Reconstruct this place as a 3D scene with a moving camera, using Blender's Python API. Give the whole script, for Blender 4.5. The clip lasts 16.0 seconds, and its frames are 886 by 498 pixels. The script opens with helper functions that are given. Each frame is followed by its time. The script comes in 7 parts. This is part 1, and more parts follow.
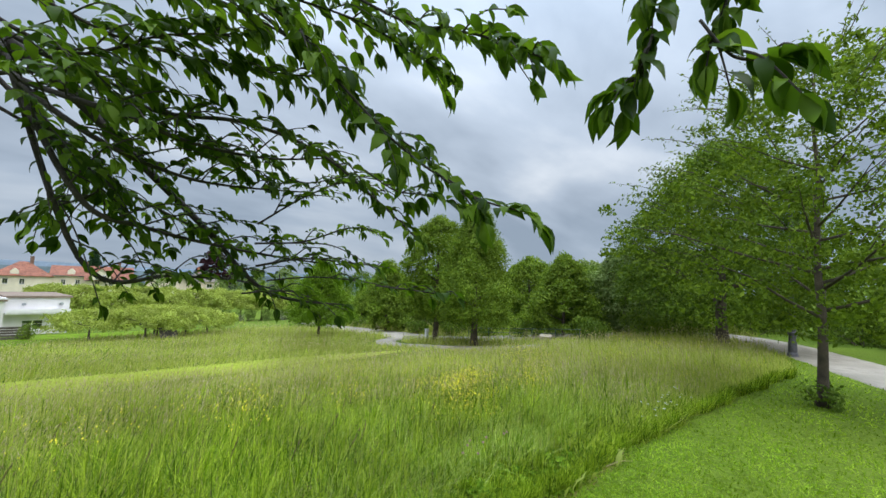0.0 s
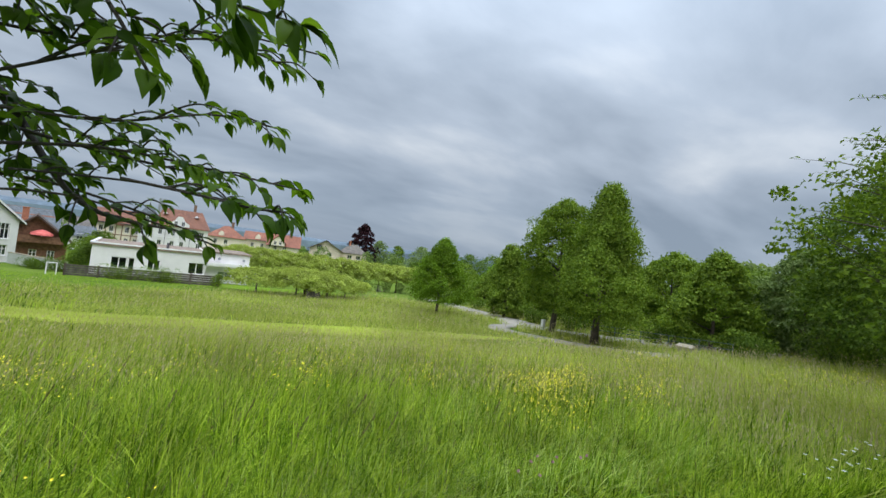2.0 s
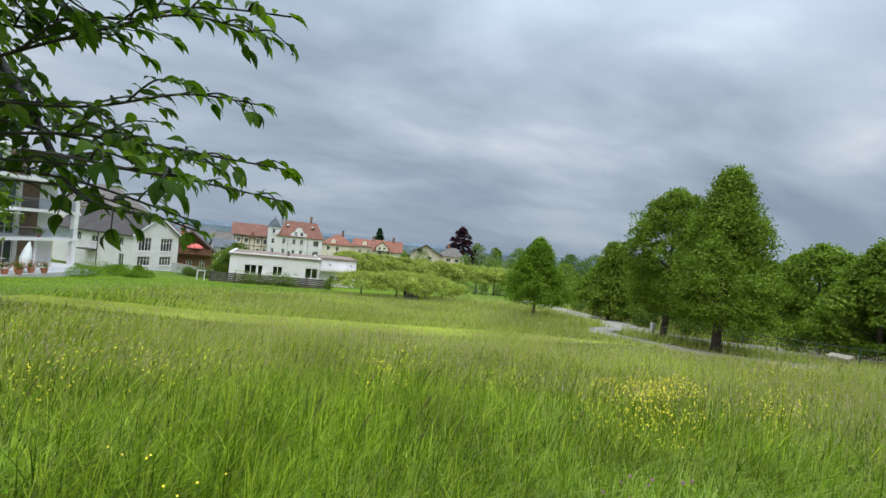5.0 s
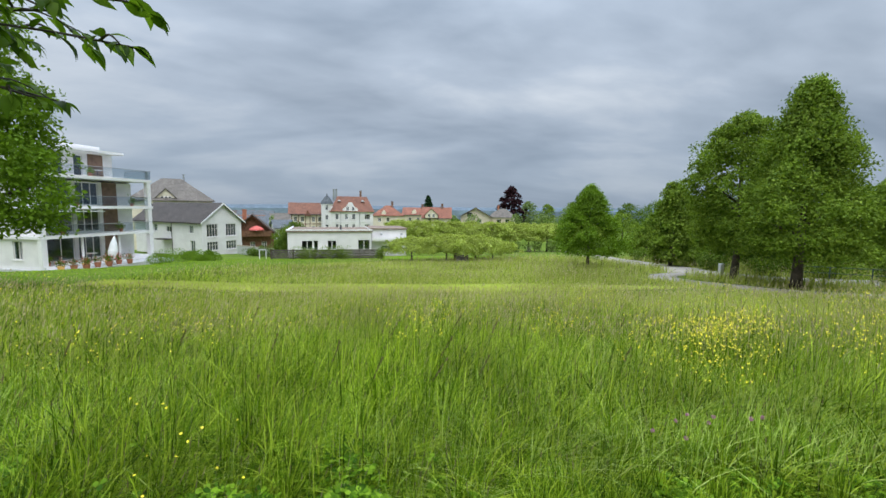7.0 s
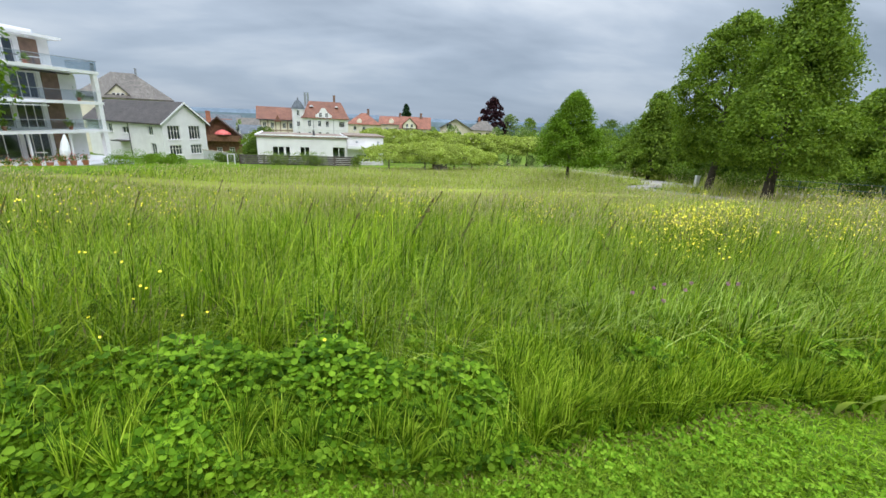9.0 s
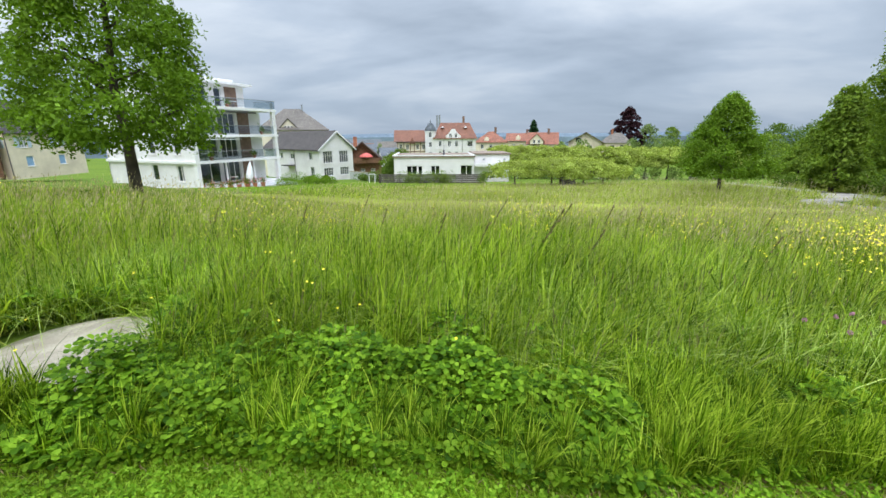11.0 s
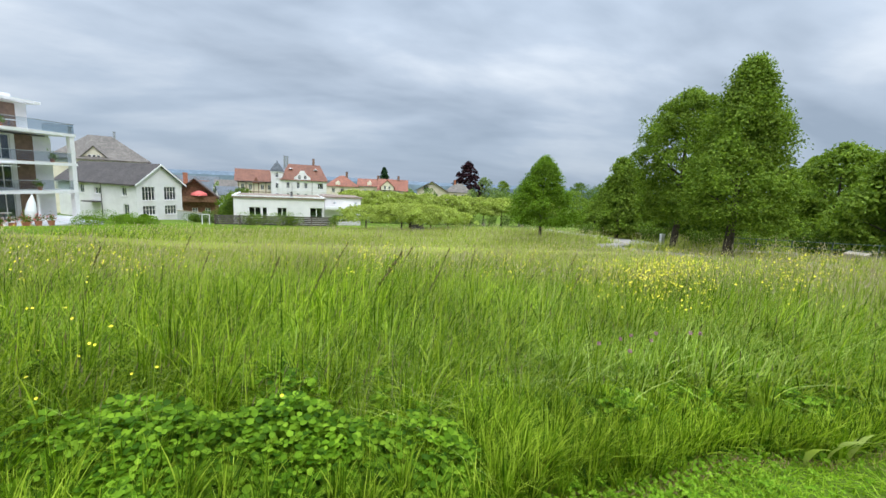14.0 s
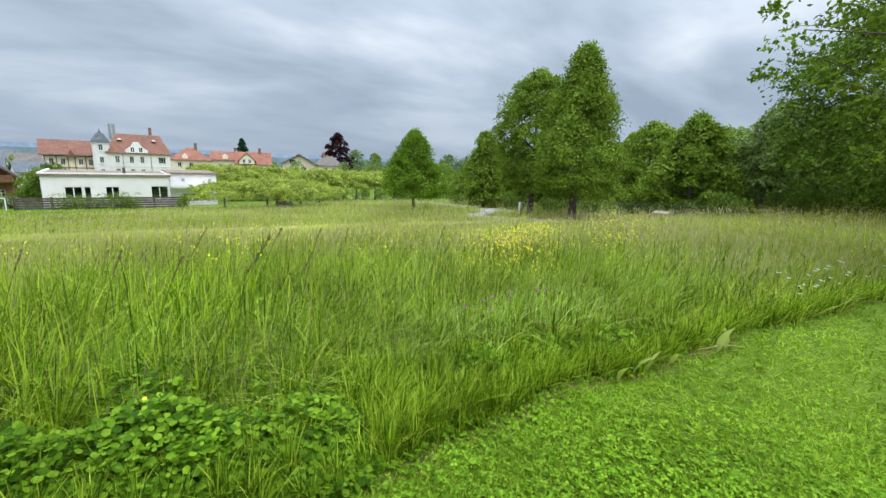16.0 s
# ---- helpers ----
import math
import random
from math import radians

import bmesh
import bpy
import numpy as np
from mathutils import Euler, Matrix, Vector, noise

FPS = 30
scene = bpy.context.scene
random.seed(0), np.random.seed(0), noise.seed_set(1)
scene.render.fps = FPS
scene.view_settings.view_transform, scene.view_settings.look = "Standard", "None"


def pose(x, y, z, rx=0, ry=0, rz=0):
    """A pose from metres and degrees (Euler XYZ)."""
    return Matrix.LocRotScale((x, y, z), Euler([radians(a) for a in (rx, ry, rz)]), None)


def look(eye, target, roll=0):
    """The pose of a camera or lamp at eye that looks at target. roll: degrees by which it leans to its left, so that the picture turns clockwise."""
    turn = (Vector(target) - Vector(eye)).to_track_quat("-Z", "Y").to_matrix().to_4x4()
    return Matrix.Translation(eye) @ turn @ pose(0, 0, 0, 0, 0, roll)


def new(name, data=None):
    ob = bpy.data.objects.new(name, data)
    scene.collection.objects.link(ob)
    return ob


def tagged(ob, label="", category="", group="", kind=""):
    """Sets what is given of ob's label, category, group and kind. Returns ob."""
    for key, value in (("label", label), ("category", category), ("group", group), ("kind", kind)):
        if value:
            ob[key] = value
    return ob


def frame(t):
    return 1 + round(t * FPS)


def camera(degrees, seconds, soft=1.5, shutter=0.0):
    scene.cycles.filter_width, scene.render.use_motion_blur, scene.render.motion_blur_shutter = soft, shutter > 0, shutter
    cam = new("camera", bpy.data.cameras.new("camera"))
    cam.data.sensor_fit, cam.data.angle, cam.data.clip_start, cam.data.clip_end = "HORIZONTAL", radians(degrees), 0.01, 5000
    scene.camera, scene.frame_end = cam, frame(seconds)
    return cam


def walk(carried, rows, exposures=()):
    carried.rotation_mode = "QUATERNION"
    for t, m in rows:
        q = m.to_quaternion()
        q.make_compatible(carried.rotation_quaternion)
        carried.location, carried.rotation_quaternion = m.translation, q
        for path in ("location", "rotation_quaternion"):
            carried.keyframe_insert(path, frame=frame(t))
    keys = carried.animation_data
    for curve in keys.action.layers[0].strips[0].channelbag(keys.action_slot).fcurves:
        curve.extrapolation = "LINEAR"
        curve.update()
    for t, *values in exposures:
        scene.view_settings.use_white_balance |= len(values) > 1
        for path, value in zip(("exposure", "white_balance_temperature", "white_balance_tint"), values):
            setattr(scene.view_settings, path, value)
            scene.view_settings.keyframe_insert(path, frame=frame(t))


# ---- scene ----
cam = camera(93.6, 16.0)
PATH = [
    (0, (-0.478, -0.882, 2.296), (1.061, 0.385, 2.452), 2.7),
    (0.5, (-0.252, -0.904, 2.275), (1.191, 0.476, 2.391), 5.0),
    (1, (0.163, -0.912, 2.104), (1.423, 0.639, 2.178), 6.8),
    (1.5, (0.485, -0.875, 2.123), (1.648, 0.751, 2.18), 7.9),
    (2, (0.619, -0.731, 2.208), (1.695, 0.954, 2.242), 7.8),
    (2.5, (0.787, -0.71, 2.205), (1.797, 1.016, 2.232), 8.5),
    (3, (0.87, -0.689, 2.186), (1.848, 1.056, 2.212), 9.0),
    (3.5, (0.92, -0.651, 2.163), (1.87, 1.109, 2.192), 9.1),
    (4, (0.951, -0.671, 2.13), (1.844, 1.118, 2.153), 8.4),
    (4.5, (0.998, -0.653, 2.147), (1.788, 1.184, 2.159), 7.0),
    (5, (0.977, -0.673, 2.181), (1.634, 1.216, 2.168), 6.1),
    (5.2, (0.979, -0.66, 2.174), (1.58, 1.247, 2.152), 5.7),
    (7.3, (1.486, -0.441, 1.913), (1.912, 1.495, 1.647), 0.8),
    (7.5, (1.555, -0.413, 1.922), (2.015, 1.505, 1.595), 0.4),
    (7.7, (1.591, -0.291, 1.947), (2.084, 1.607, 1.554), 1.0),
    (8, (1.543, -0.318, 1.704), (2.113, 1.536, 1.213), 2.0),
    (8.2, (1.493, -0.294, 1.592), (2.097, 1.534, 1.05), 2.9),
    (10.3, (1.362, -0.371, 1.465), (1.626, 1.513, 0.847), 1.0),
    (10.5, (1.371, -0.384, 1.46), (1.596, 1.512, 0.863), 0.6),
    (11, (1.346, -0.387, 1.48), (1.292, 1.54, 0.949), -0.3),
    (11.5, (1.221, -0.41, 1.531), (0.527, 1.407, 1.063), -1.8),
    (12, (1.128, -0.4, 1.523), (-0.03, 1.171, 1.086), -3.8),
    (12.5, (1.142, -0.387, 1.513), (0.006, 1.208, 1.108), -3.3),
    (13, (1.203, -0.372, 1.506), (0.369, 1.407, 1.13), -0.9),
    (13.5, (1.292, -0.327, 1.476), (1.058, 1.631, 1.142), 1.5),
    (14, (1.448, -0.359, 1.468), (2.081, 1.513, 1.157), 2.9),
    (14.5, (1.551, -0.462, 1.496), (2.834, 1.033, 1.15), 4.3),
    (15, (1.456, -0.518, 1.55), (2.901, 0.816, 1.187), 4.7),
    (15.5, (1.444, -0.488, 1.529), (2.833, 0.908, 1.181), 4.3),
    (16, (1.422, -0.484, 1.52), (2.572, 1.101, 1.11), 2.5),
]
walk(cam, [(t, look(eye, target, roll)) for t, eye, target, roll in PATH],
     exposures=((0, -0.12), (1, -0.22), (2, -0.27), (5.2, -0.3), (8.2, -0.12), (10.3, 0.1), (12, 0.05), (16, 0.07)))

# ---- world and light: overcast spring day ----
world = bpy.data.worlds.new("world")
scene.world = world
world.use_nodes = True
wn, wl = world.node_tree.nodes, world.node_tree.links
wn.clear()


def wnode(kind, **kw):
    n = wn.new(kind)
    for k, v in kw.items():
        n.inputs[k].default_value = v
    return n


w_out = wn.new("ShaderNodeOutputWorld")
w_coord = wn.new("ShaderNodeTexCoord")
w_sep = wn.new("ShaderNodeSeparateXYZ")
wl.new(w_coord.outputs["Generated"], w_sep.inputs[0])


def wmath(op, a, b=None, clamp=False):
    n = wn.new("ShaderNodeMath")
    n.operation, n.use_clamp = op, clamp
    for i, v in enumerate((a, b)):
        if v is None:
            continue
        if isinstance(v, (int, float)):
            n.inputs[i].default_value = v
        else:
            wl.new(v, n.inputs[i])
    return n.outputs[0]


up = wmath("MAXIMUM", w_sep.outputs["Z"], 0.0)
den = wmath("ADD", up, 0.24)
cx, cy = wmath("DIVIDE", w_sep.outputs["X"], den), wmath("DIVIDE", w_sep.outputs["Y"], den)
w_plane = wn.new("ShaderNodeCombineXYZ")
wl.new(cx, w_plane.inputs[0])
wl.new(cy, w_plane.inputs[1])
w_map = wn.new("ShaderNodeMapping")
w_map.inputs["Rotation"].default_value = (0, 0, radians(32))
w_map.inputs["Scale"].default_value = (0.62, 0.95, 1)
w_map.inputs["Location"].default_value = (1.7, 0.6, 0)
wl.new(w_plane.outputs[0], w_map.inputs[0])
cl_big = wnode("ShaderNodeTexNoise", Scale=0.95, Detail=4.0, Roughness=0.48, Distortion=0.5)
cl_fine = wnode("ShaderNodeTexNoise", Scale=2.6, Detail=6.0, Roughness=0.55, Distortion=0.2)
wl.new(w_map.outputs[0], cl_big.inputs["Vector"])
wl.new(w_map.outputs[0], cl_fine.inputs["Vector"])
cl = wmath("ADD", wmath("MULTIPLY", cl_big.outputs[0], 0.78), wmath("MULTIPLY", cl_fine.outputs[0], 0.24))
w_ramp = wn.new("ShaderNodeValToRGB")
w_ramp.color_ramp.elements[0].position, w_ramp.color_ramp.elements[0].color = 0.37, (0.28, 0.345, 0.435, 1)
w_ramp.color_ramp.elements[1].position, w_ramp.color_ramp.elements[1].color = 0.63, (0.78, 0.84, 0.91, 1)
e_mid = w_ramp.color_ramp.elements.new(0.5)
e_mid.color = (0.465, 0.545, 0.655, 1)
cl = wmath("SUBTRACT", cl, wmath("MULTIPLY", w_sep.outputs["X"], 0.08))
wl.new(cl, w_ramp.inputs[0])
# the overcast sky grows brighter towards the zenith
lift = wmath("ADD", wmath("MULTIPLY", wmath("POWER", up, 4.0), 8.0), wmath("ADD", wmath("MULTIPLY", up, 1.0), 1.0))
w_haze = wn.new("ShaderNodeMix")
w_haze.data_type = "RGBA"
haze_f = wmath("SUBTRACT", 1.0, wmath("MULTIPLY", up, 4.2), clamp=True)
wl.new(wmath("MULTIPLY", haze_f, 0.75), w_haze.inputs[0])
wl.new(w_ramp.outputs[0], w_haze.inputs[6])
w_haze.inputs[7].default_value = (0.37, 0.47, 0.61, 1)
w_bg = wn.new("ShaderNodeBackground")
wl.new(w_haze.outputs[2], w_bg.inputs["Color"])
wl.new(lift, w_bg.inputs["Strength"])
w_sky = wn.new("ShaderNodeTexSky")
w_sky.sky_type, w_sky.sun_disc = "NISHITA", False
w_sky.sun_elevation, w_sky.sun_rotation = radians(48), radians(150)
w_bg2 = wnode("ShaderNodeBackground", Strength=0.05)
wl.new(w_sky.outputs[0], w_bg2.inputs["Color"])
w_add = wn.new("ShaderNodeMixShader")
w_add.inputs[0].default_value = 0.12
wl.new(w_bg.outputs[0], w_add.inputs[1])
wl.new(w_bg2.outputs[0], w_add.inputs[2])
wl.new(w_add.outputs[0], w_out.inputs[0])

sun_data = bpy.data.lights.new("sun", "SUN")
sun_data.energy, sun_data.angle, sun_data.color = 1.2, radians(30), (1.0, 0.96, 0.9)
sun = new("sun", sun_data)
sun.matrix_world = look((0, 0, 60), (0 - 0.5 * 40, 0.87 * 40, 60 - 1.11 * 40))


# ---- materials ----
def shader(name):
    m = bpy.data.materials.new(name)
    m.use_nodes = True
    t = m.node_tree
    return m, t.nodes, t.links, t.nodes["Principled BSDF"]


def paint(name, color, rough=0.75, scale=3.0, spread=0.12, bump=0.15, fine=40.0, metal=0.0, stain=None, stain_scale=0.6, bump_dist=0.01):
    """A surface with variation at two scales and a fine relief."""
    m, n, l, b = shader(name)
    tc = n.new("ShaderNodeTexCoord")
    big, small = n.new("ShaderNodeTexNoise"), n.new("ShaderNodeTexNoise")
    big.inputs["Scale"].default_value, big.inputs["Detail"].default_value = scale, 6
    small.inputs["Scale"].default_value, small.inputs["Detail"].default_value = fine, 4
    for q in (big, small):
        l.new(tc.outputs["Object"], q.inputs["Vector"])
    ramp = n.new("ShaderNodeValToRGB")
    lo = [max(0.0, c * (1 - spread * 1.6)) for c in color]
    hi = [min(1.0, c * (1 + spread)) for c in color]
    ramp.color_ramp.elements[0].position, ramp.color_ramp.elements[0].color = 0.3, (*lo, 1)
    ramp.color_ramp.elements[1].position, ramp.color_ramp.elements[1].color = 0.7, (*hi, 1)
    l.new(big.outputs[0], ramp.inputs[0])
    mix = n.new("ShaderNodeMix")
    mix.data_type, mix.blend_type = "RGBA", "OVERLAY"
    mix.inputs[0].default_value = 0.35
    l.new(ramp.outputs[0], mix.inputs[6])
    l.new(small.outputs[0], mix.inputs[7])
    col = mix.outputs[2]
    if stain:
        s = n.new("ShaderNodeTexNoise")
        s.inputs["Scale"].default_value, s.inputs["Detail"].default_value = stain_scale, 8
        l.new(tc.outputs["Object"], s.inputs["Vector"])
        sr = n.new("ShaderNodeValToRGB")
        sr.color_ramp.elements[0].position, sr.color_ramp.elements[1].position = 0.5, 0.68
        l.new(s.outputs[0], sr.inputs[0])
        mx = n.new("ShaderNodeMix")
        mx.data_type = "RGBA"
        l.new(sr.outputs[0], mx.inputs[0])
        l.new(col, mx.inputs[6])
        mx.inputs[7].default_value = (*stain, 1)
        col = mx.outputs[2]
    l.new(col, b.inputs["Base Color"])
    b.inputs["Roughness"].default_value, b.inputs["Metallic"].default_value = rough, metal
    bp = n.new("ShaderNodeBump")
    bp.inputs["Strength"].default_value, bp.inputs["Distance"].default_value = bump, bump_dist
    l.new(small.outputs[0], bp.inputs["Height"])
    l.new(bp.outputs[0], b.inputs["Normal"])
    return m


def roofing(name, color, row=0.33, spread=0.25):
    """Tiles: courses as relief and a mottled colour, for roofs far off."""
    m, n, l, b = shader(name)
    tc = n.new("ShaderNodeTexCoord")
    br = n.new("ShaderNodeTexBrick")
    br.inputs["Scale"].default_value = 1.0
    br.inputs["Brick Width"].default_value, br.inputs["Row Height"].default_value = 0.24, row
    br.inputs["Mortar Size"].default_value = 0.02
    lo, hi = [c * (1 - spread) for c in color], [min(1, c * (1 + spread)) for c in color]
    br.inputs["Color1"].default_value, br.inputs["Color2"].default_value = (*lo, 1), (*hi, 1)
    br.inputs["Mortar"].default_value = (*[c * 0.55 for c in color], 1)
    l.new(tc.outputs["Object"], br.inputs["Vector"])
    big = n.new("ShaderNodeTexNoise")
    big.inputs["Scale"].default_value, big.inputs["Detail"].default_value = 0.7, 6
    l.new(tc.outputs["Object"], big.inputs["Vector"])
    mix = n.new("ShaderNodeMix")
    mix.data_type, mix.blend_type = "RGBA", "OVERLAY"
    mix.inputs[0].default_value = 0.5
    l.new(br.outputs["Color"], mix.inputs[6])
    l.new(big.outputs[0], mix.inputs[7])
    l.new(mix.outputs[2], b.inputs["Base Color"])
    b.inputs["Roughness"].default_value = 0.8
    bp = n.new("ShaderNodeBump")
    bp.inputs["Strength"].default_value, bp.inputs["Distance"].default_value = 0.5, 0.03
    l.new(br.outputs["Fac"], bp.inputs["Height"])
    l.new(bp.outputs[0], b.inputs["Normal"])
    return m


def leafy(name, dark, mid, light, through_light=0.35, rough=0.5, patch=0.25):
    """Leaves and blades: each one takes its own shade, and light comes through."""
    m, n, l, b = shader(name)
    g = n.new("ShaderNodeNewGeometry")
    ramp = n.new("ShaderNodeValToRGB")
    ramp.color_ramp.elements[0].position, ramp.color_ramp.elements[0].color = 0.05, (*dark, 1)
    ramp.color_ramp.elements[1].position, ramp.color_ramp.elements[1].color = 0.97, (*light, 1)
    e = ramp.color_ramp.elements.new(0.5)
    e.color = (*mid, 1)
    l.new(g.outputs["Random Per Island"], ramp.inputs[0])
    tc = n.new("ShaderNodeTexCoord")
    ns = n.new("ShaderNodeTexNoise")
    ns.inputs["Scale"].default_value, ns.inputs["Detail"].default_value = patch, 4
    l.new(tc.outputs["Object"], ns.inputs["Vector"])
    hsv = n.new("ShaderNodeHueSaturation")
    mr = n.new("ShaderNodeMapRange")
    mr.inputs[1].default_value, mr.inputs[2].default_value = 0.3, 0.7
    mr.inputs[3].default_value, mr.inputs[4].default_value = 0.72, 1.28
    l.new(ns.outputs[0], mr.inputs[0])
    l.new(mr.outputs[0], hsv.inputs["Value"])
    l.new(ramp.outputs[0], hsv.inputs["Color"])
    l.new(hsv.outputs[0], b.inputs["Base Color"])
    b.inputs["Roughness"].default_value = rough
    b.inputs["Specular IOR Level"].default_value = 0.07
    tr = n.new("ShaderNodeBsdfTranslucent")
    warm = n.new("ShaderNodeMix")
    warm.data_type, warm.blend_type = "RGBA", "MULTIPLY"
    warm.inputs[0].default_value = 1.0
    warm.inputs[7].default_value = (1.25, 1.3, 0.6, 1)
    l.new(hsv.outputs[0], warm.inputs[6])
    l.new(warm.outputs[2], tr.inputs["Color"])
    mx = n.new("ShaderNodeMixShader")
    mx.inputs[0].default_value = through_light
    l.new(b.outputs[0], mx.inputs[1])
    l.new(tr.outputs[0], mx.inputs[2])
    l.new(mx.outputs[0], n["Material Output"].inputs["Surface"])
    return m


def glazing(name, tint=(0.55, 0.62, 0.66), rough=0.03, gloss=0.5, base=0.07):
    m, n, l, b = shader(name)
    tr = n.new("ShaderNodeBsdfTransparent")
    tr.inputs["Color"].default_value = (*tint, 1)
    gl = n.new("ShaderNodeBsdfGlossy")
    gl.inputs["Roughness"].default_value = rough
    gl.inputs["Color"].default_value = (0.9, 0.95, 1, 1)
    fr = n.new("ShaderNodeLayerWeight")
    fr.inputs["Blend"].default_value = 0.3
    cube = n.new("ShaderNodeMath")
    cube.operation = "POWER"
    cube.inputs[1].default_value = 3.0
    l.new(fr.outputs["Facing"], cube.inputs[0])
    gain = n.new("ShaderNodeMath")
    gain.operation = "MULTIPLY_ADD"
    gain.inputs[1].default_value, gain.inputs[2].default_value = gloss, base
    l.new(cube.outputs[0], gain.inputs[0])
    mx = n.new("ShaderNodeMixShader")
    l.new(gain.outputs[0], mx.inputs[0])
    l.new(tr.outputs[0], mx.inputs[1])
    l.new(gl.outputs[0], mx.inputs[2])
    l.new(mx.outputs[0], n["Material Output"].inputs["Surface"])
    return m


M_BLADE = leafy("meadow_blade", (0.028, 0.068, 0.003), (0.132, 0.235, 0.007), (0.45, 0.56, 0.055), 0.38, 0.5, 0.9)
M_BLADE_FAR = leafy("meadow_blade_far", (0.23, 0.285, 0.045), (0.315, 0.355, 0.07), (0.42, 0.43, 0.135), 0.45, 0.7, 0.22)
M_STALK = leafy("seed_stalk", (0.32, 0.26, 0.15), (0.44, 0.37, 0.24), (0.54, 0.45, 0.33), 0.4, 0.7, 0.4)
M_LAWN = leafy("lawn_blade", (0.105, 0.195, 0.007), (0.180, 0.30, 0.012), (0.32, 0.44, 0.045), 0.4, 0.6, 0.8)
M_CLOVER = leafy("clover_leaf", (0.035, 0.092, 0.004), (0.112, 0.222, 0.009), (0.23, 0.375, 0.024), 0.32, 0.5, 2.2)
M_LAWN_CLOVER = leafy("lawn_clover_leaf", (0.085, 0.185, 0.008), (0.16, 0.30, 0.014), (0.26, 0.41, 0.034), 0.35, 0.55, 1.6)
# the lightest bent blades carry bright highlights in their colour
M_BENT = leafy("bent_blade", (0.08, 0.155, 0.008), (0.20, 0.32, 0.022), (0.52, 0.62, 0.17), 0.26, 0.36, 0.9)
M_CUT = leafy("regrown_blade", (0.40, 0.46, 0.09), (0.46, 0.51, 0.12), (0.53, 0.56, 0.17), 0.45, 0.6, 0.3)
M_LEAF_NEAR = leafy("near_leaf", (0.028, 0.062, 0.006), (0.062, 0.122, 0.010), (0.14, 0.235, 0.02), 0.46, 0.4, 0.6)
M_LEAF_DARK = leafy("dark_leaf", (0.055, 0.100, 0.014), (0.098, 0.160, 0.022), (0.165, 0.245, 0.036), 0.36, 0.5, 0.5)
M_LEAF_MID = leafy("mid_leaf", (0.090, 0.150, 0.018), (0.150, 0.228, 0.028), (0.24, 0.33, 0.045), 0.36, 0.5, 0.7)
M_LEAF_FRESH = leafy("fresh_leaf", (0.095, 0.165, 0.013), (0.135, 0.235, 0.018), (0.19, 0.31, 0.03), 0.38, 0.5, 0.7)
M_LEAF_CHERRY = leafy("cherry_leaf", (0.065, 0.110, 0.012), (0.118, 0.183, 0.019), (0.20, 0.278, 0.032), 0.45, 0.5, 0.6)
M_LEAF_LIME = leafy("lime_leaf", (0.24, 0.30, 0.06), (0.36, 0.42, 0.10), (0.48, 0.53, 0.17), 0.45, 0.6, 0.5)
M_LEAF_GREY = leafy("greygreen_leaf", (0.10, 0.155, 0.05), (0.18, 0.25, 0.085), (0.28, 0.35, 0.14), 0.4, 0.6, 0.5)
M_LEAF_PURPLE = leafy("purple_leaf", (0.018, 0.008, 0.012), (0.035, 0.014, 0.02), (0.07, 0.03, 0.035), 0.2, 0.5, 0.4)
M_LEAF_CONIFER = leafy("conifer_needle", (0.014, 0.035, 0.016), (0.025, 0.06, 0.025), (0.045, 0.09, 0.035), 0.1, 0.6, 0.4)
M_BLOSSOM = leafy("white_blossom", (0.5, 0.5, 0.45), (0.65, 0.65, 0.6), (0.8, 0.8, 0.76), 0.3, 0.7, 1.0)
M_BARK = paint("bark", (0.085, 0.065, 0.048), 0.9, 4.0, 0.35, 0.9, 55.0, bump_dist=0.02)
M_BARK_DARK = paint("dark_bark", (0.035, 0.028, 0.024), 0.85, 6.0, 0.4, 0.8, 70.0, bump_dist=0.01)
M_YELLOW = paint("buttercup_petal", (0.9, 0.76, 0.01), 0.4, 8.0, 0.06, 0.05, 60)
M_PURPLE = paint("clover_bloom", (0.46, 0.20, 0.28), 0.8, 40.0, 0.3, 0.4, 200)
M_WHITE_FLOWER = paint("white_petal", (0.8, 0.8, 0.76), 0.7, 20.0, 0.08, 0.1, 90)
M_CONCRETE = paint("weathered_concrete", (0.42, 0.36, 0.27), 0.9, 5.0, 0.2, 0.6, 60.0, stain=(0.25, 0.21, 0.15), stain_scale=3.0)
M_PATH = paint("path_gravel", (0.34, 0.305, 0.255), 0.95, 2.0, 0.14, 0.5, 90.0, stain=(0.27, 0.245, 0.20), stain_scale=0.5)
M_IRON = paint("painted_iron", (0.11, 0.105, 0.12), 0.45, 9.0, 0.2, 0.2, 80.0, metal=0.4)
M_STEEL = paint("galvanised_steel", (0.42, 0.44, 0.46), 0.4, 7.0, 0.15, 0.1, 60.0, metal=0.8)
M_GREENRAIL = paint("green_rail_paint", (0.06, 0.10, 0.08), 0.6, 8.0, 0.2, 0.1, 60.0)
M_WOOD_GREY = paint("weathered_boards", (0.095, 0.08, 0.07), 0.9, 3.0, 0.3, 0.5, 30.0)
M_WOOD_DARK = paint("dark_timber", (0.085, 0.045, 0.032), 0.8, 3.0, 0.3, 0.4, 30.0)
M_WOOD_BROWN = paint("brown_timber", (0.18, 0.085, 0.045), 0.8, 3.0, 0.3, 0.4, 30.0)
M_WHITE = paint("white_render", (0.76, 0.735, 0.74), 0.9, 0.9, 0.05, 0.12, 30.0, stain=(0.66, 0.635, 0.64), stain_scale=0.35)
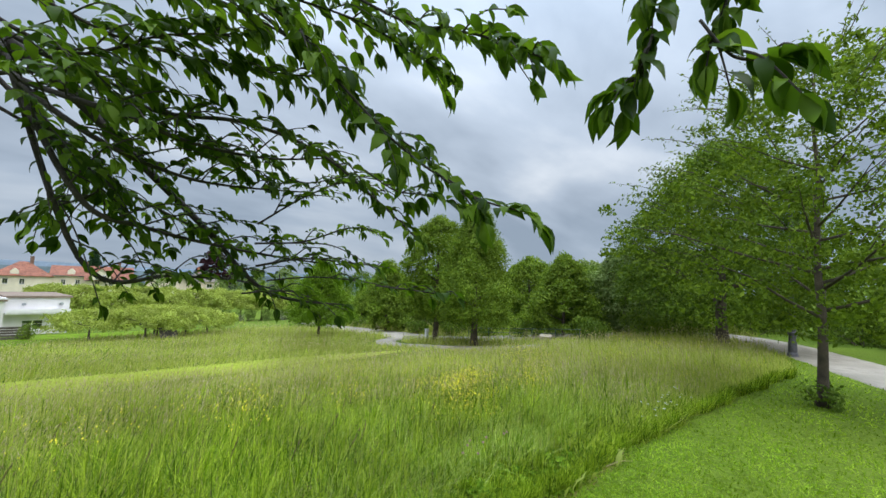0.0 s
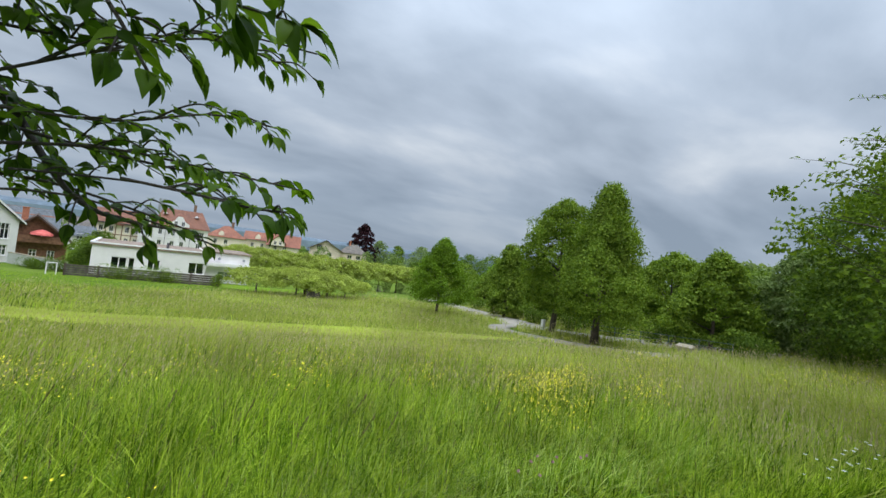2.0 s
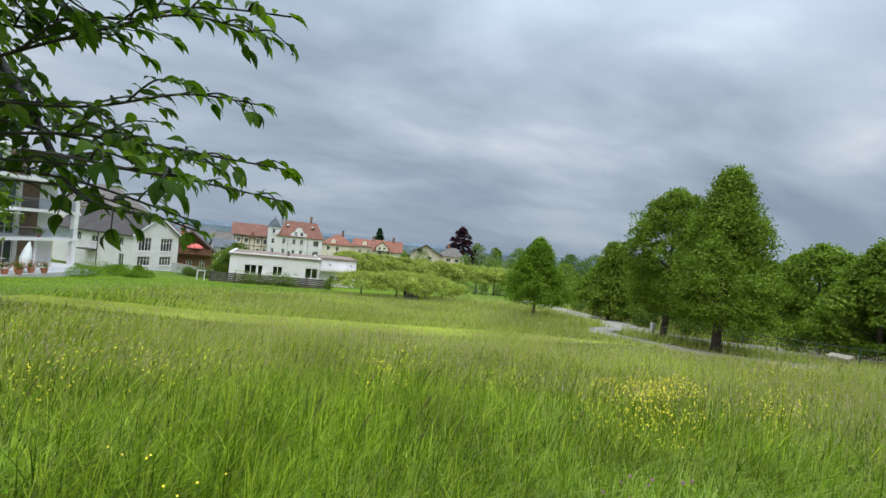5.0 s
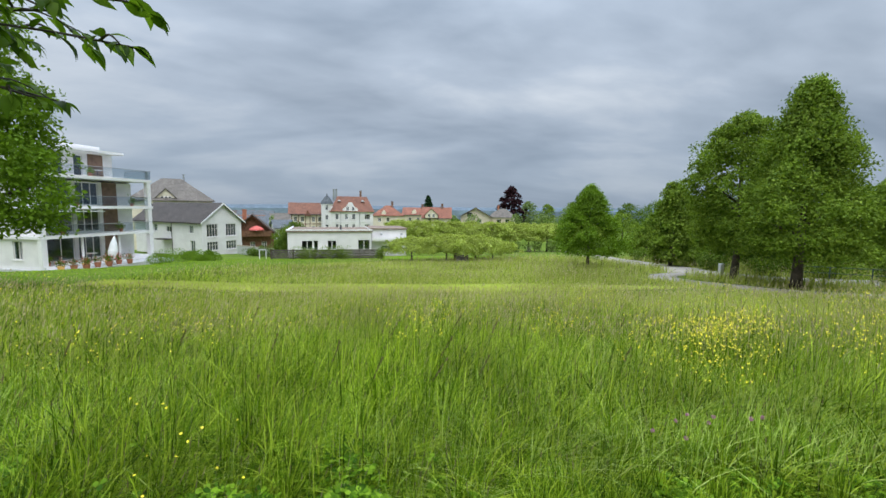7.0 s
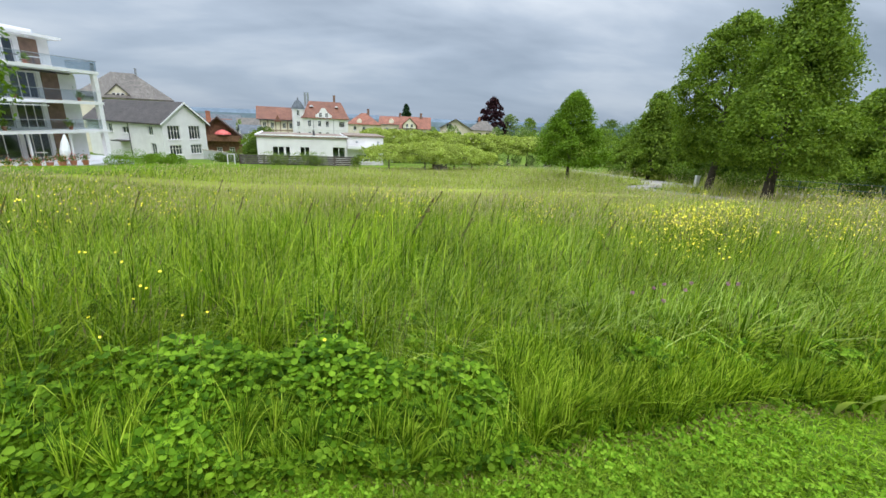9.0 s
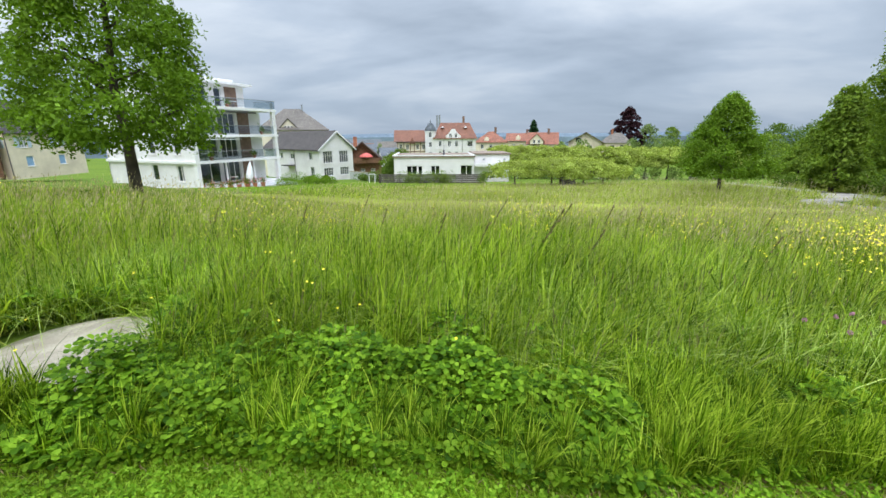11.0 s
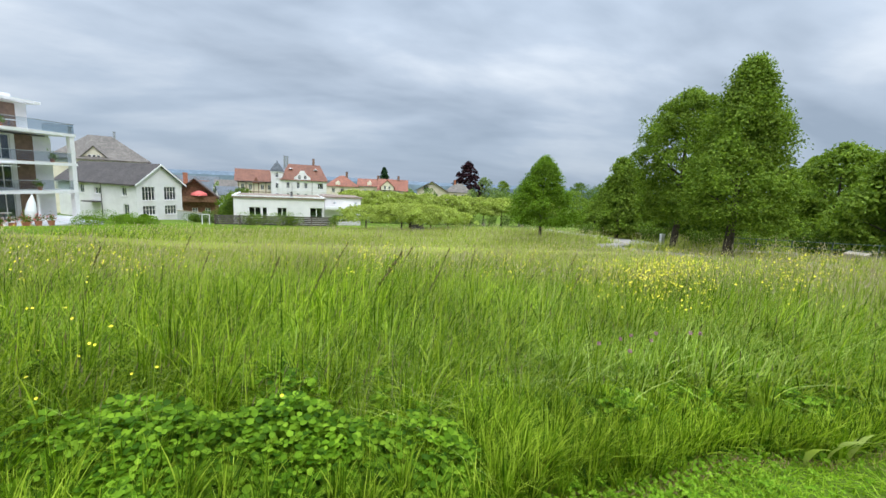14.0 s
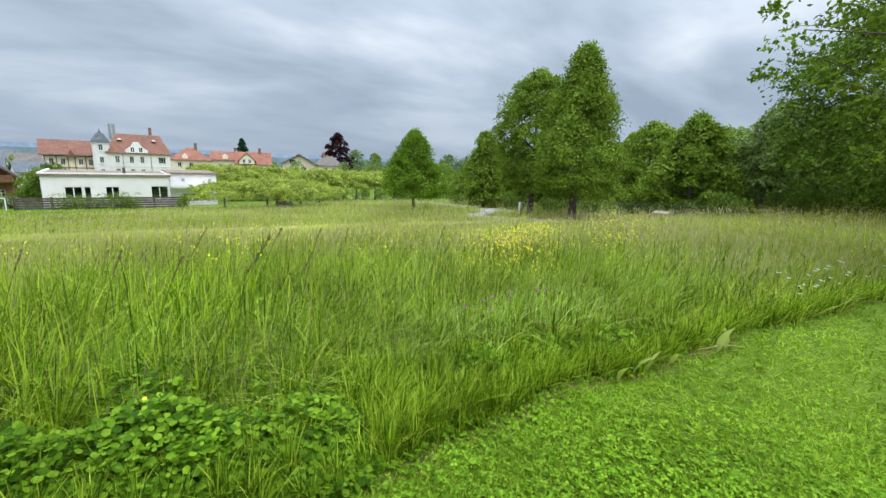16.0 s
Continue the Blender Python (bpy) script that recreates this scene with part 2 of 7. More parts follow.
M_CREAM = paint("cream_render", (0.75, 0.68, 0.54), 0.9, 0.9, 0.06, 0.12, 30.0, stain=(0.65, 0.585, 0.46), stain_scale=0.35)
M_BEIGE = paint("beige_render", (0.72, 0.62, 0.49), 0.9, 0.9, 0.07, 0.12, 30.0, stain=(0.62, 0.53, 0.42), stain_scale=0.35)
M_YELLOWWALL = paint("yellow_render", (0.80, 0.74, 0.40), 0.9, 0.9, 0.06, 0.12, 30.0, stain=(0.72, 0.66, 0.35), stain_scale=0.35)
M_PINKWALL = paint("pale_pink_render", (0.66, 0.55, 0.44), 0.9, 0.9, 0.08, 0.12, 30.0)
M_GREYWALL = paint("grey_render", (0.50, 0.50, 0.50), 0.9, 0.9, 0.08, 0.12, 30.0)
M_REDWALL = paint("red_shingle_wall", (0.24, 0.065, 0.045), 0.85, 2.0, 0.2, 0.5, 20.0)
M_ROOF_BROWN = roofing("brown_tiles", (0.075, 0.05, 0.04))
M_ROOF_DARK = roofing("dark_tiles", (0.06, 0.05, 0.046))
M_ROOF_RED = roofing("red_tiles", (0.265, 0.10, 0.06))
M_ROOF_RUST = roofing("rust_tiles", (0.20, 0.083, 0.05))
M_ROOF_TAN = roofing("tan_tiles", (0.155, 0.135, 0.115))
M_ROOF_SLATE = roofing("slate", (0.11, 0.125, 0.14))
M_FLATROOF = paint("flat_roof_gravel", (0.24, 0.18, 0.14), 0.95, 2.0, 0.2, 0.5, 40.0)
M_TRIM = paint("white_trim", (0.80, 0.78, 0.79), 0.6, 4.0, 0.04, 0.05, 50.0)
M_SHUTTER = paint("pale_blue_shutter", (0.50, 0.58, 0.70), 0.7, 4.0, 0.08, 0.1, 40.0)
M_SHUTTER_BLUE = paint("blue_shutter", (0.22, 0.36, 0.56), 0.7, 4.0, 0.1, 0.1, 40.0)
M_GREENBLIND = paint("green_blind", (0.13, 0.24, 0.09), 0.7, 4.0, 0.12, 0.1, 40.0)
M_AWNING = paint("orange_awning", (0.80, 0.46, 0.13), 0.8, 3.0, 0.1, 0.1, 40.0)
M_PARASOL = paint("pink_parasol", (0.72, 0.16, 0.14), 0.8, 3.0, 0.1, 0.1, 40.0)
M_CLOTH = paint("white_cloth", (0.78, 0.78, 0.78), 0.85, 3.0, 0.05, 0.2, 40.0)
M_INSIDE = paint("room_plaster", (0.16, 0.15, 0.14), 0.9, 1.0, 0.2, 0.1, 20.0)
M_BROWNPANEL = paint("brown_panel", (0.20, 0.12, 0.085), 0.7, 2.0, 0.2, 0.1, 30.0)
M_TERRACOTTA = paint("terracotta", (0.42, 0.16, 0.09), 0.85, 5.0, 0.15, 0.2, 40.0)
M_PANE_DARK = paint("dark_window_glass", (0.03, 0.035, 0.04), 0.12, 0.8, 0.3, 0.0, 10.0)
M_PANE_DARK.node_tree.nodes["Principled BSDF"].inputs["Specular IOR Level"].default_value = 0.2
M_HEAD_BROWN = leafy("brown_seed_head", (0.10, 0.08, 0.045), (0.16, 0.125, 0.07), (0.25, 0.20, 0.12), 0.35, 0.7, 0.8)
M_PANE_LIGHT = paint("curtained_window_glass", (0.40, 0.43, 0.47), 0.15, 1.5, 0.25, 0.0, 10.0)
M_THATCH = leafy("dry_thatch", (0.16, 0.10, 0.05), (0.28, 0.19, 0.09), (0.40, 0.30, 0.16), 0.2, 0.8, 1.0)
M_GLASS = glazing("window_glass")
M_BALGLASS = glazing("balcony_glass", (0.82, 0.86, 0.87), 0.03, 0.3, 0.04)
M_CLEAR = glazing("clear_glass", (0.96, 0.975, 0.98), 0.03, 0.06, 0.01)
# distance haze is mixed into these two base colours
M_HILL = paint("haze_tinted_hill", (0.16, 0.21, 0.27), 1.0, 0.004, 0.08, 0.0, 0.05)
M_FARLAND = paint("haze_tinted_land", (0.11, 0.15, 0.17), 1.0, 0.02, 0.2, 0.0, 0.1)


def ground_material():
    m, n, l, b = shader("meadow_ground")
    tc = n.new("ShaderNodeTexCoord")
    a, c = n.new("ShaderNodeTexNoise"), n.new("ShaderNodeTexNoise")
    a.inputs["Scale"].default_value, a.inputs["Detail"].default_value = 0.16, 8
    c.inputs["Scale"].default_value, c.inputs["Detail"].default_value = 14.0, 8
    for q in (a, c):
        l.new(tc.outputs["Object"], q.inputs["Vector"])
    r1, r2 = n.new("ShaderNodeValToRGB"), n.new("ShaderNodeValToRGB")
    r1.color_ramp.elements[0].position, r1.color_ramp.elements[0].color = 0.35, (0.065, 0.115, 0.010, 1)
    r1.color_ramp.elements[1].position, r1.color_ramp.elements[1].color = 0.65, (0.135, 0.19, 0.022, 1)
    r2.color_ramp.elements[0].position, r2.color_ramp.elements[0].color = 0.3, (0.06, 0.10, 0.012, 1)
    r2.color_ramp.elements[1].position, r2.color_ramp.elements[1].color = 0.72, (0.17, 0.25, 0.03, 1)
    l.new(a.outputs[0], r1.inputs[0])
    l.new(c.outputs[0], r2.inputs[0])
    mx = n.new("ShaderNodeMix")
    mx.data_type = "RGBA"
    mx.inputs[0].default_value = 0.5
    l.new(r1.outputs[0], mx.inputs[6])
    l.new(r2.outputs[0], mx.inputs[7])
    l.new(mx.outputs[2], b.inputs["Base Color"])
    b.inputs["Roughness"].default_value = 1.0
    b.inputs["Specular IOR Level"].default_value = 0.1
    bp = n.new("ShaderNodeBump")
    bp.inputs["Strength"].default_value, bp.inputs["Distance"].default_value = 0.8, 0.05
    l.new(c.outputs[0], bp.inputs["Height"])
    l.new(bp.outputs[0], b.inputs["Normal"])
    return m


M_GROUND = ground_material()
rng = np.random.default_rng(7)


# ---- shape of the land ----
def soft(v, k=1.5):
    v = np.asarray(v, float) / k
    return k * np.where(v > 30, v, np.log1p(np.exp(np.clip(v, -40, 30))))


def land(x, y):
    """Height of the ground: level by the mown strip, falling away across the meadow, rising towards the lamp."""
    x, y = np.asarray(x, float), np.asarray(y, float)
    z = -0.078 * (soft(y - 2.2) - soft(y - 75, 6)) - 0.014 * (soft(y - 25, 4) - soft(y - 75, 6)) - 0.03 * (soft(y - 75, 6) - soft(y - 300, 20))
    z = z - 0.07 * (soft(y - 290, 20) - soft(y - 1100, 40))
    z = z - 1.0 * np.exp(-(((x + 25) / 9) ** 4)) * np.exp(-(((y - 40) / 13) ** 4))
    r = 0.085 * (soft(-x - 1.2) - soft(-x - 14, 3))
    return z + r * np.exp(-((np.maximum(y - 3, 0) / 16) ** 1.5)) * np.exp(-((np.maximum(-3 - y, 0) / 20) ** 2))


EDGE_X = np.array([-40, -14, -10.85, -8.75, -6.5, -4.5, -2.8, -1.7, 0.3, 3.9, 7.0, 10.6, 16.2, 21, 40])
EDGE_Y = np.array([9, 4.0, 3.5, 3.28, 2.83, 2.24, 1.57, 1.24, 1.18, 1.15, 0.78, 0.1, -1.13, -1.0, 2.0])


def mown_edge(x):
    """Where the mown strip ends and the meadow begins."""
    x = np.asarray(x, float)
    return np.interp(x, EDGE_X, EDGE_Y) + 0.05 * np.sin(x * 2.3) + 0.035 * np.sin(x * 5.1 + 1)


# ---- mesh helpers ----
class Shape:
    """Collects boxes, tubes and faces for one mesh."""

    def __init__(self):
        self.v, self.f = [], []

    def add(self, verts, faces):
        k = len(self.v)
        self.v += [tuple(p) for p in verts]
        self.f += [tuple(i + k for i in q) for q in faces]
        return self

    def box(self, x0, y0, z0, x1, y1, z1, m=None):
        p = [Vector((x, y, z)) for z in (z0, z1) for x, y in ((x0, y0), (x1, y0), (x1, y1), (x0, y1))]
        if m is not None:
            p = [m @ q for q in p]
        return self.add(p, [(3, 2, 1, 0), (4, 5, 6, 7), (0, 1, 5, 4), (1, 2, 6, 5), (2, 3, 7, 6), (3, 0, 4, 7)])

    def prism(self, outline, y0, y1):
        """An outline in x and z, drawn out along y."""
        n = len(outline)
        v = [(x, y0, z) for x, z in outline] + [(x, y1, z) for x, z in outline]
        f = [tuple(range(n)), tuple(range(2 * n - 1, n - 1, -1))]
        return self.add(v, f + [(i, i + n, (i + 1) % n + n, (i + 1) % n) for i in range(n)])

    def tube(self, pts, radii, sides=8, cap=True):
        pts = [Vector(p) for p in pts]
        rows = []
        for i, p in enumerate(pts):
            d = (pts[min(i + 1, len(pts) - 1)] - pts[max(i - 1, 0)]).normalized()
            a = d.orthogonal().normalized() if i == 0 else (a - d * a.dot(d)).normalized()
            b = d.cross(a)
            rows.append([p + (a * math.cos(2 * math.pi * k / sides) + b * math.sin(2 * math.pi * k / sides)) * radii[i] for k in range(sides)])
        v = [q for r in rows for q in r]
        f = [(i * sides + k, i * sides + (k + 1) % sides, (i + 1) * sides + (k + 1) % sides, (i + 1) * sides + k) for i in range(len(pts) - 1) for k in range(sides)]
        if cap:
            f += [tuple(range(sides - 1, -1, -1)), tuple((len(pts) - 1) * sides + k for k in range(sides))]
        return self.add(v, f)

    def lathe(self, profile, sides=16, at=(0, 0, 0)):
        v = [(at[0] + r * math.cos(2 * math.pi * k / sides), at[1] + r * math.sin(2 * math.pi * k / sides), at[2] + z) for r, z in profile for k in range(sides)]
        f = [(i * sides + k, i * sides + (k + 1) % sides, (i + 1) * sides + (k + 1) % sides, (i + 1) * sides + k) for i in range(len(profile) - 1) for k in range(sides)]
        f += [tuple(range(sides - 1, -1, -1)), tuple((len(profile) - 1) * sides + k for k in range(sides))]
        return self.add(v, f)

    def mesh(self, name, material, smooth=False):
        me = bpy.data.meshes.new(name)
        me.from_pydata(self.v, [], self.f)
        me.materials.append(material)
        if smooth:
            me.polygons.foreach_set("use_smooth", [True] * len(me.polygons))
        me.update()
        return me


def bulk_mesh(name, verts, faces, material, smooth=False):
    """One mesh from arrays of points and of faces with the same number of corners."""
    me = bpy.data.meshes.new(name)
    verts, faces = np.asarray(verts, np.float32), np.asarray(faces, np.int32)
    me.vertices.add(len(verts))
    me.vertices.foreach_set("co", verts.ravel())
    me.loops.add(faces.size)
    me.loops.foreach_set("vertex_index", faces.ravel())
    me.polygons.add(len(faces))
    me.polygons.foreach_set("loop_start", np.arange(len(faces), dtype=np.int32) * faces.shape[1])
    if smooth:
        me.polygons.foreach_set("use_smooth", np.ones(len(faces), bool))
    me.materials.append(material)
    me.update(calc_edges=True)
    return me


def part(name, shape, material, parent, label="", smooth=False):
    me = shape.mesh(name, material, smooth) if isinstance(shape, Shape) else shape
    ob = new(name, me)
    ob.parent = parent
    if label:
        tagged(ob, label)
    return ob


def thing(name, label, category, m, group="", kind=""):
    ob = new(name)
    ob.matrix_world = m
    return tagged(ob, label, category, group, kind)


# ---- ground, paths, distance ----
def spaced(inner, outer, fine, coarse):
    a = list(np.arange(-inner, inner + 0.01, fine))
    b, s = [], inner
    while s < outer:
        s *= coarse
        b.append(s)
    return np.array([-q for q in reversed(b)] + a + b)


gx, gy = spaced(30, 4500, 0.6, 1.12), spaced(30, 4500, 0.6, 1.12)
GX, GY = np.meshgrid(gx, gy)
GZ = land(GX, GY)
nx, ny = len(gx), len(gy)
ii = (np.arange(ny - 1)[:, None] * nx + np.arange(nx - 1)[None]).ravel()
ground = new("ground", bulk_mesh("ground", np.stack([GX, GY, GZ], -1).reshape(-1, 3), np.stack([ii, ii + 1, ii + nx + 1, ii + nx], -1), M_GROUND, True))
tagged(ground, "green meadow ground sloping gently down towards the houses", "ground", kind="structure")


def path_strip(name, pts, width, label):
    """A gravel path that lies on the land, with a low worn edge."""
    p = np.array(pts, float)
    t = np.linspace(0, len(p) - 1, len(p) * 10)
    i = np.clip(t.astype(int), 0, len(p) - 2)
    u = (t - i)[:, None]
    p0, p1, p2, p3 = p[np.maximum(i - 1, 0)], p[i], p[i + 1], p[np.minimum(i + 2, len(p) - 1)]
    c = 0.5 * (2 * p1 + (p2 - p0) * u + (2 * p0 - 5 * p1 + 4 * p2 - p3) * u**2 + (3 * p1 - p0 - 3 * p2 + p3) * u**3)
    d = np.gradient(c, axis=0)
    d /= np.linalg.norm(d, axis=1)[:, None]
    nrm = np.stack([-d[:, 1], d[:, 0]], -1)
    cols = []
    for k, lift_z in ((-0.5, -0.05), (-0.485, 0.02), (-0.2, 0.035), (0.2, 0.035), (0.485, 0.02), (0.5, -0.05)):
        q = c + nrm * width * (k + 0.012 * np.sin(np.arange(len(c)) * 1.7 + k * 9))[:, None]
        cols.append(np.concatenate([q, (land(q[:, 0], q[:, 1]) + lift_z)[:, None]], 1))
    v = np.stack(cols, 1)
    n, w = v.shape[:2]
    ii = (np.arange(n - 1)[:, None] * w + np.arange(w - 1)[None]).ravel()
    ob = new(name, bulk_mesh(name, v.reshape(-1, 3), np.stack([ii, ii + 1, ii + w + 1, ii + w], -1), M_PATH, True))
    return tagged(ob, label, "path", kind="structure")


path_strip("path_lamp", [(-4, -16), (-9, -8), (-14.2, -0.6), (-18.5, 4.6), (-27, 9), (-45, 16), (-70, 22)], 5.2, "pale gravel path running past the street lamp")
path_strip("path_wood", [(30, 46), (24, 33), (19.2, 19.5), (18.0, 15.5), (19.2, 12.3), (22.8, 9.6), (27.2, 5.6), (28.8, 2.6), (27.2, 0.3), (23.6, -1.4), (20.4, -2.65), (16.2, -4.15), (10, -6.8), (4, -11), (-6, -18)], 2.8, "pale gravel path along the edge of the wood")
path_strip("path_branch", [(18.0, 16.8), (15.6, 16.1), (14.4, 14.4), (14.6, 12.0), (14.9, 10.2), (16.6, 8.2), (20, 7.2)], 1.2, "narrow pale gravel path branching into the meadow")

# far rings of land and hills; their blue-grey haze is painted in the colour
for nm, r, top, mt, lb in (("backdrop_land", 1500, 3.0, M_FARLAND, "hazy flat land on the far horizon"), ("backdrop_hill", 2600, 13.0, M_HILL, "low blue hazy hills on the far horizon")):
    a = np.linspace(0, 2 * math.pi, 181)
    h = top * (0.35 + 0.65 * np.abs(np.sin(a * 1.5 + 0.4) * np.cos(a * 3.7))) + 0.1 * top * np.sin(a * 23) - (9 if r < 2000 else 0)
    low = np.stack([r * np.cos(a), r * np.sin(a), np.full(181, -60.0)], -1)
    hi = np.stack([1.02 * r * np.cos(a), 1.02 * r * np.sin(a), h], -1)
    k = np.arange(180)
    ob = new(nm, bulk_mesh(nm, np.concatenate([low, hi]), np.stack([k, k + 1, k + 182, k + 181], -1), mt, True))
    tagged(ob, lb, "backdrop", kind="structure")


# ---- houses ----
def wall_shape(w, h, holes, thick=0.3, top=None):
    """A wall in the x-z plane, outer face at y = 0, with openings through it. top: outline above h (x, z) for a gable."""
    s = Shape()
    xs = sorted({0.0, w, *[a for q in holes for a in (q[0], q[2])]})
    zs = sorted({0.0, h, *[a for q in holes for a in (q[1], q[3])]})
    for i in range(len(xs) - 1):
        for j in range(len(zs) - 1):
            mx, mz = (xs[i] + xs[i + 1]) / 2, (zs[j] + zs[j + 1]) / 2
            if any(q[0] < mx < q[2] and q[1] < mz < q[3] for q in holes):
                continue
            for y, flip in ((0.0, False), (thick, True)):
                v = [(xs[i], y, zs[j]), (xs[i + 1], y, zs[j]), (xs[i + 1], y, zs[j + 1]), (xs[i], y, zs[j + 1])]
                s.add(v, [(3, 2, 1, 0) if flip else (0, 1, 2, 3)])
    for x0, z0, x1, z1 in holes:
        s.add([(x, y, z) for y in (0, thick) for x, z in ((x0, z0), (x1, z0), (x1, z1), (x0, z1))], [(0, 4, 5, 1), (1, 5, 6, 2), (2, 6, 7, 3), (3, 7, 4, 0)])
    if top:
        s.prism([(0, h)] + [(w, h)] + list(top), 0.0, thick)
    return s


def add_window(parent, name, m, w, h, bars=1, sill=True, shutters=None, material=None, cross=False):
    """A window set back in its opening: frame with mullions, pane, sill and, where wanted, shutters."""
    f = Shape()
    b, y0, y1 = 0.07, 0.10, 0.17
    f.box(0, y0, 0, w, y1, b).box(0, y0, h - b, w, y1, h).box(0, y0, b, b, y1, h - b).box(w - b, y0, b, w, y1, h - b)
    for k in range(bars):
        x = w * (k + 1) / (bars + 1)
        f.box(x - 0.04, y0 + 0.005, b, x + 0.04, y1 - 0.005, h - b)
    if cross:
        f.box(b, y0 + 0.01, h * 0.62 - 0.025, w - b, y1 - 0.01, h * 0.62 + 0.025)
    win = part(name, f, M_TRIM, parent)
    win.matrix_local = m
    part("pane", Shape().box(0.03, 0.128, 0.03, w - 0.03, 0.136, h - 0.03), material or M_GLASS, win)
    if sill:
        part("sill", Shape().box(-0.08, -0.09, -0.09, w + 0.08, 0.1, -0.003), M_TRIM, win)
    if shutters:
        for x0 in (-0.56, w + 0.06):
            sh = Shape().box(x0, -0.06, 0, x0 + 0.5, -0.012, h)
            for k in range(7):
                z = h * (0.06 + 0.13 * k)
                sh.box(x0 + 0.05, -0.075, z, x0 + 0.45, -0.058, z + h * 0.07)
            part("shutter", sh, shutters, win)
    return win


def frame_of(p0, p1, z):
    """Origin at p0, x along the front towards p1, y into the house."""
    d = Vector((p1[0] - p0[0], p1[1] - p0[1], 0))
    w = d.length
    d.normalize()
    m = Matrix(((d.x, -d.y, 0, p0[0]), (d.y, d.x, 0, p0[1]), (0, 0, 1, z), (0, 0, 0, 1)))
    return m, w


def house(name, label, p0, p1, depth, z, eave, ridge, wall, roof, style, front=(), right=(), left=(), over=0.45, group="houses", shutters=None, thick_roof=0.18, hip=0.42):
    """A house on its footprint. style: 'along' (ridge along the front), 'across' (gable to the front), 'hip', 'flat'. front, right, left: windows as (u, z, w, h, bars)."""
    m, w = frame_of(p0, p1, z)
    root = thing(name, label, "house", m, group)
    gable_front = [(w / 2, ridge)] if style == "across" else None
    gable_side = [(depth / 2, ridge)] if style == "along" else None
    faces = (("front", w, front, Matrix.Identity(4), gable_front), ("right", depth, right, pose(w, 0, 0, 0, 0, 90), gable_side),
             ("back", w, (), pose(w, depth, 0, 0, 0, 180), gable_front), ("left", depth, left, pose(0, depth, 0, 0, 0, -90), gable_side))
    for side, length, wins, fm, gable in faces:
        holes = [(q[0], q[1], q[0] + q[2], q[1] + q[3]) for q in wins]
        low = [q for q in holes if q[3] <= eave]
        ob = part("wall", wall_shape(length, eave, low, top=gable), wall, root)
        ob.matrix_local = fm
        for q in wins:
            if q[1] + q[3] <= eave:
                add_window(ob, "window", pose(q[0], 0, q[1]), q[2], q[3], q[4] if len(q) > 4 else 1, shutters=q[5] if len(q) > 5 else shutters, material=q[6] if len(q) > 6 else None, cross=length < 9)
            else:
                add_window(ob, "window", pose(q[0], -0.18, q[1]), q[2], q[3], q[4] if len(q) > 4 else 1, material=M_PANE_DARK)
    part("floor_slab", Shape().box(0.3, 0.3, 0.05, w - 0.3, depth - 0.3, 0.2).box(0.3, 0.3, eave * 0.5 - 0.1, w - 0.3, depth - 0.3, eave * 0.5 + 0.1), M_INSIDE, root)
    r, o, t = Shape(), over, thick_roof
    if style == "flat":
        r.box(-0.15, -0.15, eave, w + 0.15, depth + 0.15, eave + 0.18)
    elif style == "across":
        s = (ridge - eave) / (w / 2)
        r.prism([(-o, eave - o * s), (w / 2, ridge), (w + o, eave - o * s), (w + o, eave - o * s + t), (w / 2, ridge + t), (-o, eave - o * s + t)], -o, depth + o)
    elif style == "along":
        s = (ridge - eave) / (depth / 2)
        q = Shape().prism([(-o, eave - o * s), (depth / 2, ridge), (depth + o, eave - o * s), (depth + o, eave - o * s + t), (depth / 2, ridge + t), (-o, eave - o * s + t)], -o, w + o)
        r.add([(y, x, zz) for x, y, zz in q.v], [tuple(reversed(k)) for k in q.f])
    elif style == "hip":
        i = min(w, depth) * hip
        v = [(-o, -o, eave), (w + o, -o, eave), (w + o, depth + o, eave), (-o, depth + o, eave), (i, depth / 2, ridge), (w - i, depth / 2, ridge)]
        v += [(-o, -o, eave - t), (w + o, -o, eave - t), (w + o, depth + o, eave - t), (-o, depth + o, eave - t)]
        r.add(v, [(0, 1, 5, 4), (1, 2, 5), (2, 3, 4, 5), (3, 0, 4), (9, 8, 7, 6), (0, 6, 7, 1), (1, 7, 8, 2), (2, 8, 9, 3), (3, 9, 6, 0)])
    part("roof", r, roof, root)
    if style == "across" or style == "along":
        g = Shape()
        if style == "across":
            s = (ridge - eave) / (w / 2)
            for sx in (-1, 1):
                x0 = w / 2 + sx * (w / 2 + o)
                g.add([(x0, -o - 0.03, eave - o * s - 0.05), (x0, -o - 0.03, eave - o * s + t), (w / 2, -o - 0.03, ridge + t), (w / 2, -o - 0.03, ridge - 0.08),
                       (x0, -o + 0.02, eave - o * s - 0.05), (x0, -o + 0.02, eave - o * s + t), (w / 2, -o + 0.02, ridge + t), (w / 2, -o + 0.02, ridge - 0.08)],
                      [(0, 1, 2, 3), (7, 6, 5, 4), (0, 4, 5, 1), (1, 5, 6, 2), (3, 2, 6, 7), (0, 3, 7, 4)])
            part("bargeboard", g, M_TRIM if wall is M_WHITE else M_WOOD_DARK, root)
        else:
            g.tube([(-o, -o - 0.07, eave - o * s), (w + o, -o - 0.07, eave - o * s)], [0.07, 0.07], 8)
            part("gutter", g, M_IRON, root)
    return root


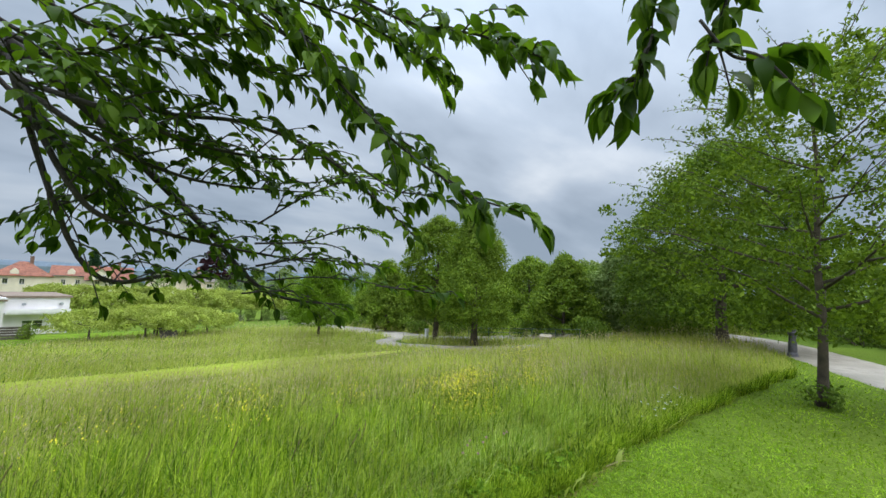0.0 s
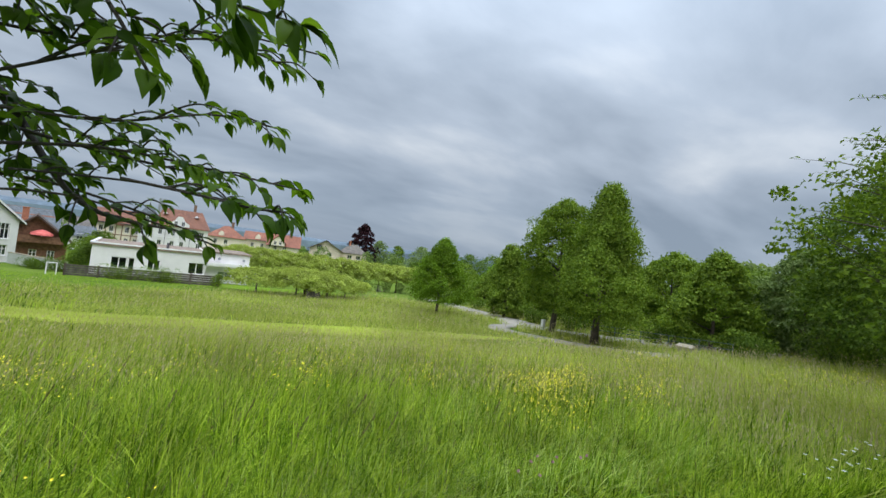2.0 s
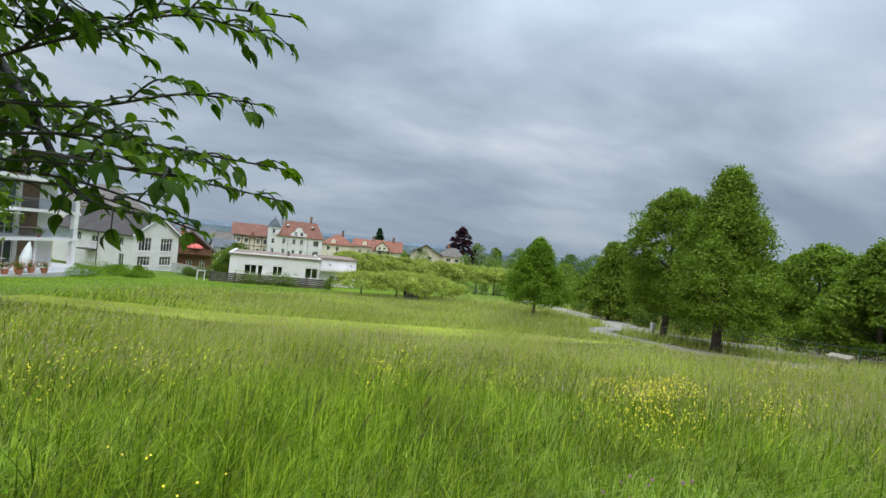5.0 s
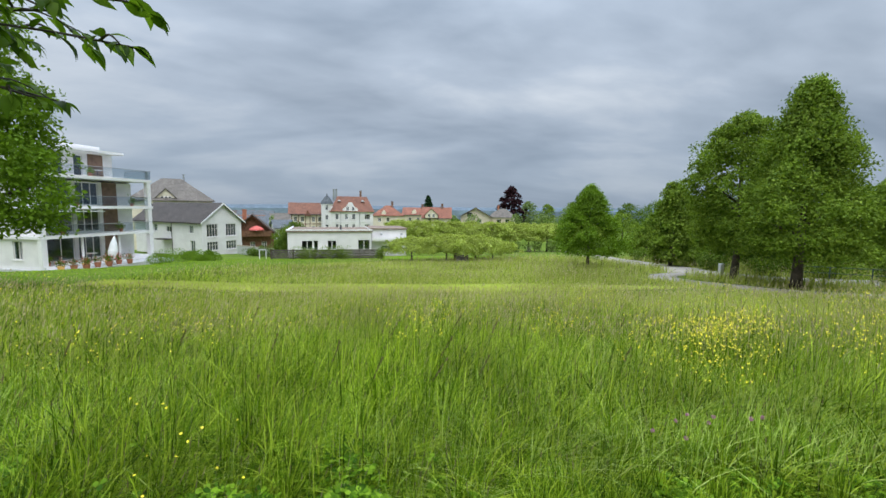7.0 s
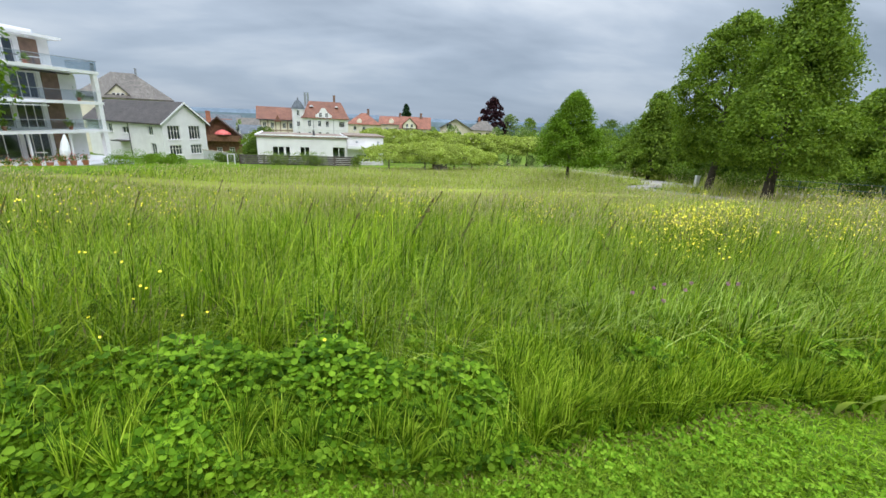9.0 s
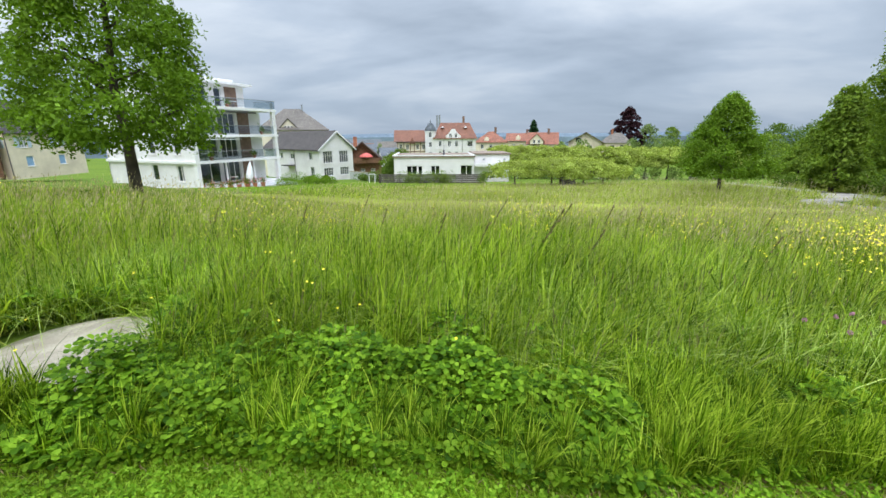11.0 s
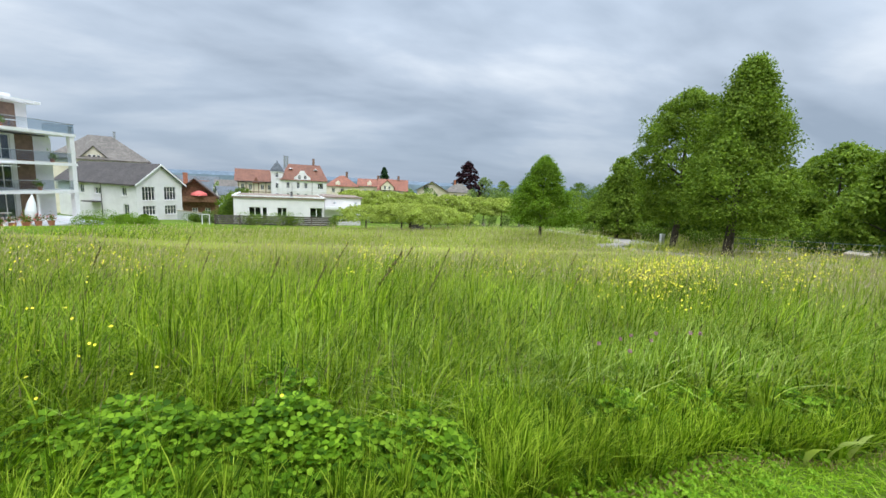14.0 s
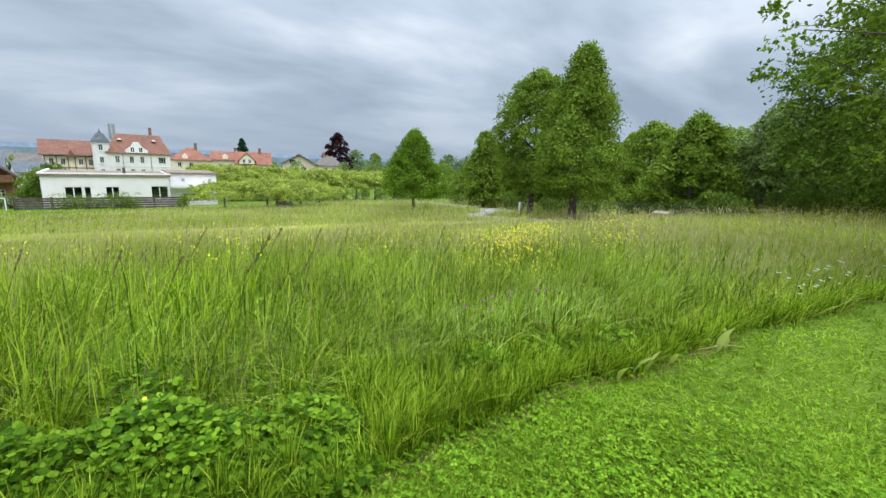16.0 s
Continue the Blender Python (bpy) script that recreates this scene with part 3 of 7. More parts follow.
def chimney(parent, x, y, z0, z1, size=0.5, material=None):
    s = Shape().box(x - size / 2, y - size / 2, z0, x + size / 2, y + size / 2, z1).box(x - size / 2 - 0.06, y - size / 2 - 0.06, z1, x + size / 2 + 0.06, y + size / 2 + 0.06, z1 + 0.1)
    return part("chimney", s, material or M_BROWNPANEL, parent)


def drainpipe(parent, x, y, z0, z1):
    return part("drainpipe", Shape().tube([(x, y, z0), (x, y, z1 - 0.3), (x, y - 0.1, z1)], [0.05] * 3, 8), M_IRON, parent)


# white house whose gable end faces the meadow
gh = house("gable_house", "white rendered two-storey house with brown tiled gable roof", (-20.0, 66.3), (-15.9, 71.4), 17, -5.9, 5.3, 7.9, M_WHITE, M_ROOF_DARK, "across",
           front=((0.75, 3.0, 1.75, 1.9, 3), (3.85, 3.0, 1.75, 1.9, 3), (0.75, 0.95, 1.75, 1.3, 3), (3.85, 0.95, 1.75, 1.3, 3)),
           left=((14.0, 3.5, 1.0, 1.2, 1), (14.2, 0.7, 1.1, 1.7, 1), (8.3, 3.5, 1.3, 0.9, 1), (5.0, 3.5, 1.0, 1.2, 1)))
drainpipe(gh, -0.08, 7.2, 0.0, 5.2)
part("porch_roof", Shape().box(-1.3, 7.4, 2.35, -0.02, 9.6, 2.5), M_ROOF_DARK, gh)
# house with tan roof behind it
bk = house("tan_roof_house", "large house with tan tiled roof behind the white one", (-38.5, 86.5), (-25.8, 91.0), 12, -7.0, 9.6, 14.0, M_CREAM, M_ROOF_TAN, "hip", front=((2, 6.5, 1.0, 1.3), (5, 6.5, 1.0, 1.3), (8, 6.5, 1.0, 1.3)))
part("dormer", Shape().prism([(4.2, 9.3), (7.4, 9.3), (7.4, 10.0), (5.8, 11.7), (4.2, 10.0)], 0.2, 4.0), M_CREAM, bk)
for k in range(3):
    add_window(bk, "window", pose(4.95 + k * 0.62, 0.05, 9.65), 0.5, 0.7, 0, sill=False, material=M_PANE_DARK)
part("dormer_roof", Shape().prism([(3.7, 9.55), (5.8, 11.75), (7.9, 9.55), (7.9, 9.73), (5.8, 11.95), (3.7, 9.73)], -0.1, 4.6), M_ROOF_TAN, bk)
chimney(bk, 2.6, 6, 12.0, 15.0, 0.5, M_STEEL)
chimney(bk, 8.8, 6, 12.0, 14.8, 0.35, M_STEEL)
# timber chalet
ch = house("timber_chalet", "dark timber chalet with brown roof and balcony", (-19.5, 79.0), (-12.6, 80.4), 10, -7.2, 4.2, 7.3, M_WOOD_BROWN, M_ROOF_BROWN, "across",
           front=((3.1, 1.3, 0.8, 1.2), (5.0, 1.3, 0.8, 1.2), (1.0, 1.3, 0.8, 1.2)), over=0.9)
part("balcony", Shape().box(0.2, -1.1, 3.55, 6.8, 0.0, 3.7).box(0.2, -1.1, 3.7, 6.8, -1.03, 4.5).box(0.2, -1.1, 3.7, 0.27, 0, 4.5).box(6.73, -1.1, 3.7, 6.8, 0, 4.5), M_WOOD_BROWN, ch)
part("bench", Shape().box(4.2, -0.6, 0.75, 6.4, -0.1, 0.85).box(4.3, -0.55, 0.3, 4.4, -0.15, 0.75).box(6.2, -0.55, 0.3, 6.3, -0.15, 0.75), M_TRIM, ch)
chimney(ch, 2.2, 4, 6.0, 8.2, 0.7, M_TERRACOTTA)
ps = thing("parasol", "closed-down pink parasol on the chalet balcony", "parasol", frame_of((-19.5, 79.0), (-12.6, 80.4), -7.2)[0] @ pose(4.2, -0.55, 3.7))
part("canopy", Shape().lathe([(0.05, 1.75), (0.55, 1.6), (1.15, 1.25), (1.25, 0.95), (1.2, 0.95), (0.5, 1.5), (0.05, 1.6)], 12), M_PARASOL, ps)
part("pole", Shape().tube([(0, 0, 0), (0, 0, 1.7)], [0.03, 0.03], 8), M_TRIM, ps)

# white flat-roofed bungalow
bg = house("bungalow", "white flat-roofed bungalow behind a board fence", (-6.1, 51.6), (3.75, 52.1), 9, -4.75, 3.5, 3.5, M_WHITE, M_FLATROOF, "flat",
           front=((1.55, 1.35, 1.3, 1.15, 1), (2.95, 1.0, 0.55, 1.5, 0), (4.55, 1.35, 1.1, 1.15, 1), (8.2, 1.3, 1.5, 1.25, 1)))
part("planter", Shape().box(0.5, -0.55, 0.35, 5.6, -0.02, 0.95), M_WHITE, bg)
part("parapet", Shape().box(-0.16, -0.16, 3.68, 10.0, 0.06, 3.8).box(-0.16, 0.06, 3.68, 0.06, 9.1, 3.8).box(9.8, 0.06, 3.68, 10.0, 9.1, 3.8), M_TRIM, bg)
part("vent_pipe", Shape().tube([(6.2, 2.0, 3.6), (6.2, 2.0, 4.3)], [0.13, 0.13], 10), M_IRON, bg)
bw = house("bungalow_wing", "white flat-roofed wing with a roof terrace beside the bungalow", (3.85, 53.3), (8.3, 53.5), 7, -4.75, 3.75, 3.75, M_WHITE, M_FLATROOF, "flat",
           front=((1.2, 0.75, 1.5, 0.95, 1),))
part("ledge", Shape().box(0.0, -0.9, 2.3, 4.4, -0.02, 2.42).box(0.0, -0.95, 2.42, 4.4, -0.86, 2.75), M_TRIM, bw)
for lx in (1.2, 3.8):
    part("wall_lamp", Shape().lathe([(0.04, 0.0), (0.16, 0.05), (0.14, 0.2), (0.05, 0.26)], 10, (lx, -0.2, 3.05)), M_STEEL, bw)

# old villa with turret, and its half-timbered neighbour
vl = house("villa", "cream villa with red tiled mansard roof and corner turret", (-5.0, 134.2), (8.0, 134.2), 12, -9.5, 9.8, 14.6, M_WHITE, M_ROOF_RUST, "hip",
           front=((1.4, 7.3, 0.9, 1.7), (4.3, 7.3, 0.9, 1.7), (6.5, 7.3, 0.9, 1.7), (10.4, 7.3, 1.6, 1.7, 2), (1.4, 4.1, 0.9, 1.7), (4.3, 4.1, 0.9, 1.7), (6.5, 4.1, 0.9, 1.7), (10.4, 4.1, 1.6, 1.7, 2)), hip=0.15)
gb = Shape().prism([(3.6, 9.8), (8.3, 9.8), (8.3, 10.6), (7.2, 11.4), (6.5, 12.6), (5.4, 12.6), (4.7, 11.4), (3.6, 10.6)], -0.25, 5.0)
part("gable", gb, M_WHITE, vl)
for gx0 in (4.7, 6.4):
    add_window(vl, "window", pose(gx0, -0.43, 10.0), 0.8, 1.3, 1, material=M_PANE_DARK)
for gx0 in (1.9, 9.2):
    part("roof_window", Shape().prism([(gx0, 13.0), (gx0 + 1.2, 13.0), (gx0 + 0.6, 13.5)], 2.9, 5.0), M_TRIM, vl)
part("cornice", Shape().box(-0.25, -0.25, 9.45, 13.25, 0.0, 9.72).box(-0.1, -0.12, 6.5, 13.1, 0.0, 6.65), M_TRIM, vl)
drainpipe(vl, 3.0, -0.1, 3, 9.5)
drainpipe(vl, 8.8, -0.1, 3, 9.5)
tw = part("turret", Shape().lathe([(1.75, 3.0), (1.75, 11.7), (1.95, 11.8), (1.95, 12.0)], 8, (-1.2, 1.2, 0)), M_WHITE, vl)
part("turret_roof", Shape().lathe([(2.0, 12.0), (1.75, 12.7), (1.2, 13.5), (0.8, 14.2), (0.25, 14.6), (0.03, 15.4)], 8, (-1.2, 1.2, 0)), M_ROOF_SLATE, vl)
for tz in (10.2, 7.2, 4.2):
    add_window(vl, "window", pose(-1.6, -0.74, tz), 0.85, 1.5, 1, material=M_PANE_DARK)
for cxx in (0.4, 1.2):
    part("chimney", Shape().box(cxx, 6, 13, cxx + 0.6, 6.6, 17.0), M_STEEL, vl)
part("chimney", Shape().box(8.9, 6, 13, 9.6, 6.7, 16.6), M_BROWNPANEL, vl)
nb = house("timbered_house", "cream half-timbered house with rust tiled roof", (-17.2, 136.5), (-7.2, 137.5), 10, -9.5, 9.2, 12.2, M_CREAM, M_ROOF_RUST, "along",
           front=((0.9, 6.4, 0.9, 1.5), (3.0, 6.4, 0.9, 1.5), (6.3, 6.4, 0.9, 1.5), (8.2, 6.4, 0.9, 1.5), (0.9, 3.5, 0.9, 1.5), (3.0, 3.5, 0.9, 1.5), (6.3, 3.5, 0.9, 1.5), (8.2, 3.5, 0.9, 1.5)), over=0.8)
tb = Shape()
for bx in (0.1, 2.2, 4.3, 5.6, 7.6, 9.6):
    tb.box(bx, -0.05, 3, bx + 0.2, -0.01, 9.1)
for bz in (5.6, 8.4):
    tb.box(0, -0.06, bz, 10, -0.012, bz + 0.2)
part("timber_frame", tb, M_WOOD_BROWN, nb)
part("bay", Shape().prism([(4.1, 8.2), (6.0, 8.2), (5.05, 10.2)], -0.9, 0.0), M_ROOF_RUST, nb)
# red-roofed houses in the village
for k, (a, b, ev, rd) in enumerate((((8.6, 150.5), (19.5, 149.5), 8.6, 12.2), ((19.8, 152.5), (28.2, 151.0), 9.0, 11.4), ((26.5, 149.0), (36.4, 146.8), 8.0, 11.6))):
    rh = house("red_roof_house", "village house with bright red tiled roof", a, b, 11, -9.8, ev, rd, M_CREAM, M_ROOF_RED, "hip" if k == 0 else "along", front=((2, 6.4, 1, 1.4), (5, 6.4, 1, 1.4)), group="red-roofed village houses")
    if k == 2:
        part("gable", Shape().prism([(1.0, 7.9), (5.4, 7.9), (5.4, 9.0), (3.2, 11.2), (1.0, 9.0)], -1.2, 4), M_CREAM, rh)
        part("gable_roof", Shape().prism([(0.5, 8.9), (3.2, 11.5), (5.9, 8.9), (5.9, 8.65), (3.2, 11.25), (0.5, 8.65)], -1.5, 5), M_ROOF_RED, rh)
        add_window(rh, "window", pose(2.0, -1.38, 8.2), 0.8, 1.2, material=M_PANE_DARK)
        add_window(rh, "window", pose(3.6, -1.38, 8.2), 0.8, 1.2, material=M_PANE_DARK)
    else:
        part("dormer", Shape().prism([(3.2, ev + 0.1), (4.8, ev + 0.1), (4.8, ev + 1.2), (4.0, ev + 1.9), (3.2, ev + 1.2)], 0.2, 3.5), M_CREAM, rh)
    chimney(rh, 7.0, 5, rd - 1, rd + 1.4, 0.8, M_BROWNPANEL)
# far houses up the slope
fa = house("dark_roof_house", "house with steep dark roof near the copper beech", (52.5, 193.5), (66.0, 189.5), 10, -11.0, 9.0, 13.0, M_BEIGE, M_ROOF_DARK, "across", front=((3, 8.6, 2.4, 2.2, 2), (8, 6.0, 2, 1.6)), over=1.2, group="far houses")
fb = house("tan_roof_house", "house with pale rust roof near the copper beech", (65.5, 190.5), (77.5, 186.0), 11, -11.0, 8.6, 12.8, M_PINKWALL, M_ROOF_TAN, "hip", front=((4, 6.0, 2, 1.6), (8, 6.0, 2, 1.6)), group="far houses")
chimney(fb, 4.5, 5, 11, 14.4, 0.8, M_TERRACOTTA)
# roofs in the valley between chalet and villa
for k, (x0, y0, w0, ev, rd, rf) in enumerate(((-30, 118, 9, 5.8, 8.2, M_ROOF_SLATE), (-24, 150, 12, 6.5, 9.4, M_ROOF_TAN), (-46, 190, 14, 8, 11, M_ROOF_SLATE), (-36, 220, 22, 9, 10.5, M_ROOF_DARK), (-70, 260, 16, 10, 12.5, M_ROOF_BROWN), (-33, 290, 14, 10, 12.5, M_ROOF_SLATE), (-27, 112, 6, 4.6, 6.6, M_ROOF_BROWN), (-33, 135, 8, 6.0, 8.6, M_ROOF_RUST), (-29, 170, 9, 7.4, 9.6, M_ROOF_TAN), (-52, 215, 12, 9.0, 11.5, M_ROOF_RUST), (-20.5, 128, 5, 5.2, 7.2, M_ROOF_SLATE))):
    house("valley_house", "small pale house far down in the village", (x0, y0), (x0 + w0, y0 + 1.5), 9, float(land(x0, y0)) - 0.3, ev - 1.5, rd - 1.5, M_WHITE, rf, "along", front=((1.5, 2.8, 1.2, 1.3), (4.5, 2.8, 1.2, 1.3)), group="far houses")

# cream house with hipped roof and red dormer band
hp = house("hipped_house", "cream three-storey house with brown hipped roof", (-71.5, 33.4), (-60.0, 51.3), 12, -2.4, 7.7, 12.1, M_CREAM, M_ROOF_BROWN, "hip",
           front=tuple((u, 5.6, 1.15, 1.45, 1, M_SHUTTER, M_PANE_LIGHT) for u in (2.2, 6.6, 9.9, 13.4, 17.6)) + tuple((u, 2.7, 1.15, 1.45, 1, M_SHUTTER, M_PANE_LIGHT) for u in (2.2, 6.6, 9.9, 13.9, 17.9)), over=0.7)
part("dormer_band", Shape().box(4.6, 0.55, 7.9, 16.2, 4.6, 10.35), M_REDWALL, hp)
part("dormer_roof", Shape().add([(4.2, 0.1, 10.35), (16.6, 0.1, 10.35), (16.0, 5.9, 12.1), (4.8, 5.9, 12.1), (4.2, 0.1, 10.15), (16.6, 0.1, 10.15), (16.0, 5.9, 11.9), (4.8, 5.9, 11.9)],
                                [(0, 1, 2, 3), (7, 6, 5, 4), (0, 4, 5, 1), (1, 5, 6, 2), (3, 7, 4, 0)]), M_ROOF_BROWN, hp)
for u in (5.6, 9.6, 13.4):
    add_window(hp, "window", pose(u, 0.43, 8.7), 1.5, 1.15, 1, material=M_TRIM)
part("awning", Shape().prism([(0.0, 1.75), (0.0, 1.85), (-1.6, 1.05), (-1.6, 0.72)], 0, 8.2), M_AWNING, hp).matrix_local = pose(12.0, 0, 0, 0, 0, 90) @ Matrix.Scale(-1, 4, (0, 1, 0))
part("awning_base", Shape().box(4.0, -0.5, 0.0, 11.5, -0.02, 1.7), M_GREYWALL, hp)
drainpipe(hp, 17.0, -0.12, 1.0, 7.6)
part("aerial", Shape().tube([(9.5, 5.5, 12.0), (9.5, 5.5, 13.4)], [0.04, 0.03], 6).box(8.9, 5.3, 11.9, 10.2, 5.8, 12.7), M_STEEL, hp)
# brown shed between
sd = house("shed", "brown timber shed with rusty tiled roof", (-63.4, 52.0), (-59.8, 55.1), 8, -4.0, 4.4, 7.4, M_WOOD_BROWN, M_ROOF_RUST, "along")
# beige gabled house with blue shutters
be = house("beige_house", "beige gabled house with pale blue shutters", (-66.2, 56.4), (-59.4, 56.2), 11.5, -4.3, 6.6, 10.6, M_BEIGE, M_ROOF_DARK, "across",
           front=((0.9, 4.3, 0.9, 1.4, 1, M_SHUTTER, M_PANE_LIGHT), (2.9, 4.3, 0.9, 1.4, 1, M_SHUTTER, M_PANE_LIGHT), (4.9, 4.3, 0.9, 1.4, 1, M_SHUTTER, M_PANE_LIGHT), (0.9, 1.6, 0.9, 1.4), (4.4, 1.6, 0.9, 1.4), (2.9, 7.3, 0.8, 1.2)),
           right=((1.6, 4.3, 1.15, 1.5, 2, M_SHUTTER, M_PANE_LIGHT), (6.6, 4.3, 1.15, 1.5, 2, M_SHUTTER, M_PANE_LIGHT), (2.1, 1.7, 1.1, 1.4, 0, None, M_SHUTTER_BLUE), (7.0, 1.7, 1.1, 1.4, 0, None, M_SHUTTER_BLUE)))
drainpipe(be, 6.75, -0.1, 0, 6.4)

# yellow house and its long white neighbour
yh = house("yellow_house", "yellow house with brown tiled roof and central gable", (-76.0, 20.7), (-73.2, 29.3), 10, -0.6, 5.6, 9.6, M_YELLOWWALL, M_ROOF_BROWN, "along",
           over=0.4)
part("gable_wing", Shape().prism([(1.1, 1.0), (6.6, 1.0), (6.6, 6.3), (3.6, 8.9), (1.1, 6.6)], -0.62, 4.0), M_YELLOWWALL, yh)
part("gable_roof", Shape().prism([(0.7, 6.35), (3.6, 9.0), (7.1, 6.0), (7.1, 6.15), (3.6, 9.12), (0.7, 6.45)], -0.8, 5.0), M_ROOF_BROWN, yh)
for u, zz in ((2.3, 5.0), (4.6, 5.0)):
    add_window(yh, "window", pose(u, -0.79, zz), 1.1, 1.4, 1, material=M_PANE_DARK)
for u in (1.6, 5.3):
    add_window(yh, "window", pose(u, -0.79, 1.9), 1.5, 1.35, 1, material=M_PANE_DARK)
part("plinth", Shape().box(0.2, -0.8, 0.0, 8.6, -0.63, 0.95), M_GREYWALL, yh)
wh = house("long_white_house", "long white three-storey house with brown roof", (-83.3, -5.0), (-78.4, 20.4), 11, -0.4, 7.9, 10.2, M_WHITE, M_ROOF_BROWN, "along",
           front=tuple((u, zz, ww, 1.25, 2, None, mt) for u, ww in ((4.0, 3.0), (10.5, 3.0), (16.2, 2.6), (20.6, 3.4)) for zz, mt in ((0.8, M_PANE_DARK), (3.6, M_GREENBLIND if u > 19 else M_PANE_DARK), (6.2, M_PANE_DARK))), over=0.5)
part("antenna", Shape().tube([(17.4, 5, 10), (17.4, 5, 14.2)], [0.05, 0.03], 6).box(17.0, 4.9, 13.2, 17.8, 5.0, 13.3).box(17.1, 4.9, 12.5, 17.7, 5.0, 12.6), M_STEEL, wh)
# grey-blue roofed house and pergola behind the yellow one
gr = house("slate_roof_house", "pinkish house with grey slate roof and balcony", (-82.4, 27.6), (-79.4, 37.1), 12, -1.4, 7.4, 11.2, M_PINKWALL, M_ROOF_SLATE, "hip", front=((3.0, 3.4, 1.6, 1.6), (6.6, 3.4, 1.6, 1.6), (2.6, 0.9, 0.8, 1.4)), over=0.8)
part("balcony", Shape().box(4.5, -2.2, 2.5, 9.6, 0.0, 2.68).box(4.5, -2.2, 2.68, 9.6, -2.14, 3.5).box(4.6, -2.1, 0, 4.8, -1.9, 2.5).box(9.2, -2.1, 0, 9.4, -1.9, 2.5), M_GREYWALL, gr)


# apartment block with deep balconies
def apartment_block():
    m, w = frame_of((-25.7, 43.4), (-21.3, 53.6), -3.95)
    root = thing("apartment_block", "white four-storey apartment block with deep glazed balconies", "apartment block", m, "houses")
    d, fl = 16.0, (0.0, 2.8, 5.55, 8.5)
    side = part("wall", wall_shape(d, 8.5, [(q, z0, q + 1.15, z0 + 1.7) for q in (3.2, 8.2, 12.6) for z0 in (0.6, 3.5, 6.2)]), M_WHITE, root)
    side.matrix_local = pose(0, d, 0, 0, 0, -90)
    for q in (3.2, 8.2, 12.6):
        for z0 in (0.6, 3.5, 6.2):
            add_window(side, "window", pose(q, 0, z0), 1.15, 1.7, 0, material=M_GLASS)
    part("wall", Shape().box(0, d - 0.3, 0, w, d, 8.5).box(w - 0.3, 2.6, 0, w, d - 0.3, 8.5), M_WHITE, root)
    rec = 2.4
    for i, z in enumerate(fl):
        lim = 3.4 if i == 3 else rec
        part("slab", Shape().box(-0.25 if i else 0.0, -0.25, z - 0.28, w + 0.25, d, z), M_TRIM, root)
        if i == 3:
            wall = [(0.8, 0.1, 4.4, 2.45), (5.4, 0.1, 6.3, 2.3)]
            ob = part("wall", wall_shape(w - 1.6, 2.7, wall), M_WHITE, root)
            ob.matrix_local = pose(0.4, lim, z)
        else:
            wall = [(0.9, 0.1, 4.6, 2.4), (5.0, 0.1, 7.3, 2.4)]
            ob = part("wall", wall_shape(w, 2.5, wall), M_WHITE, root)
            ob.matrix_local = pose(0, lim, z)
        for q in wall:
            add_window(ob, "window", pose(q[0], 0, q[1]), q[2] - q[0], q[3] - q[1], 2 if q[2] - q[0] > 2 else 0, sill=False)
        part("panel", Shape().box(7.7 if i < 3 else 7.2, lim - 0.06, z, 9.3 if i < 3 else 8.8, lim - 0.01, z + 2.5), M_BROWNPANEL, root)
        if i:
            g = Shape().box(-0.15, -0.17, z + 0.08, w + 0.15, -0.15, z + 0.95)
            g.box(w + 0.15, -0.15, z + 0.08, w + 0.17, lim, z + 0.95)
            part("balcony_glass", g, M_BALGLASS, root)
            part("handrail", Shape().box(-0.2, -0.2, z + 0.95, w + 0.2, -0.12, z + 1.0).box(w + 0.12, -0.2, z + 0.95, w + 0.2, lim, z + 1.0), M_STEEL, root)
    part("plinth", Shape().box(-0.3, -2.6, -2.4, w + 0.3, d, -0.29), M_GREYWALL, root)
    for x, top in ((0.0, 8.3), (w - 0.15, 8.3)):
        part("column", Shape().box(x - 0.2, -0.2, 0, x + 0.25, 0.25, top), M_TRIM, root)
    for x, y0 in ((3.6, 0.2), (7.4, 0.2)):
        part("column", Shape().box(x, y0, 0, x + 0.16, y0 + 0.16, 2.55), M_TRIM, root)
    part("roof", Shape().box(-0.1, 2.4, 11.2, w - 0.6, d, 11.45).box(0.3, 4.0, 11.45, w - 2.0, d, 11.95), M_TRIM, root)
    part("wall", Shape().box(0.4, d - 0.3, 8.5, w - 1.2, d, 11.2).box(w - 1.5, 3.7, 8.5, w - 1.2, d - 0.3, 11.2).box(0.4, 3.7, 8.5, 0.7, d - 0.3, 11.2), M_WHITE, root)
    chimney(root, 6.2, 7.5, 11.9, 12.4, 1.2, M_IRON)
    part("awning", Shape().box(1.0, -0.9, 5.0, 5.2, 1.2, 5.06), M_CLOTH, root)
    return m, w


apt_m, apt_w = apartment_block()
for k in range(7):
    u = 0.8 + k * 1.45
    zf = (0.0, 2.8, 5.55, 8.5)[k % 4]
    tf = thing("potted_plant", "leafy shrub in a terracotta pot on a terrace", "plant", apt_m @ pose(u, 0.6, zf), "terrace pots")
    part("pot", Shape().lathe([(0.14, 0), (0.2, 0.34), (0.22, 0.36), (0.19, 0.36)], 12), M_TERRACOTTA, tf)
    q = np.random.default_rng(k).normal(0, 1, (160, 3)) * (0.17, 0.17, 0.2) + (0, 0, 0.6)
    dq = np.random.default_rng(k + 50).normal(0, 0.07, (160, 3, 3))
    part("leaves", bulk_mesh("leaves", (q[:, None] + dq).reshape(-1, 3), np.arange(480).reshape(-1, 3), M_LEAF_MID), None, tf)
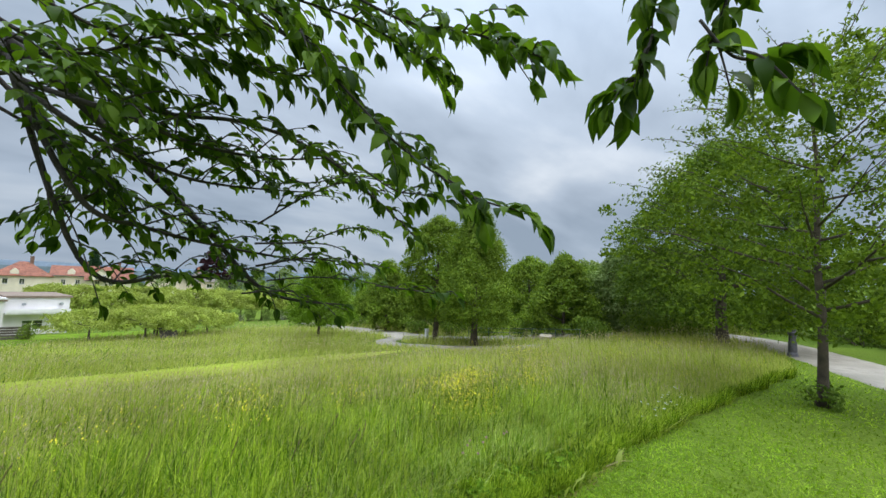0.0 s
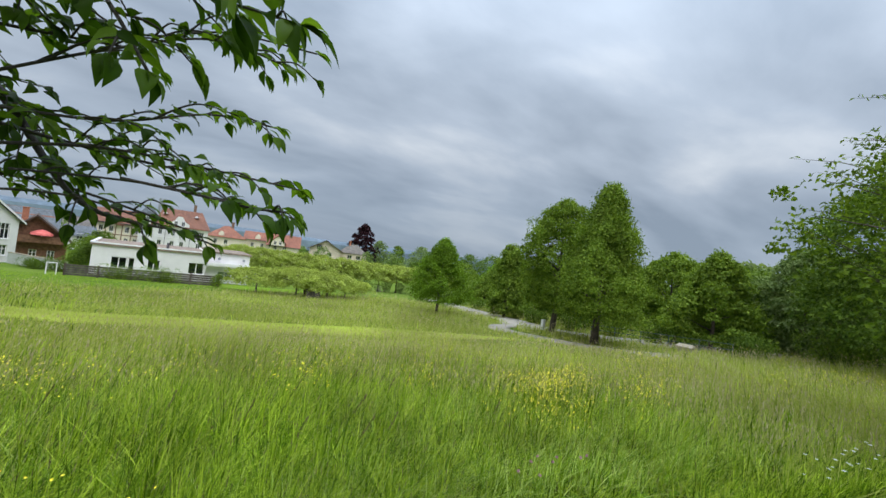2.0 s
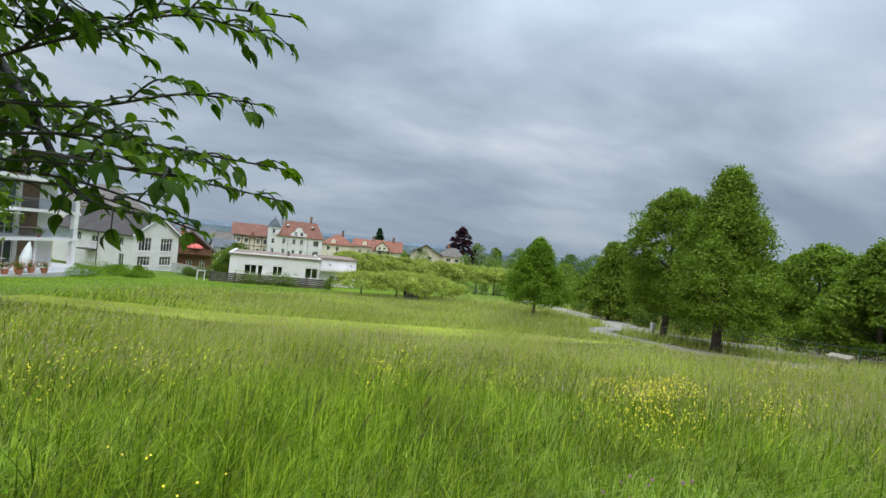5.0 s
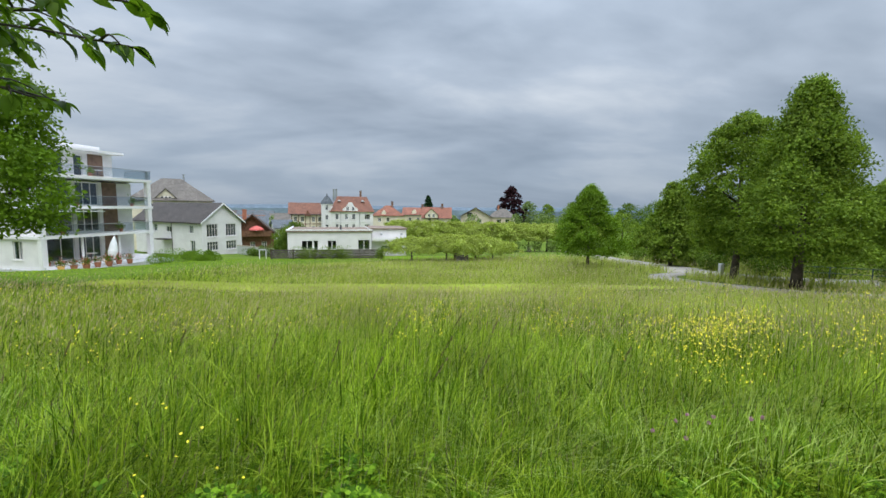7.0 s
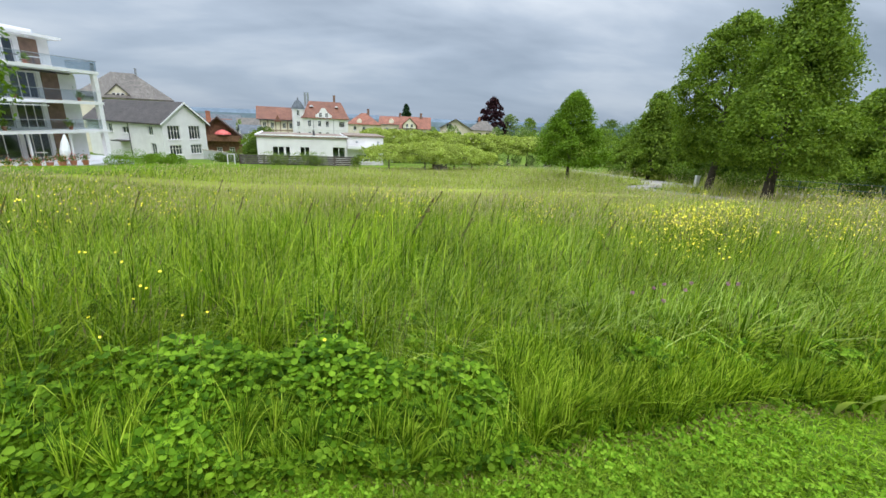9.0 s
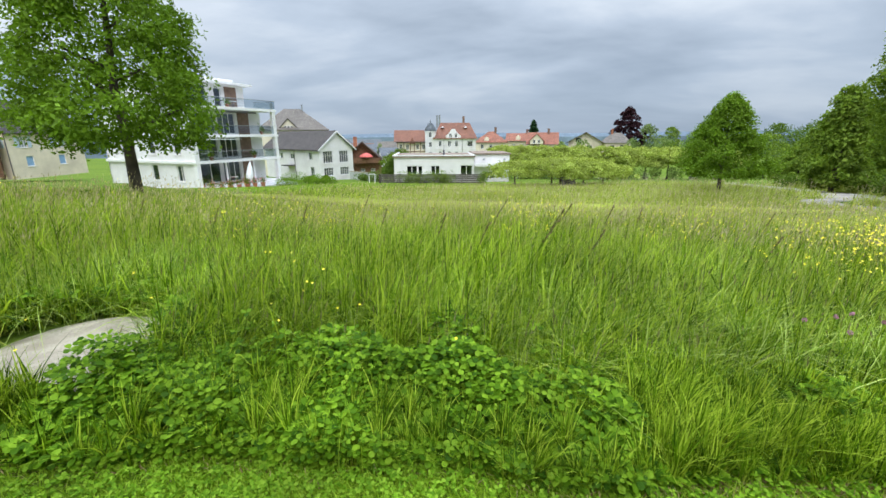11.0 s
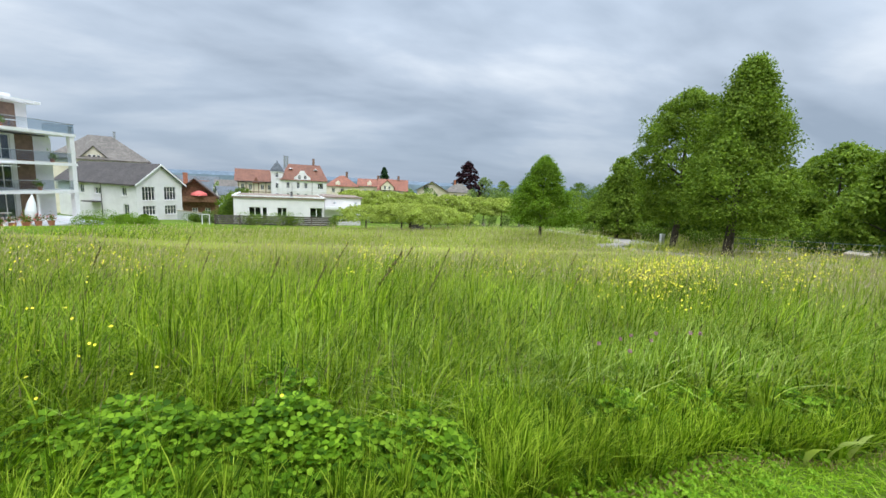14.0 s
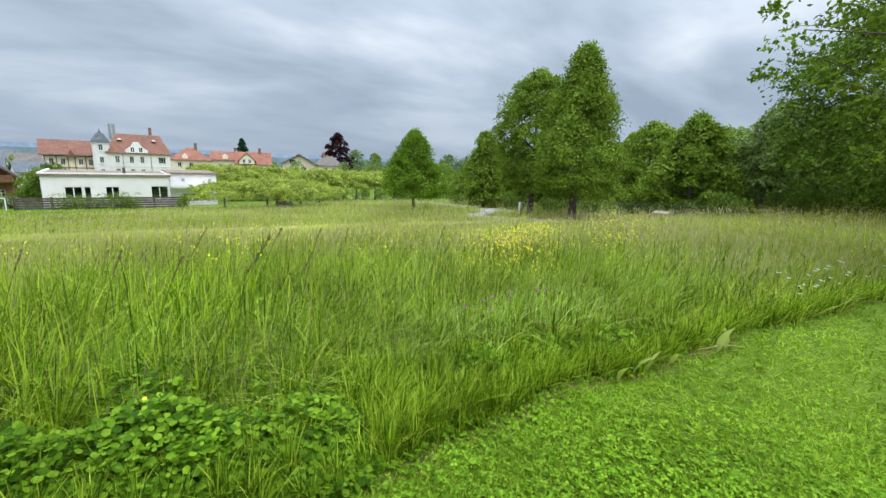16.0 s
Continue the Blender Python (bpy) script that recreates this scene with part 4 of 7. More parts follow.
for k, (u, zf) in enumerate(((2.0, 2.8), (4.6, 8.5), (6.4, 8.5), (3.2, 5.55), (5.2, 0.0), (2.2, 0.0))):
    ta = thing("terrace_table", "small garden table on a balcony", "table", apt_m @ pose(u, 1.2, zf), "terrace tables")
    part("tabletop", Shape().lathe([(0.5, 0.7), (0.5, 0.74)], 16), M_WOOD_GREY if k % 2 else M_TRIM, ta)
    part("leg", Shape().tube([(0, 0, 0), (0, 0, 0.7)], [0.05, 0.05], 8).lathe([(0.26, 0), (0.24, 0.04)], 12), M_IRON, ta)
for k in range(9):
    tf = thing("flower_pot", "pot with red flowers at the edge of the terrace", "plant", apt_m @ pose(0.3 + k * 0.72, -1.5 - 0.5 * (k % 3), -0.29), "flower pots of the terrace")
    part("pot", Shape().lathe([(0.2, 0), (0.28, 0.42), (0.31, 0.45), (0.27, 0.45)], 12), M_TERRACOTTA if k % 3 else M_AWNING, tf)
    rq = np.random.default_rng(k + 9)
    q = rq.normal(0, 1, (150, 3)) * (0.2, 0.2, 0.16) + (0, 0, 0.7)
    part("leaves", bulk_mesh("leaves", (q[:, None] + rq.normal(0, 0.06, (150, 3, 3))).reshape(-1, 3), np.arange(450).reshape(-1, 3), M_LEAF_DARK), None, tf)
    q = rq.normal(0, 1, (50, 3)) * (0.22, 0.22, 0.16) + (0, 0, 0.78)
    part("blossoms", bulk_mesh("blossoms", (q[:, None] + rq.normal(0, 0.045, (50, 3, 3))).reshape(-1, 3), np.arange(150).reshape(-1, 3), M_PARASOL), None, tf)
um = thing("folded_parasol", "large folded white parasol leaning on the terrace", "parasol", apt_m @ pose(4.9, -1.6, -0.29, 0, 14, 20))
part("cover", Shape().lathe([(0.05, 0.35), (0.32, 0.6), (0.42, 1.3), (0.3, 2.1), (0.1, 2.75), (0.02, 2.95)], 12), M_CLOTH, um)
part("pole", Shape().tube([(0, 0, 0), (0, 0, 2.9)], [0.04, 0.04], 8), M_STEEL, um)
part("base", Shape().lathe([(0.38, 0.0), (0.36, 0.1), (0.06, 0.12)], 14), M_CONCRETE, um)


# ---- trees ----
def unit(v):
    return v / np.maximum(np.linalg.norm(v, axis=-1, keepdims=True), 1e-9)


def leaf_cards(centres, outward, size, r, slim=0.55, droop=0.25):
    """Small folded leaves, two faces each, round the given centres."""
    n = len(centres)
    axis = unit(r.normal(0, 1, (n, 3)) + outward * 0.8 - np.array([0, 0, droop]))
    nrm = unit(r.normal(0, 0.42, (n, 3)) + outward * 0.95 + np.array([0, 0, 0.35]))
    side = unit(np.cross(axis, nrm))
    nrm = np.cross(side, axis)
    s = size * r.uniform(0.65, 1.3, (n, 1))
    b, t = centres - axis * s * 0.5, centres + axis * s * 0.5
    l = centres + side * s * slim * 0.5 + nrm * s * 0.12
    q = centres - side * s * slim * 0.5 + nrm * s * 0.12
    v = np.stack([b, l, t, q], 1).reshape(-1, 3)
    k = np.arange(n)[:, None] * 4
    f = np.concatenate([k + [0, 2, 1], k + [0, 3, 2]], 0)
    return v, f


def tree(name, label, x, y, height, radius, material, seed, bare=0.18, shape="egg", leaves=9000, leaf=0.11, trunk_r=None, group="", bark=None, lean=(0, 0), clump=0.2, squash=1.0, z=None, dense=0.6, limbs=9, lumps=0.32, per_clump=95):
    """A tree: tapered trunk with limbs, and a crown of clumped leaves with an uneven outline."""
    r = np.random.default_rng(seed)
    z0 = float(land(x, y)) - 0.04 if z is None else z
    root = thing(name, label, "tree", pose(x, y, z0), group)
    tr = trunk_r or height * 0.022
    prof = {
        "egg": lambda u: np.clip(1 - (np.abs(u - 0.38) / np.where(u < 0.38, 0.40, 0.62)) ** 2.0, 0, 1) ** 0.6,
        "pear": lambda u: np.clip(u * 4.5 + 0.42, 0, 1) * np.clip(1 - u, 0, 1) ** 0.5 * 1.08,
        "tear": lambda u: np.clip(1 - u, 0, 1) ** 0.72 * np.clip(u * 4.2 + 0.5, 0, 1) * 1.1,
        "spire": lambda u: np.clip(1 - u, 0, 1) ** 0.8 * np.clip(u * 3.2 + 0.55, 0, 1) * (0.92 + 0.08 * np.cos(u * 19)),
        "cone": lambda u: np.clip(1 - u, 0, 1) ** 0.75 * np.clip(u * 9 + 0.35, 0, 1),
        "column": lambda u: np.clip((1 - u ** 1.35), 0, 1) ** 0.72 * np.clip(u * 4 + 0.45, 0, 1) * (0.82 + 0.18 * np.cos(u * 7)),
        "dome": lambda u: np.sqrt(np.clip(1 - u ** 2.4, 0, 1)) * np.clip(u * 6 + 0.5, 0, 1),
        "flat": lambda u: np.sqrt(np.clip(1 - u ** 4, 0, 1)) * np.clip(u * 3 + 0.7, 0, 1),
        "airy": lambda u: np.sqrt(np.clip(1 - (np.abs(u - 0.36) / np.where(u < 0.36, 0.40, 0.66)) ** 2, 0, 1)),
    }[shape]
    cb, ch = height * bare, height * (1 - bare)
    ph = r.uniform(0, 6.28, 6)

    def outline(u, a):
        w = 1 + lumps * (0.45 * np.sin(2 * a + ph[0] + 3 * u) + 0.35 * np.sin(3 * a + ph[1] - 5 * u) + 0.35 * np.sin(5 * a + 9 * u + ph[2]) + 0.3 * np.sin(11 * u + ph[3] + a))
        return radius * prof(u) * w

    # trunk and limbs
    s = Shape()
    top = 0.92 if shape in ("cone", "column", "egg", "airy", "pear", "tear", "spire") else 0.6
    m = 7
    wob = r.normal(0, 0.012 * height, (m + 1, 2)) * np.linspace(0, 1, m + 1)[:, None]
    pts = [(wob[i, 0] + lean[0] * i / m, wob[i, 1] + lean[1] * i / m, (cb + ch * top) * (i / m) ** 1.1) for i in range(m + 1)]
    rad = [tr * (1.45 if i == 0 else 1.0) * (1 - 0.9 * (i / m) ** 0.9) + 0.008 for i in range(m + 1)]
    pts.insert(1, (0, 0, min(0.25, cb * 0.3)))
    rad.insert(1, tr * 1.03)
    s.tube(pts, rad, 10)
    part("trunk", s, bark or M_BARK, root, smooth=True)
    for k in range(limbs):
        u = 0.02 + 0.75 * (k + r.uniform(0, 0.6)) / limbs
        a = k * 2.4 + r.uniform(-0.4, 0.4)
        i = min(int((cb + ch * u) / (cb + ch * top) * m) + 1, m)
        p = Vector(pts[i])
        p.z = cb + ch * u * 0.85
        e = float(outline(np.array(min(u + 0.12, 0.95)), np.array(a))) * 0.85
        rise = ch * (0.10 + 0.1 * r.random())
        d = Vector((math.cos(a), math.sin(a), 0))
        q = [p, p + d * e * 0.35 + Vector((0, 0, rise * 0.35)), p + d * e * 0.7 + Vector((0, 0, rise * 0.8)), p + d * e + Vector((0, 0, rise))]
        w0 = tr * 0.42 * (1 - 0.6 * u)
        part("limb", Shape().tube(q, [w0, w0 * 0.7, w0 * 0.4, 0.006], 6), bark or M_BARK, root, smooth=True)
    # crown
    nc = max(min(170, leaves // 9), int(leaves / per_clump))
    u = r.beta(1.15, 1.25, nc) if shape in ("cone", "column") else r.uniform(0.02, 1, nc)
    a = r.uniform(0, 2 * math.pi, nc)
    rr = outline(u, a) * (1 + r.normal(0, 0.07, nc)) * (1 - dense * (1 - np.sqrt(r.uniform(0, 1, nc))))
    cz = cb + ch * u * squash
    axis_x, axis_y = lean[0] * u, lean[1] * u
    c = np.stack([axis_x + rr * np.cos(a), axis_y + rr * np.sin(a), cz], -1)
    per = leaves // nc
    cs = clump * radius * r.uniform(0.55, 1.5, (nc, 1, 1))
    off = unit(r.normal(0, 1, (nc, per, 3))) * r.uniform(0, 1, (nc, per, 1)) ** 0.5 * cs * np.array([1.4, 1.4, 0.7])
    off[..., 2] -= 0.45 * (off[..., 0] ** 2 + off[..., 1] ** 2) / cs[..., 0]
    p = (c[:, None] + off).reshape(-1, 3)
    out = unit(np.stack([np.cos(a), np.sin(a), (u - 0.4) * 1.4], -1))
    out = unit(np.repeat(out, per, 0) * 0.55 + unit(off.reshape(-1, 3)) + np.array([0, 0, 0.25]))
    keep = p[:, 2] > cb * 0.55
    v, f = leaf_cards(p[keep], out[keep], leaf, r)
    if shape == "airy":
        lp, lo = [], []
        for k in range(210):
            us, az = r.uniform(0.12, 0.95), r.uniform(0, 6.28)
            e = float(outline(np.array(us), np.array(az)))
            d = np.array([math.cos(az), math.sin(az), 0])
            p0 = d * e * 0.75 + np.array([0, 0, cb + ch * us])
            ln = r.uniform(0.7, 1.7)
            up_k = r.uniform(0.2, 0.9)
            q = [p0, p0 + d * ln * 0.5 + np.array([0, 0, ln * up_k * 0.35]), p0 + d * ln * 0.95 + np.array([0, 0, ln * up_k * 0.5])]
            part("twig", Shape().tube([tuple(w) for w in q], [0.011, 0.007, 0.003], 4), bark or M_BARK, root)
            for t in np.linspace(0.1, 1, 15):
                c0 = q[0] * (1 - t) ** 2 + 2 * t * (1 - t) * q[1] + t * t * q[2]
                lp.append(c0 + r.normal(0, 0.045, 3))
                lo.append(d)
        v2, f2 = leaf_cards(np.array(lp), np.array(lo), leaf * 1.05, r, 0.42, 0.5)
        v, f = np.concatenate([v, v2]), np.concatenate([f, f2 + len(v)])
    part("crown", bulk_mesh("crown", v, f, material), None, root)
    return root


def shrub(name, label, x, y, size, material, seed, leaves=1800, leaf=0.07, group="", z=None, lumps=7):
    """A low bush of leaf clumps on a few stems."""
    r = np.random.default_rng(seed)
    root = thing(name, label, "bush", pose(x, y, float(land(x, y)) if z is None else z), group)
    c = r.uniform(-0.7, 0.7, (lumps, 3)) * np.array([size[0], size[1], 0.3 * size[2]]) + (0, 0, size[2] * 0.5)
    st = Shape()
    for q in c:
        st.tube([(q[0] * 0.2, q[1] * 0.2, -0.03), tuple(q * (0.7, 0.7, 0.6)), tuple(q)], [0.02, 0.014, 0.006], 5)
    part("stems", st, M_BARK, root)
    i = r.integers(0, lumps, leaves)
    d = unit(r.normal(0, 1, (leaves, 3)))
    p = c[i] + d * r.uniform(0.5, 1, (leaves, 1)) ** 0.5 * np.array(size) * 0.48
    p[:, 2] = np.maximum(p[:, 2], 0.03)
    v, f = leaf_cards(p, d, leaf, r)
    part("leaves", bulk_mesh("leaves", v, f, material), None, root)
    return root


tree("young_linden", "young linden with round-pointed fresh green crown", 14.75, 21.2, 4.8, 1.85, M_LEAF_FRESH, 11, 0.2, "tear", 26000, 0.12, 0.09, dense=0.5, lumps=0.16, clump=0.17)
tree("linden", "linden with dense fresh green crown in the meadow", -9.25, 13.25, 9.2, 2.95, M_LEAF_FRESH, 12, 0.19, "pear", 52000, 0.135, 0.19, dense=0.6, lumps=0.2, clump=0.16)
tree("hornbeam", "tall pointed tree with drooping green branches", 16.1, 10.6, 6.9, 2.5, M_LEAF_MID, 13, 0.17, "spire", 60000, 0.105, 0.17, dense=0.55, lumps=0.36, clump=0.14)
tree("maple", "round-topped green tree beside the gravel path", 16.8, 13.6, 6.7, 1.9, M_LEAF_MID, 14, 0.21, "egg", 52000, 0.105, 0.16, dense=0.55, clump=0.14)
tree("park_tree", "big round dark green tree with low branches", 23.2, 1.4, 9.6, 4.2, M_LEAF_DARK, 15, 0.13, "dome", 52000, 0.16, 0.3, lumps=0.25, clump=0.13, dense=0.45)
tree("cherry_tree", "airy green tree on the mown strip", 11.95, -1.5, 8.0, 3.4, M_LEAF_CHERRY, 16, 0.2, "airy", 24000, 0.115, 0.105, dense=0.8, clump=0.085, lumps=0.35, limbs=22, per_clump=60)
shrub("sucker_shoots", "leafy shoots round the foot of the cherry tree", 11.95, -1.5, (0.45, 0.4, 0.5), M_LEAF_DARK, 17, 260, 0.1)
WOOD = ((20.9, 21.8, 5.9, 1.7, "column", M_LEAF_MID), (24.6, 25.5, 5.6, 1.8, "egg", M_LEAF_MID), (28.4, 33.5, 5.0, 1.9, "cone", M_LEAF_MID), (22.6, 17.0, 6.0, 2.0, "egg", M_LEAF_DARK),
        (23.2, 9.2, 5.2, 2.3, "tear", M_LEAF_MID), (26.5, 13.2, 5.6, 2.4, "egg", M_LEAF_MID), (28.0, 10.0, 6.3, 2.6, "dome", M_LEAF_DARK), (26.2, 6.6, 5.6, 2.3, "egg", M_LEAF_GREY),
        (31.0, 5.0, 8.2, 3.0, "egg", M_LEAF_MID), (34.0, 12.0, 7.5, 3.2, "egg", M_LEAF_GREY), (31.5, 18.5, 6.8, 2.8, "dome", M_LEAF_DARK), (29.0, 24.0, 6.4, 2.6, "egg", M_LEAF_MID), (34.5, 29.0, 6.6, 2.8, "egg", M_LEAF_DARK),
        (38.0, 38.0, 6.2, 3.0, "dome", M_LEAF_FRESH), (36.0, 1.0, 9.0, 3.4, "egg", M_LEAF_DARK), (33.0, -5.0, 8.0, 3.2, "dome", M_LEAF_MID), (40.0, 20.0, 8.0, 3.6, "dome", M_LEAF_DARK), (42.0, 8.0, 9.0, 4.0, "dome", M_LEAF_DARK),
        (29.5, -11.0, 8.0, 3.4, "egg", M_LEAF_DARK), (22.0, -14.0, 8.5, 3.5, "egg", M_LEAF_MID))
for k, (x, y, h, w, sh, mt) in enumerate(WOOD):
    h = h * (0.7 if x >= 27.5 else 0.92)
    tree("wood_tree", "broad green tree at the edge of the wood", x, y, h, w, mt, 40 + k, 0.06, sh, 17000 if x < 32 else 7000, 0.18 if x < 32 else 0.38, group="trees of the wood", limbs=6, clump=0.17, dense=0.5)
for k, (x, y, sx, sz) in enumerate(((21.0, 12.8, 1.0, 0.9), (21.5, 10.4, 1.1, 0.9), (22.0, 7.6, 1.3, 1.1), (24.0, 4.6, 1.3, 1.2), (20.6, 15.2, 0.9, 0.8), (20.4, 18.0, 0.9, 0.9), (22.2, 21.0, 1.0, 1.0), (24.8, 29.5, 1.1, 1.0), (25.4, 3.6, 1.6, 1.4), (31.0, 0.6, 1.8, 1.6), (30.0, -4.0, 1.8, 1.6), (26.2, -4.8, 2.2, 1.9), (23.4, -6.0, 2.0, 1.7), (28.6, -6.6, 2.2, 2.0), (20.2, -7.6, 1.9, 1.6), (26.0, 9.6, 1.6, 1.4), (25.0, 17.5, 1.6, 1.5), (28.0, 20.0, 1.6, 1.6), (30.5, 28.5, 1.6, 1.6))):
    shrub("wood_bush", "dark undergrowth bush at the edge of the wood", x, y, (sx, sx, sz), M_LEAF_DARK if k % 3 else M_LEAF_MID, 90 + k, 2000, 0.1, "undergrowth of the wood")
tree("conifer", "dark pointed conifer among the village roofs", 41.5, 221.0, 19.0, 4.2, M_LEAF_CONIFER, 70, 0.05, "cone", 8000, 1.1, clump=0.14)
tree("copper_beech", "dark purple copper beech beside far houses", 89.0, 221.0, 24.5, 7.0, M_LEAF_PURPLE, 71, 0.1, "egg", 8000, 1.2, clump=0.15)
for k, (x, y, h, w, mt) in enumerate(((100, 222, 17, 6, M_LEAF_GREY), (108, 215, 15, 5, M_LEAF_MID), (118, 205, 16, 7, M_LEAF_GREY), (97, 160, 11, 6, M_LEAF_MID), (84, 130, 9, 5, M_LEAF_FRESH), (70, 110, 8, 4.5, M_LEAF_MID), (112, 150, 13, 6, M_LEAF_DARK), (60, 92, 7, 4, M_LEAF_FRESH), (52, 70, 7, 3.6, M_LEAF_MID), (46, 52, 6.5, 3.2, M_LEAF_FRESH),
                                      (-26, 112, 5.5, 2.6, M_LEAF_MID), (-9.6, 86, 5.4, 2.6, M_LEAF_DARK), (-7.1, 58, 3.2, 1.5, M_LEAF_DARK), (-8.2, 66, 4.2, 1.8, M_LEAF_MID), (-36.8, 21.0, 3.0, 1.3, M_LEAF_GREY), (-60, 27.5, 4.0, 2.2, M_LEAF_FRESH), (-77, 47, 9, 3.2, M_LEAF_DARK), (150, 180, 16, 8, M_LEAF_DARK), (130, 130, 14, 8, M_LEAF_MID), (-120, 330, 14, 7, M_LEAF_DARK), (-60, 350, 12, 7, M_LEAF_DARK), (-85, 360, 13, 8, M_LEAF_DARK))):
    tree("garden_tree", "leafy green tree among the houses", x, y, h, w, mt, 120 + k, 0.14, "egg" if k % 3 else "dome", 5200, 0.036 * h + 0.06, group="trees among the houses", limbs=5)

tree("street_tree", "dense cone-shaped green tree before the cream house", -34.5, 17.9, 5.9, 2.8, M_LEAF_DARK, 119, 0.12, "cone", 16000, 0.15, 0.12, dense=0.5, lumps=0.2)
rv = np.random.default_rng(77)
for k in range(26):
    x, y = 4 + 4.4 * k + rv.uniform(-1.5, 1.5), rv.uniform(160, 215) - 0.3 * k
    tree("village_tree", "rounded tree between far village roofs", x, y, rv.uniform(6.5, 9.5), rv.uniform(3, 4.6), (M_LEAF_GREY, M_LEAF_DARK, M_LEAF_MID)[k % 3], 300 + k, 0.12, "dome" if k % 2 else "egg", 1500, 0.55, group="far village trees", limbs=3)
for k in range(10):
    x, y = -58 + 5.2 * k + rv.uniform(-1.5, 1.5), rv.uniform(150, 240)
    tree("village_tree", "rounded tree between far village roofs", x, y, rv.uniform(5.5, 8.0), rv.uniform(3, 4.6), (M_LEAF_GREY, M_LEAF_DARK, M_LEAF_MID)[k % 3], 340 + k, 0.12, "dome" if k % 2 else "egg", 1500, 0.55, group="far village trees", limbs=3)

# flat-topped orchard trees by the bungalow
for k, (x, y, w, h) in enumerate(((6.3, 34.2, 2.3, 2.0), (8.9, 32.4, 2.5, 2.2), (11.3, 32.2, 2.4, 2.1), (10.2, 35.0, 2.5, 2.3), (13.2, 33.4, 2.0, 1.8))):
    tree("orchard_tree", "low flat-topped fruit tree with pale lime foliage", x, y, h, w, M_LEAF_LIME, 160 + k, 0.45, "flat", 9000, 0.14, 0.08, "flat-topped orchard trees", dense=0.5, clump=0.1, limbs=8, lumps=0.25)
# clipped row in front of the village
for k in range(11):
    t = k / 10
    x, y = 9.5 + 31 * t, 72.5 - 8.5 * t
    tree("clipped_tree", "clipped flat-topped tree with pale underside in a row", x, y, 5.6 - 0.9 * t, 3.3, M_LEAF_LIME, 180 + k, 0.46, "flat", 9000, 0.26, 0.15, "clipped trees in a row", bark=M_CONCRETE if k % 4 == 2 else M_BARK, clump=0.12, limbs=7, lumps=0.06)
    shrub("flowering_hedge", "grey-green hedge with white blossom under the clipped trees", x + 0.4, y - 1.3, (1.7, 0.8, 1.9), M_LEAF_GREY, 210 + k, 1500, 0.14, "hedge of the clipped row")
    if k % 2:
        shrub("blossom_bush", "bush covered with white blossom", x - 0.6, y - 1.9, (0.7, 0.5, 1.3), M_BLOSSOM, 240 + k, 350, 0.1, "white blossom bushes")
for k, (x, y, sx, sz) in enumerate(((-17.8, 55.5, 1.0, 0.9), (-16.3, 57.5, 0.8, 0.8), (-19.0, 57.5, 0.9, 0.7), (-14.5, 40.5, 2.1, 1.15), (-14.5, 46.3, 1.6, 1.0), (-11.4, 41.4, 1.2, 0.6), (-10.6, 56.0, 1.2, 1.0), (-8.4, 52.0, 1.0, 1.3), (-11.5, 60.0, 1.6, 1.2))):
    shrub("garden_bush", "clipped rounded green bush on a lawn", x, y, (sx, sx * 0.8, sz), M_LEAF_FRESH if k < 6 else M_LEAF_DARK, 260 + k, 3200, 0.09, "garden bushes")
for k in range(9):
    shrub("street_hedge", "low clipped hedge along the street", -62 + k * 0.6, 6.0 + k * 3.1, (1.2, 2.0, 0.9), M_LEAF_MID, 280 + k, 900, 0.1, "street hedge")

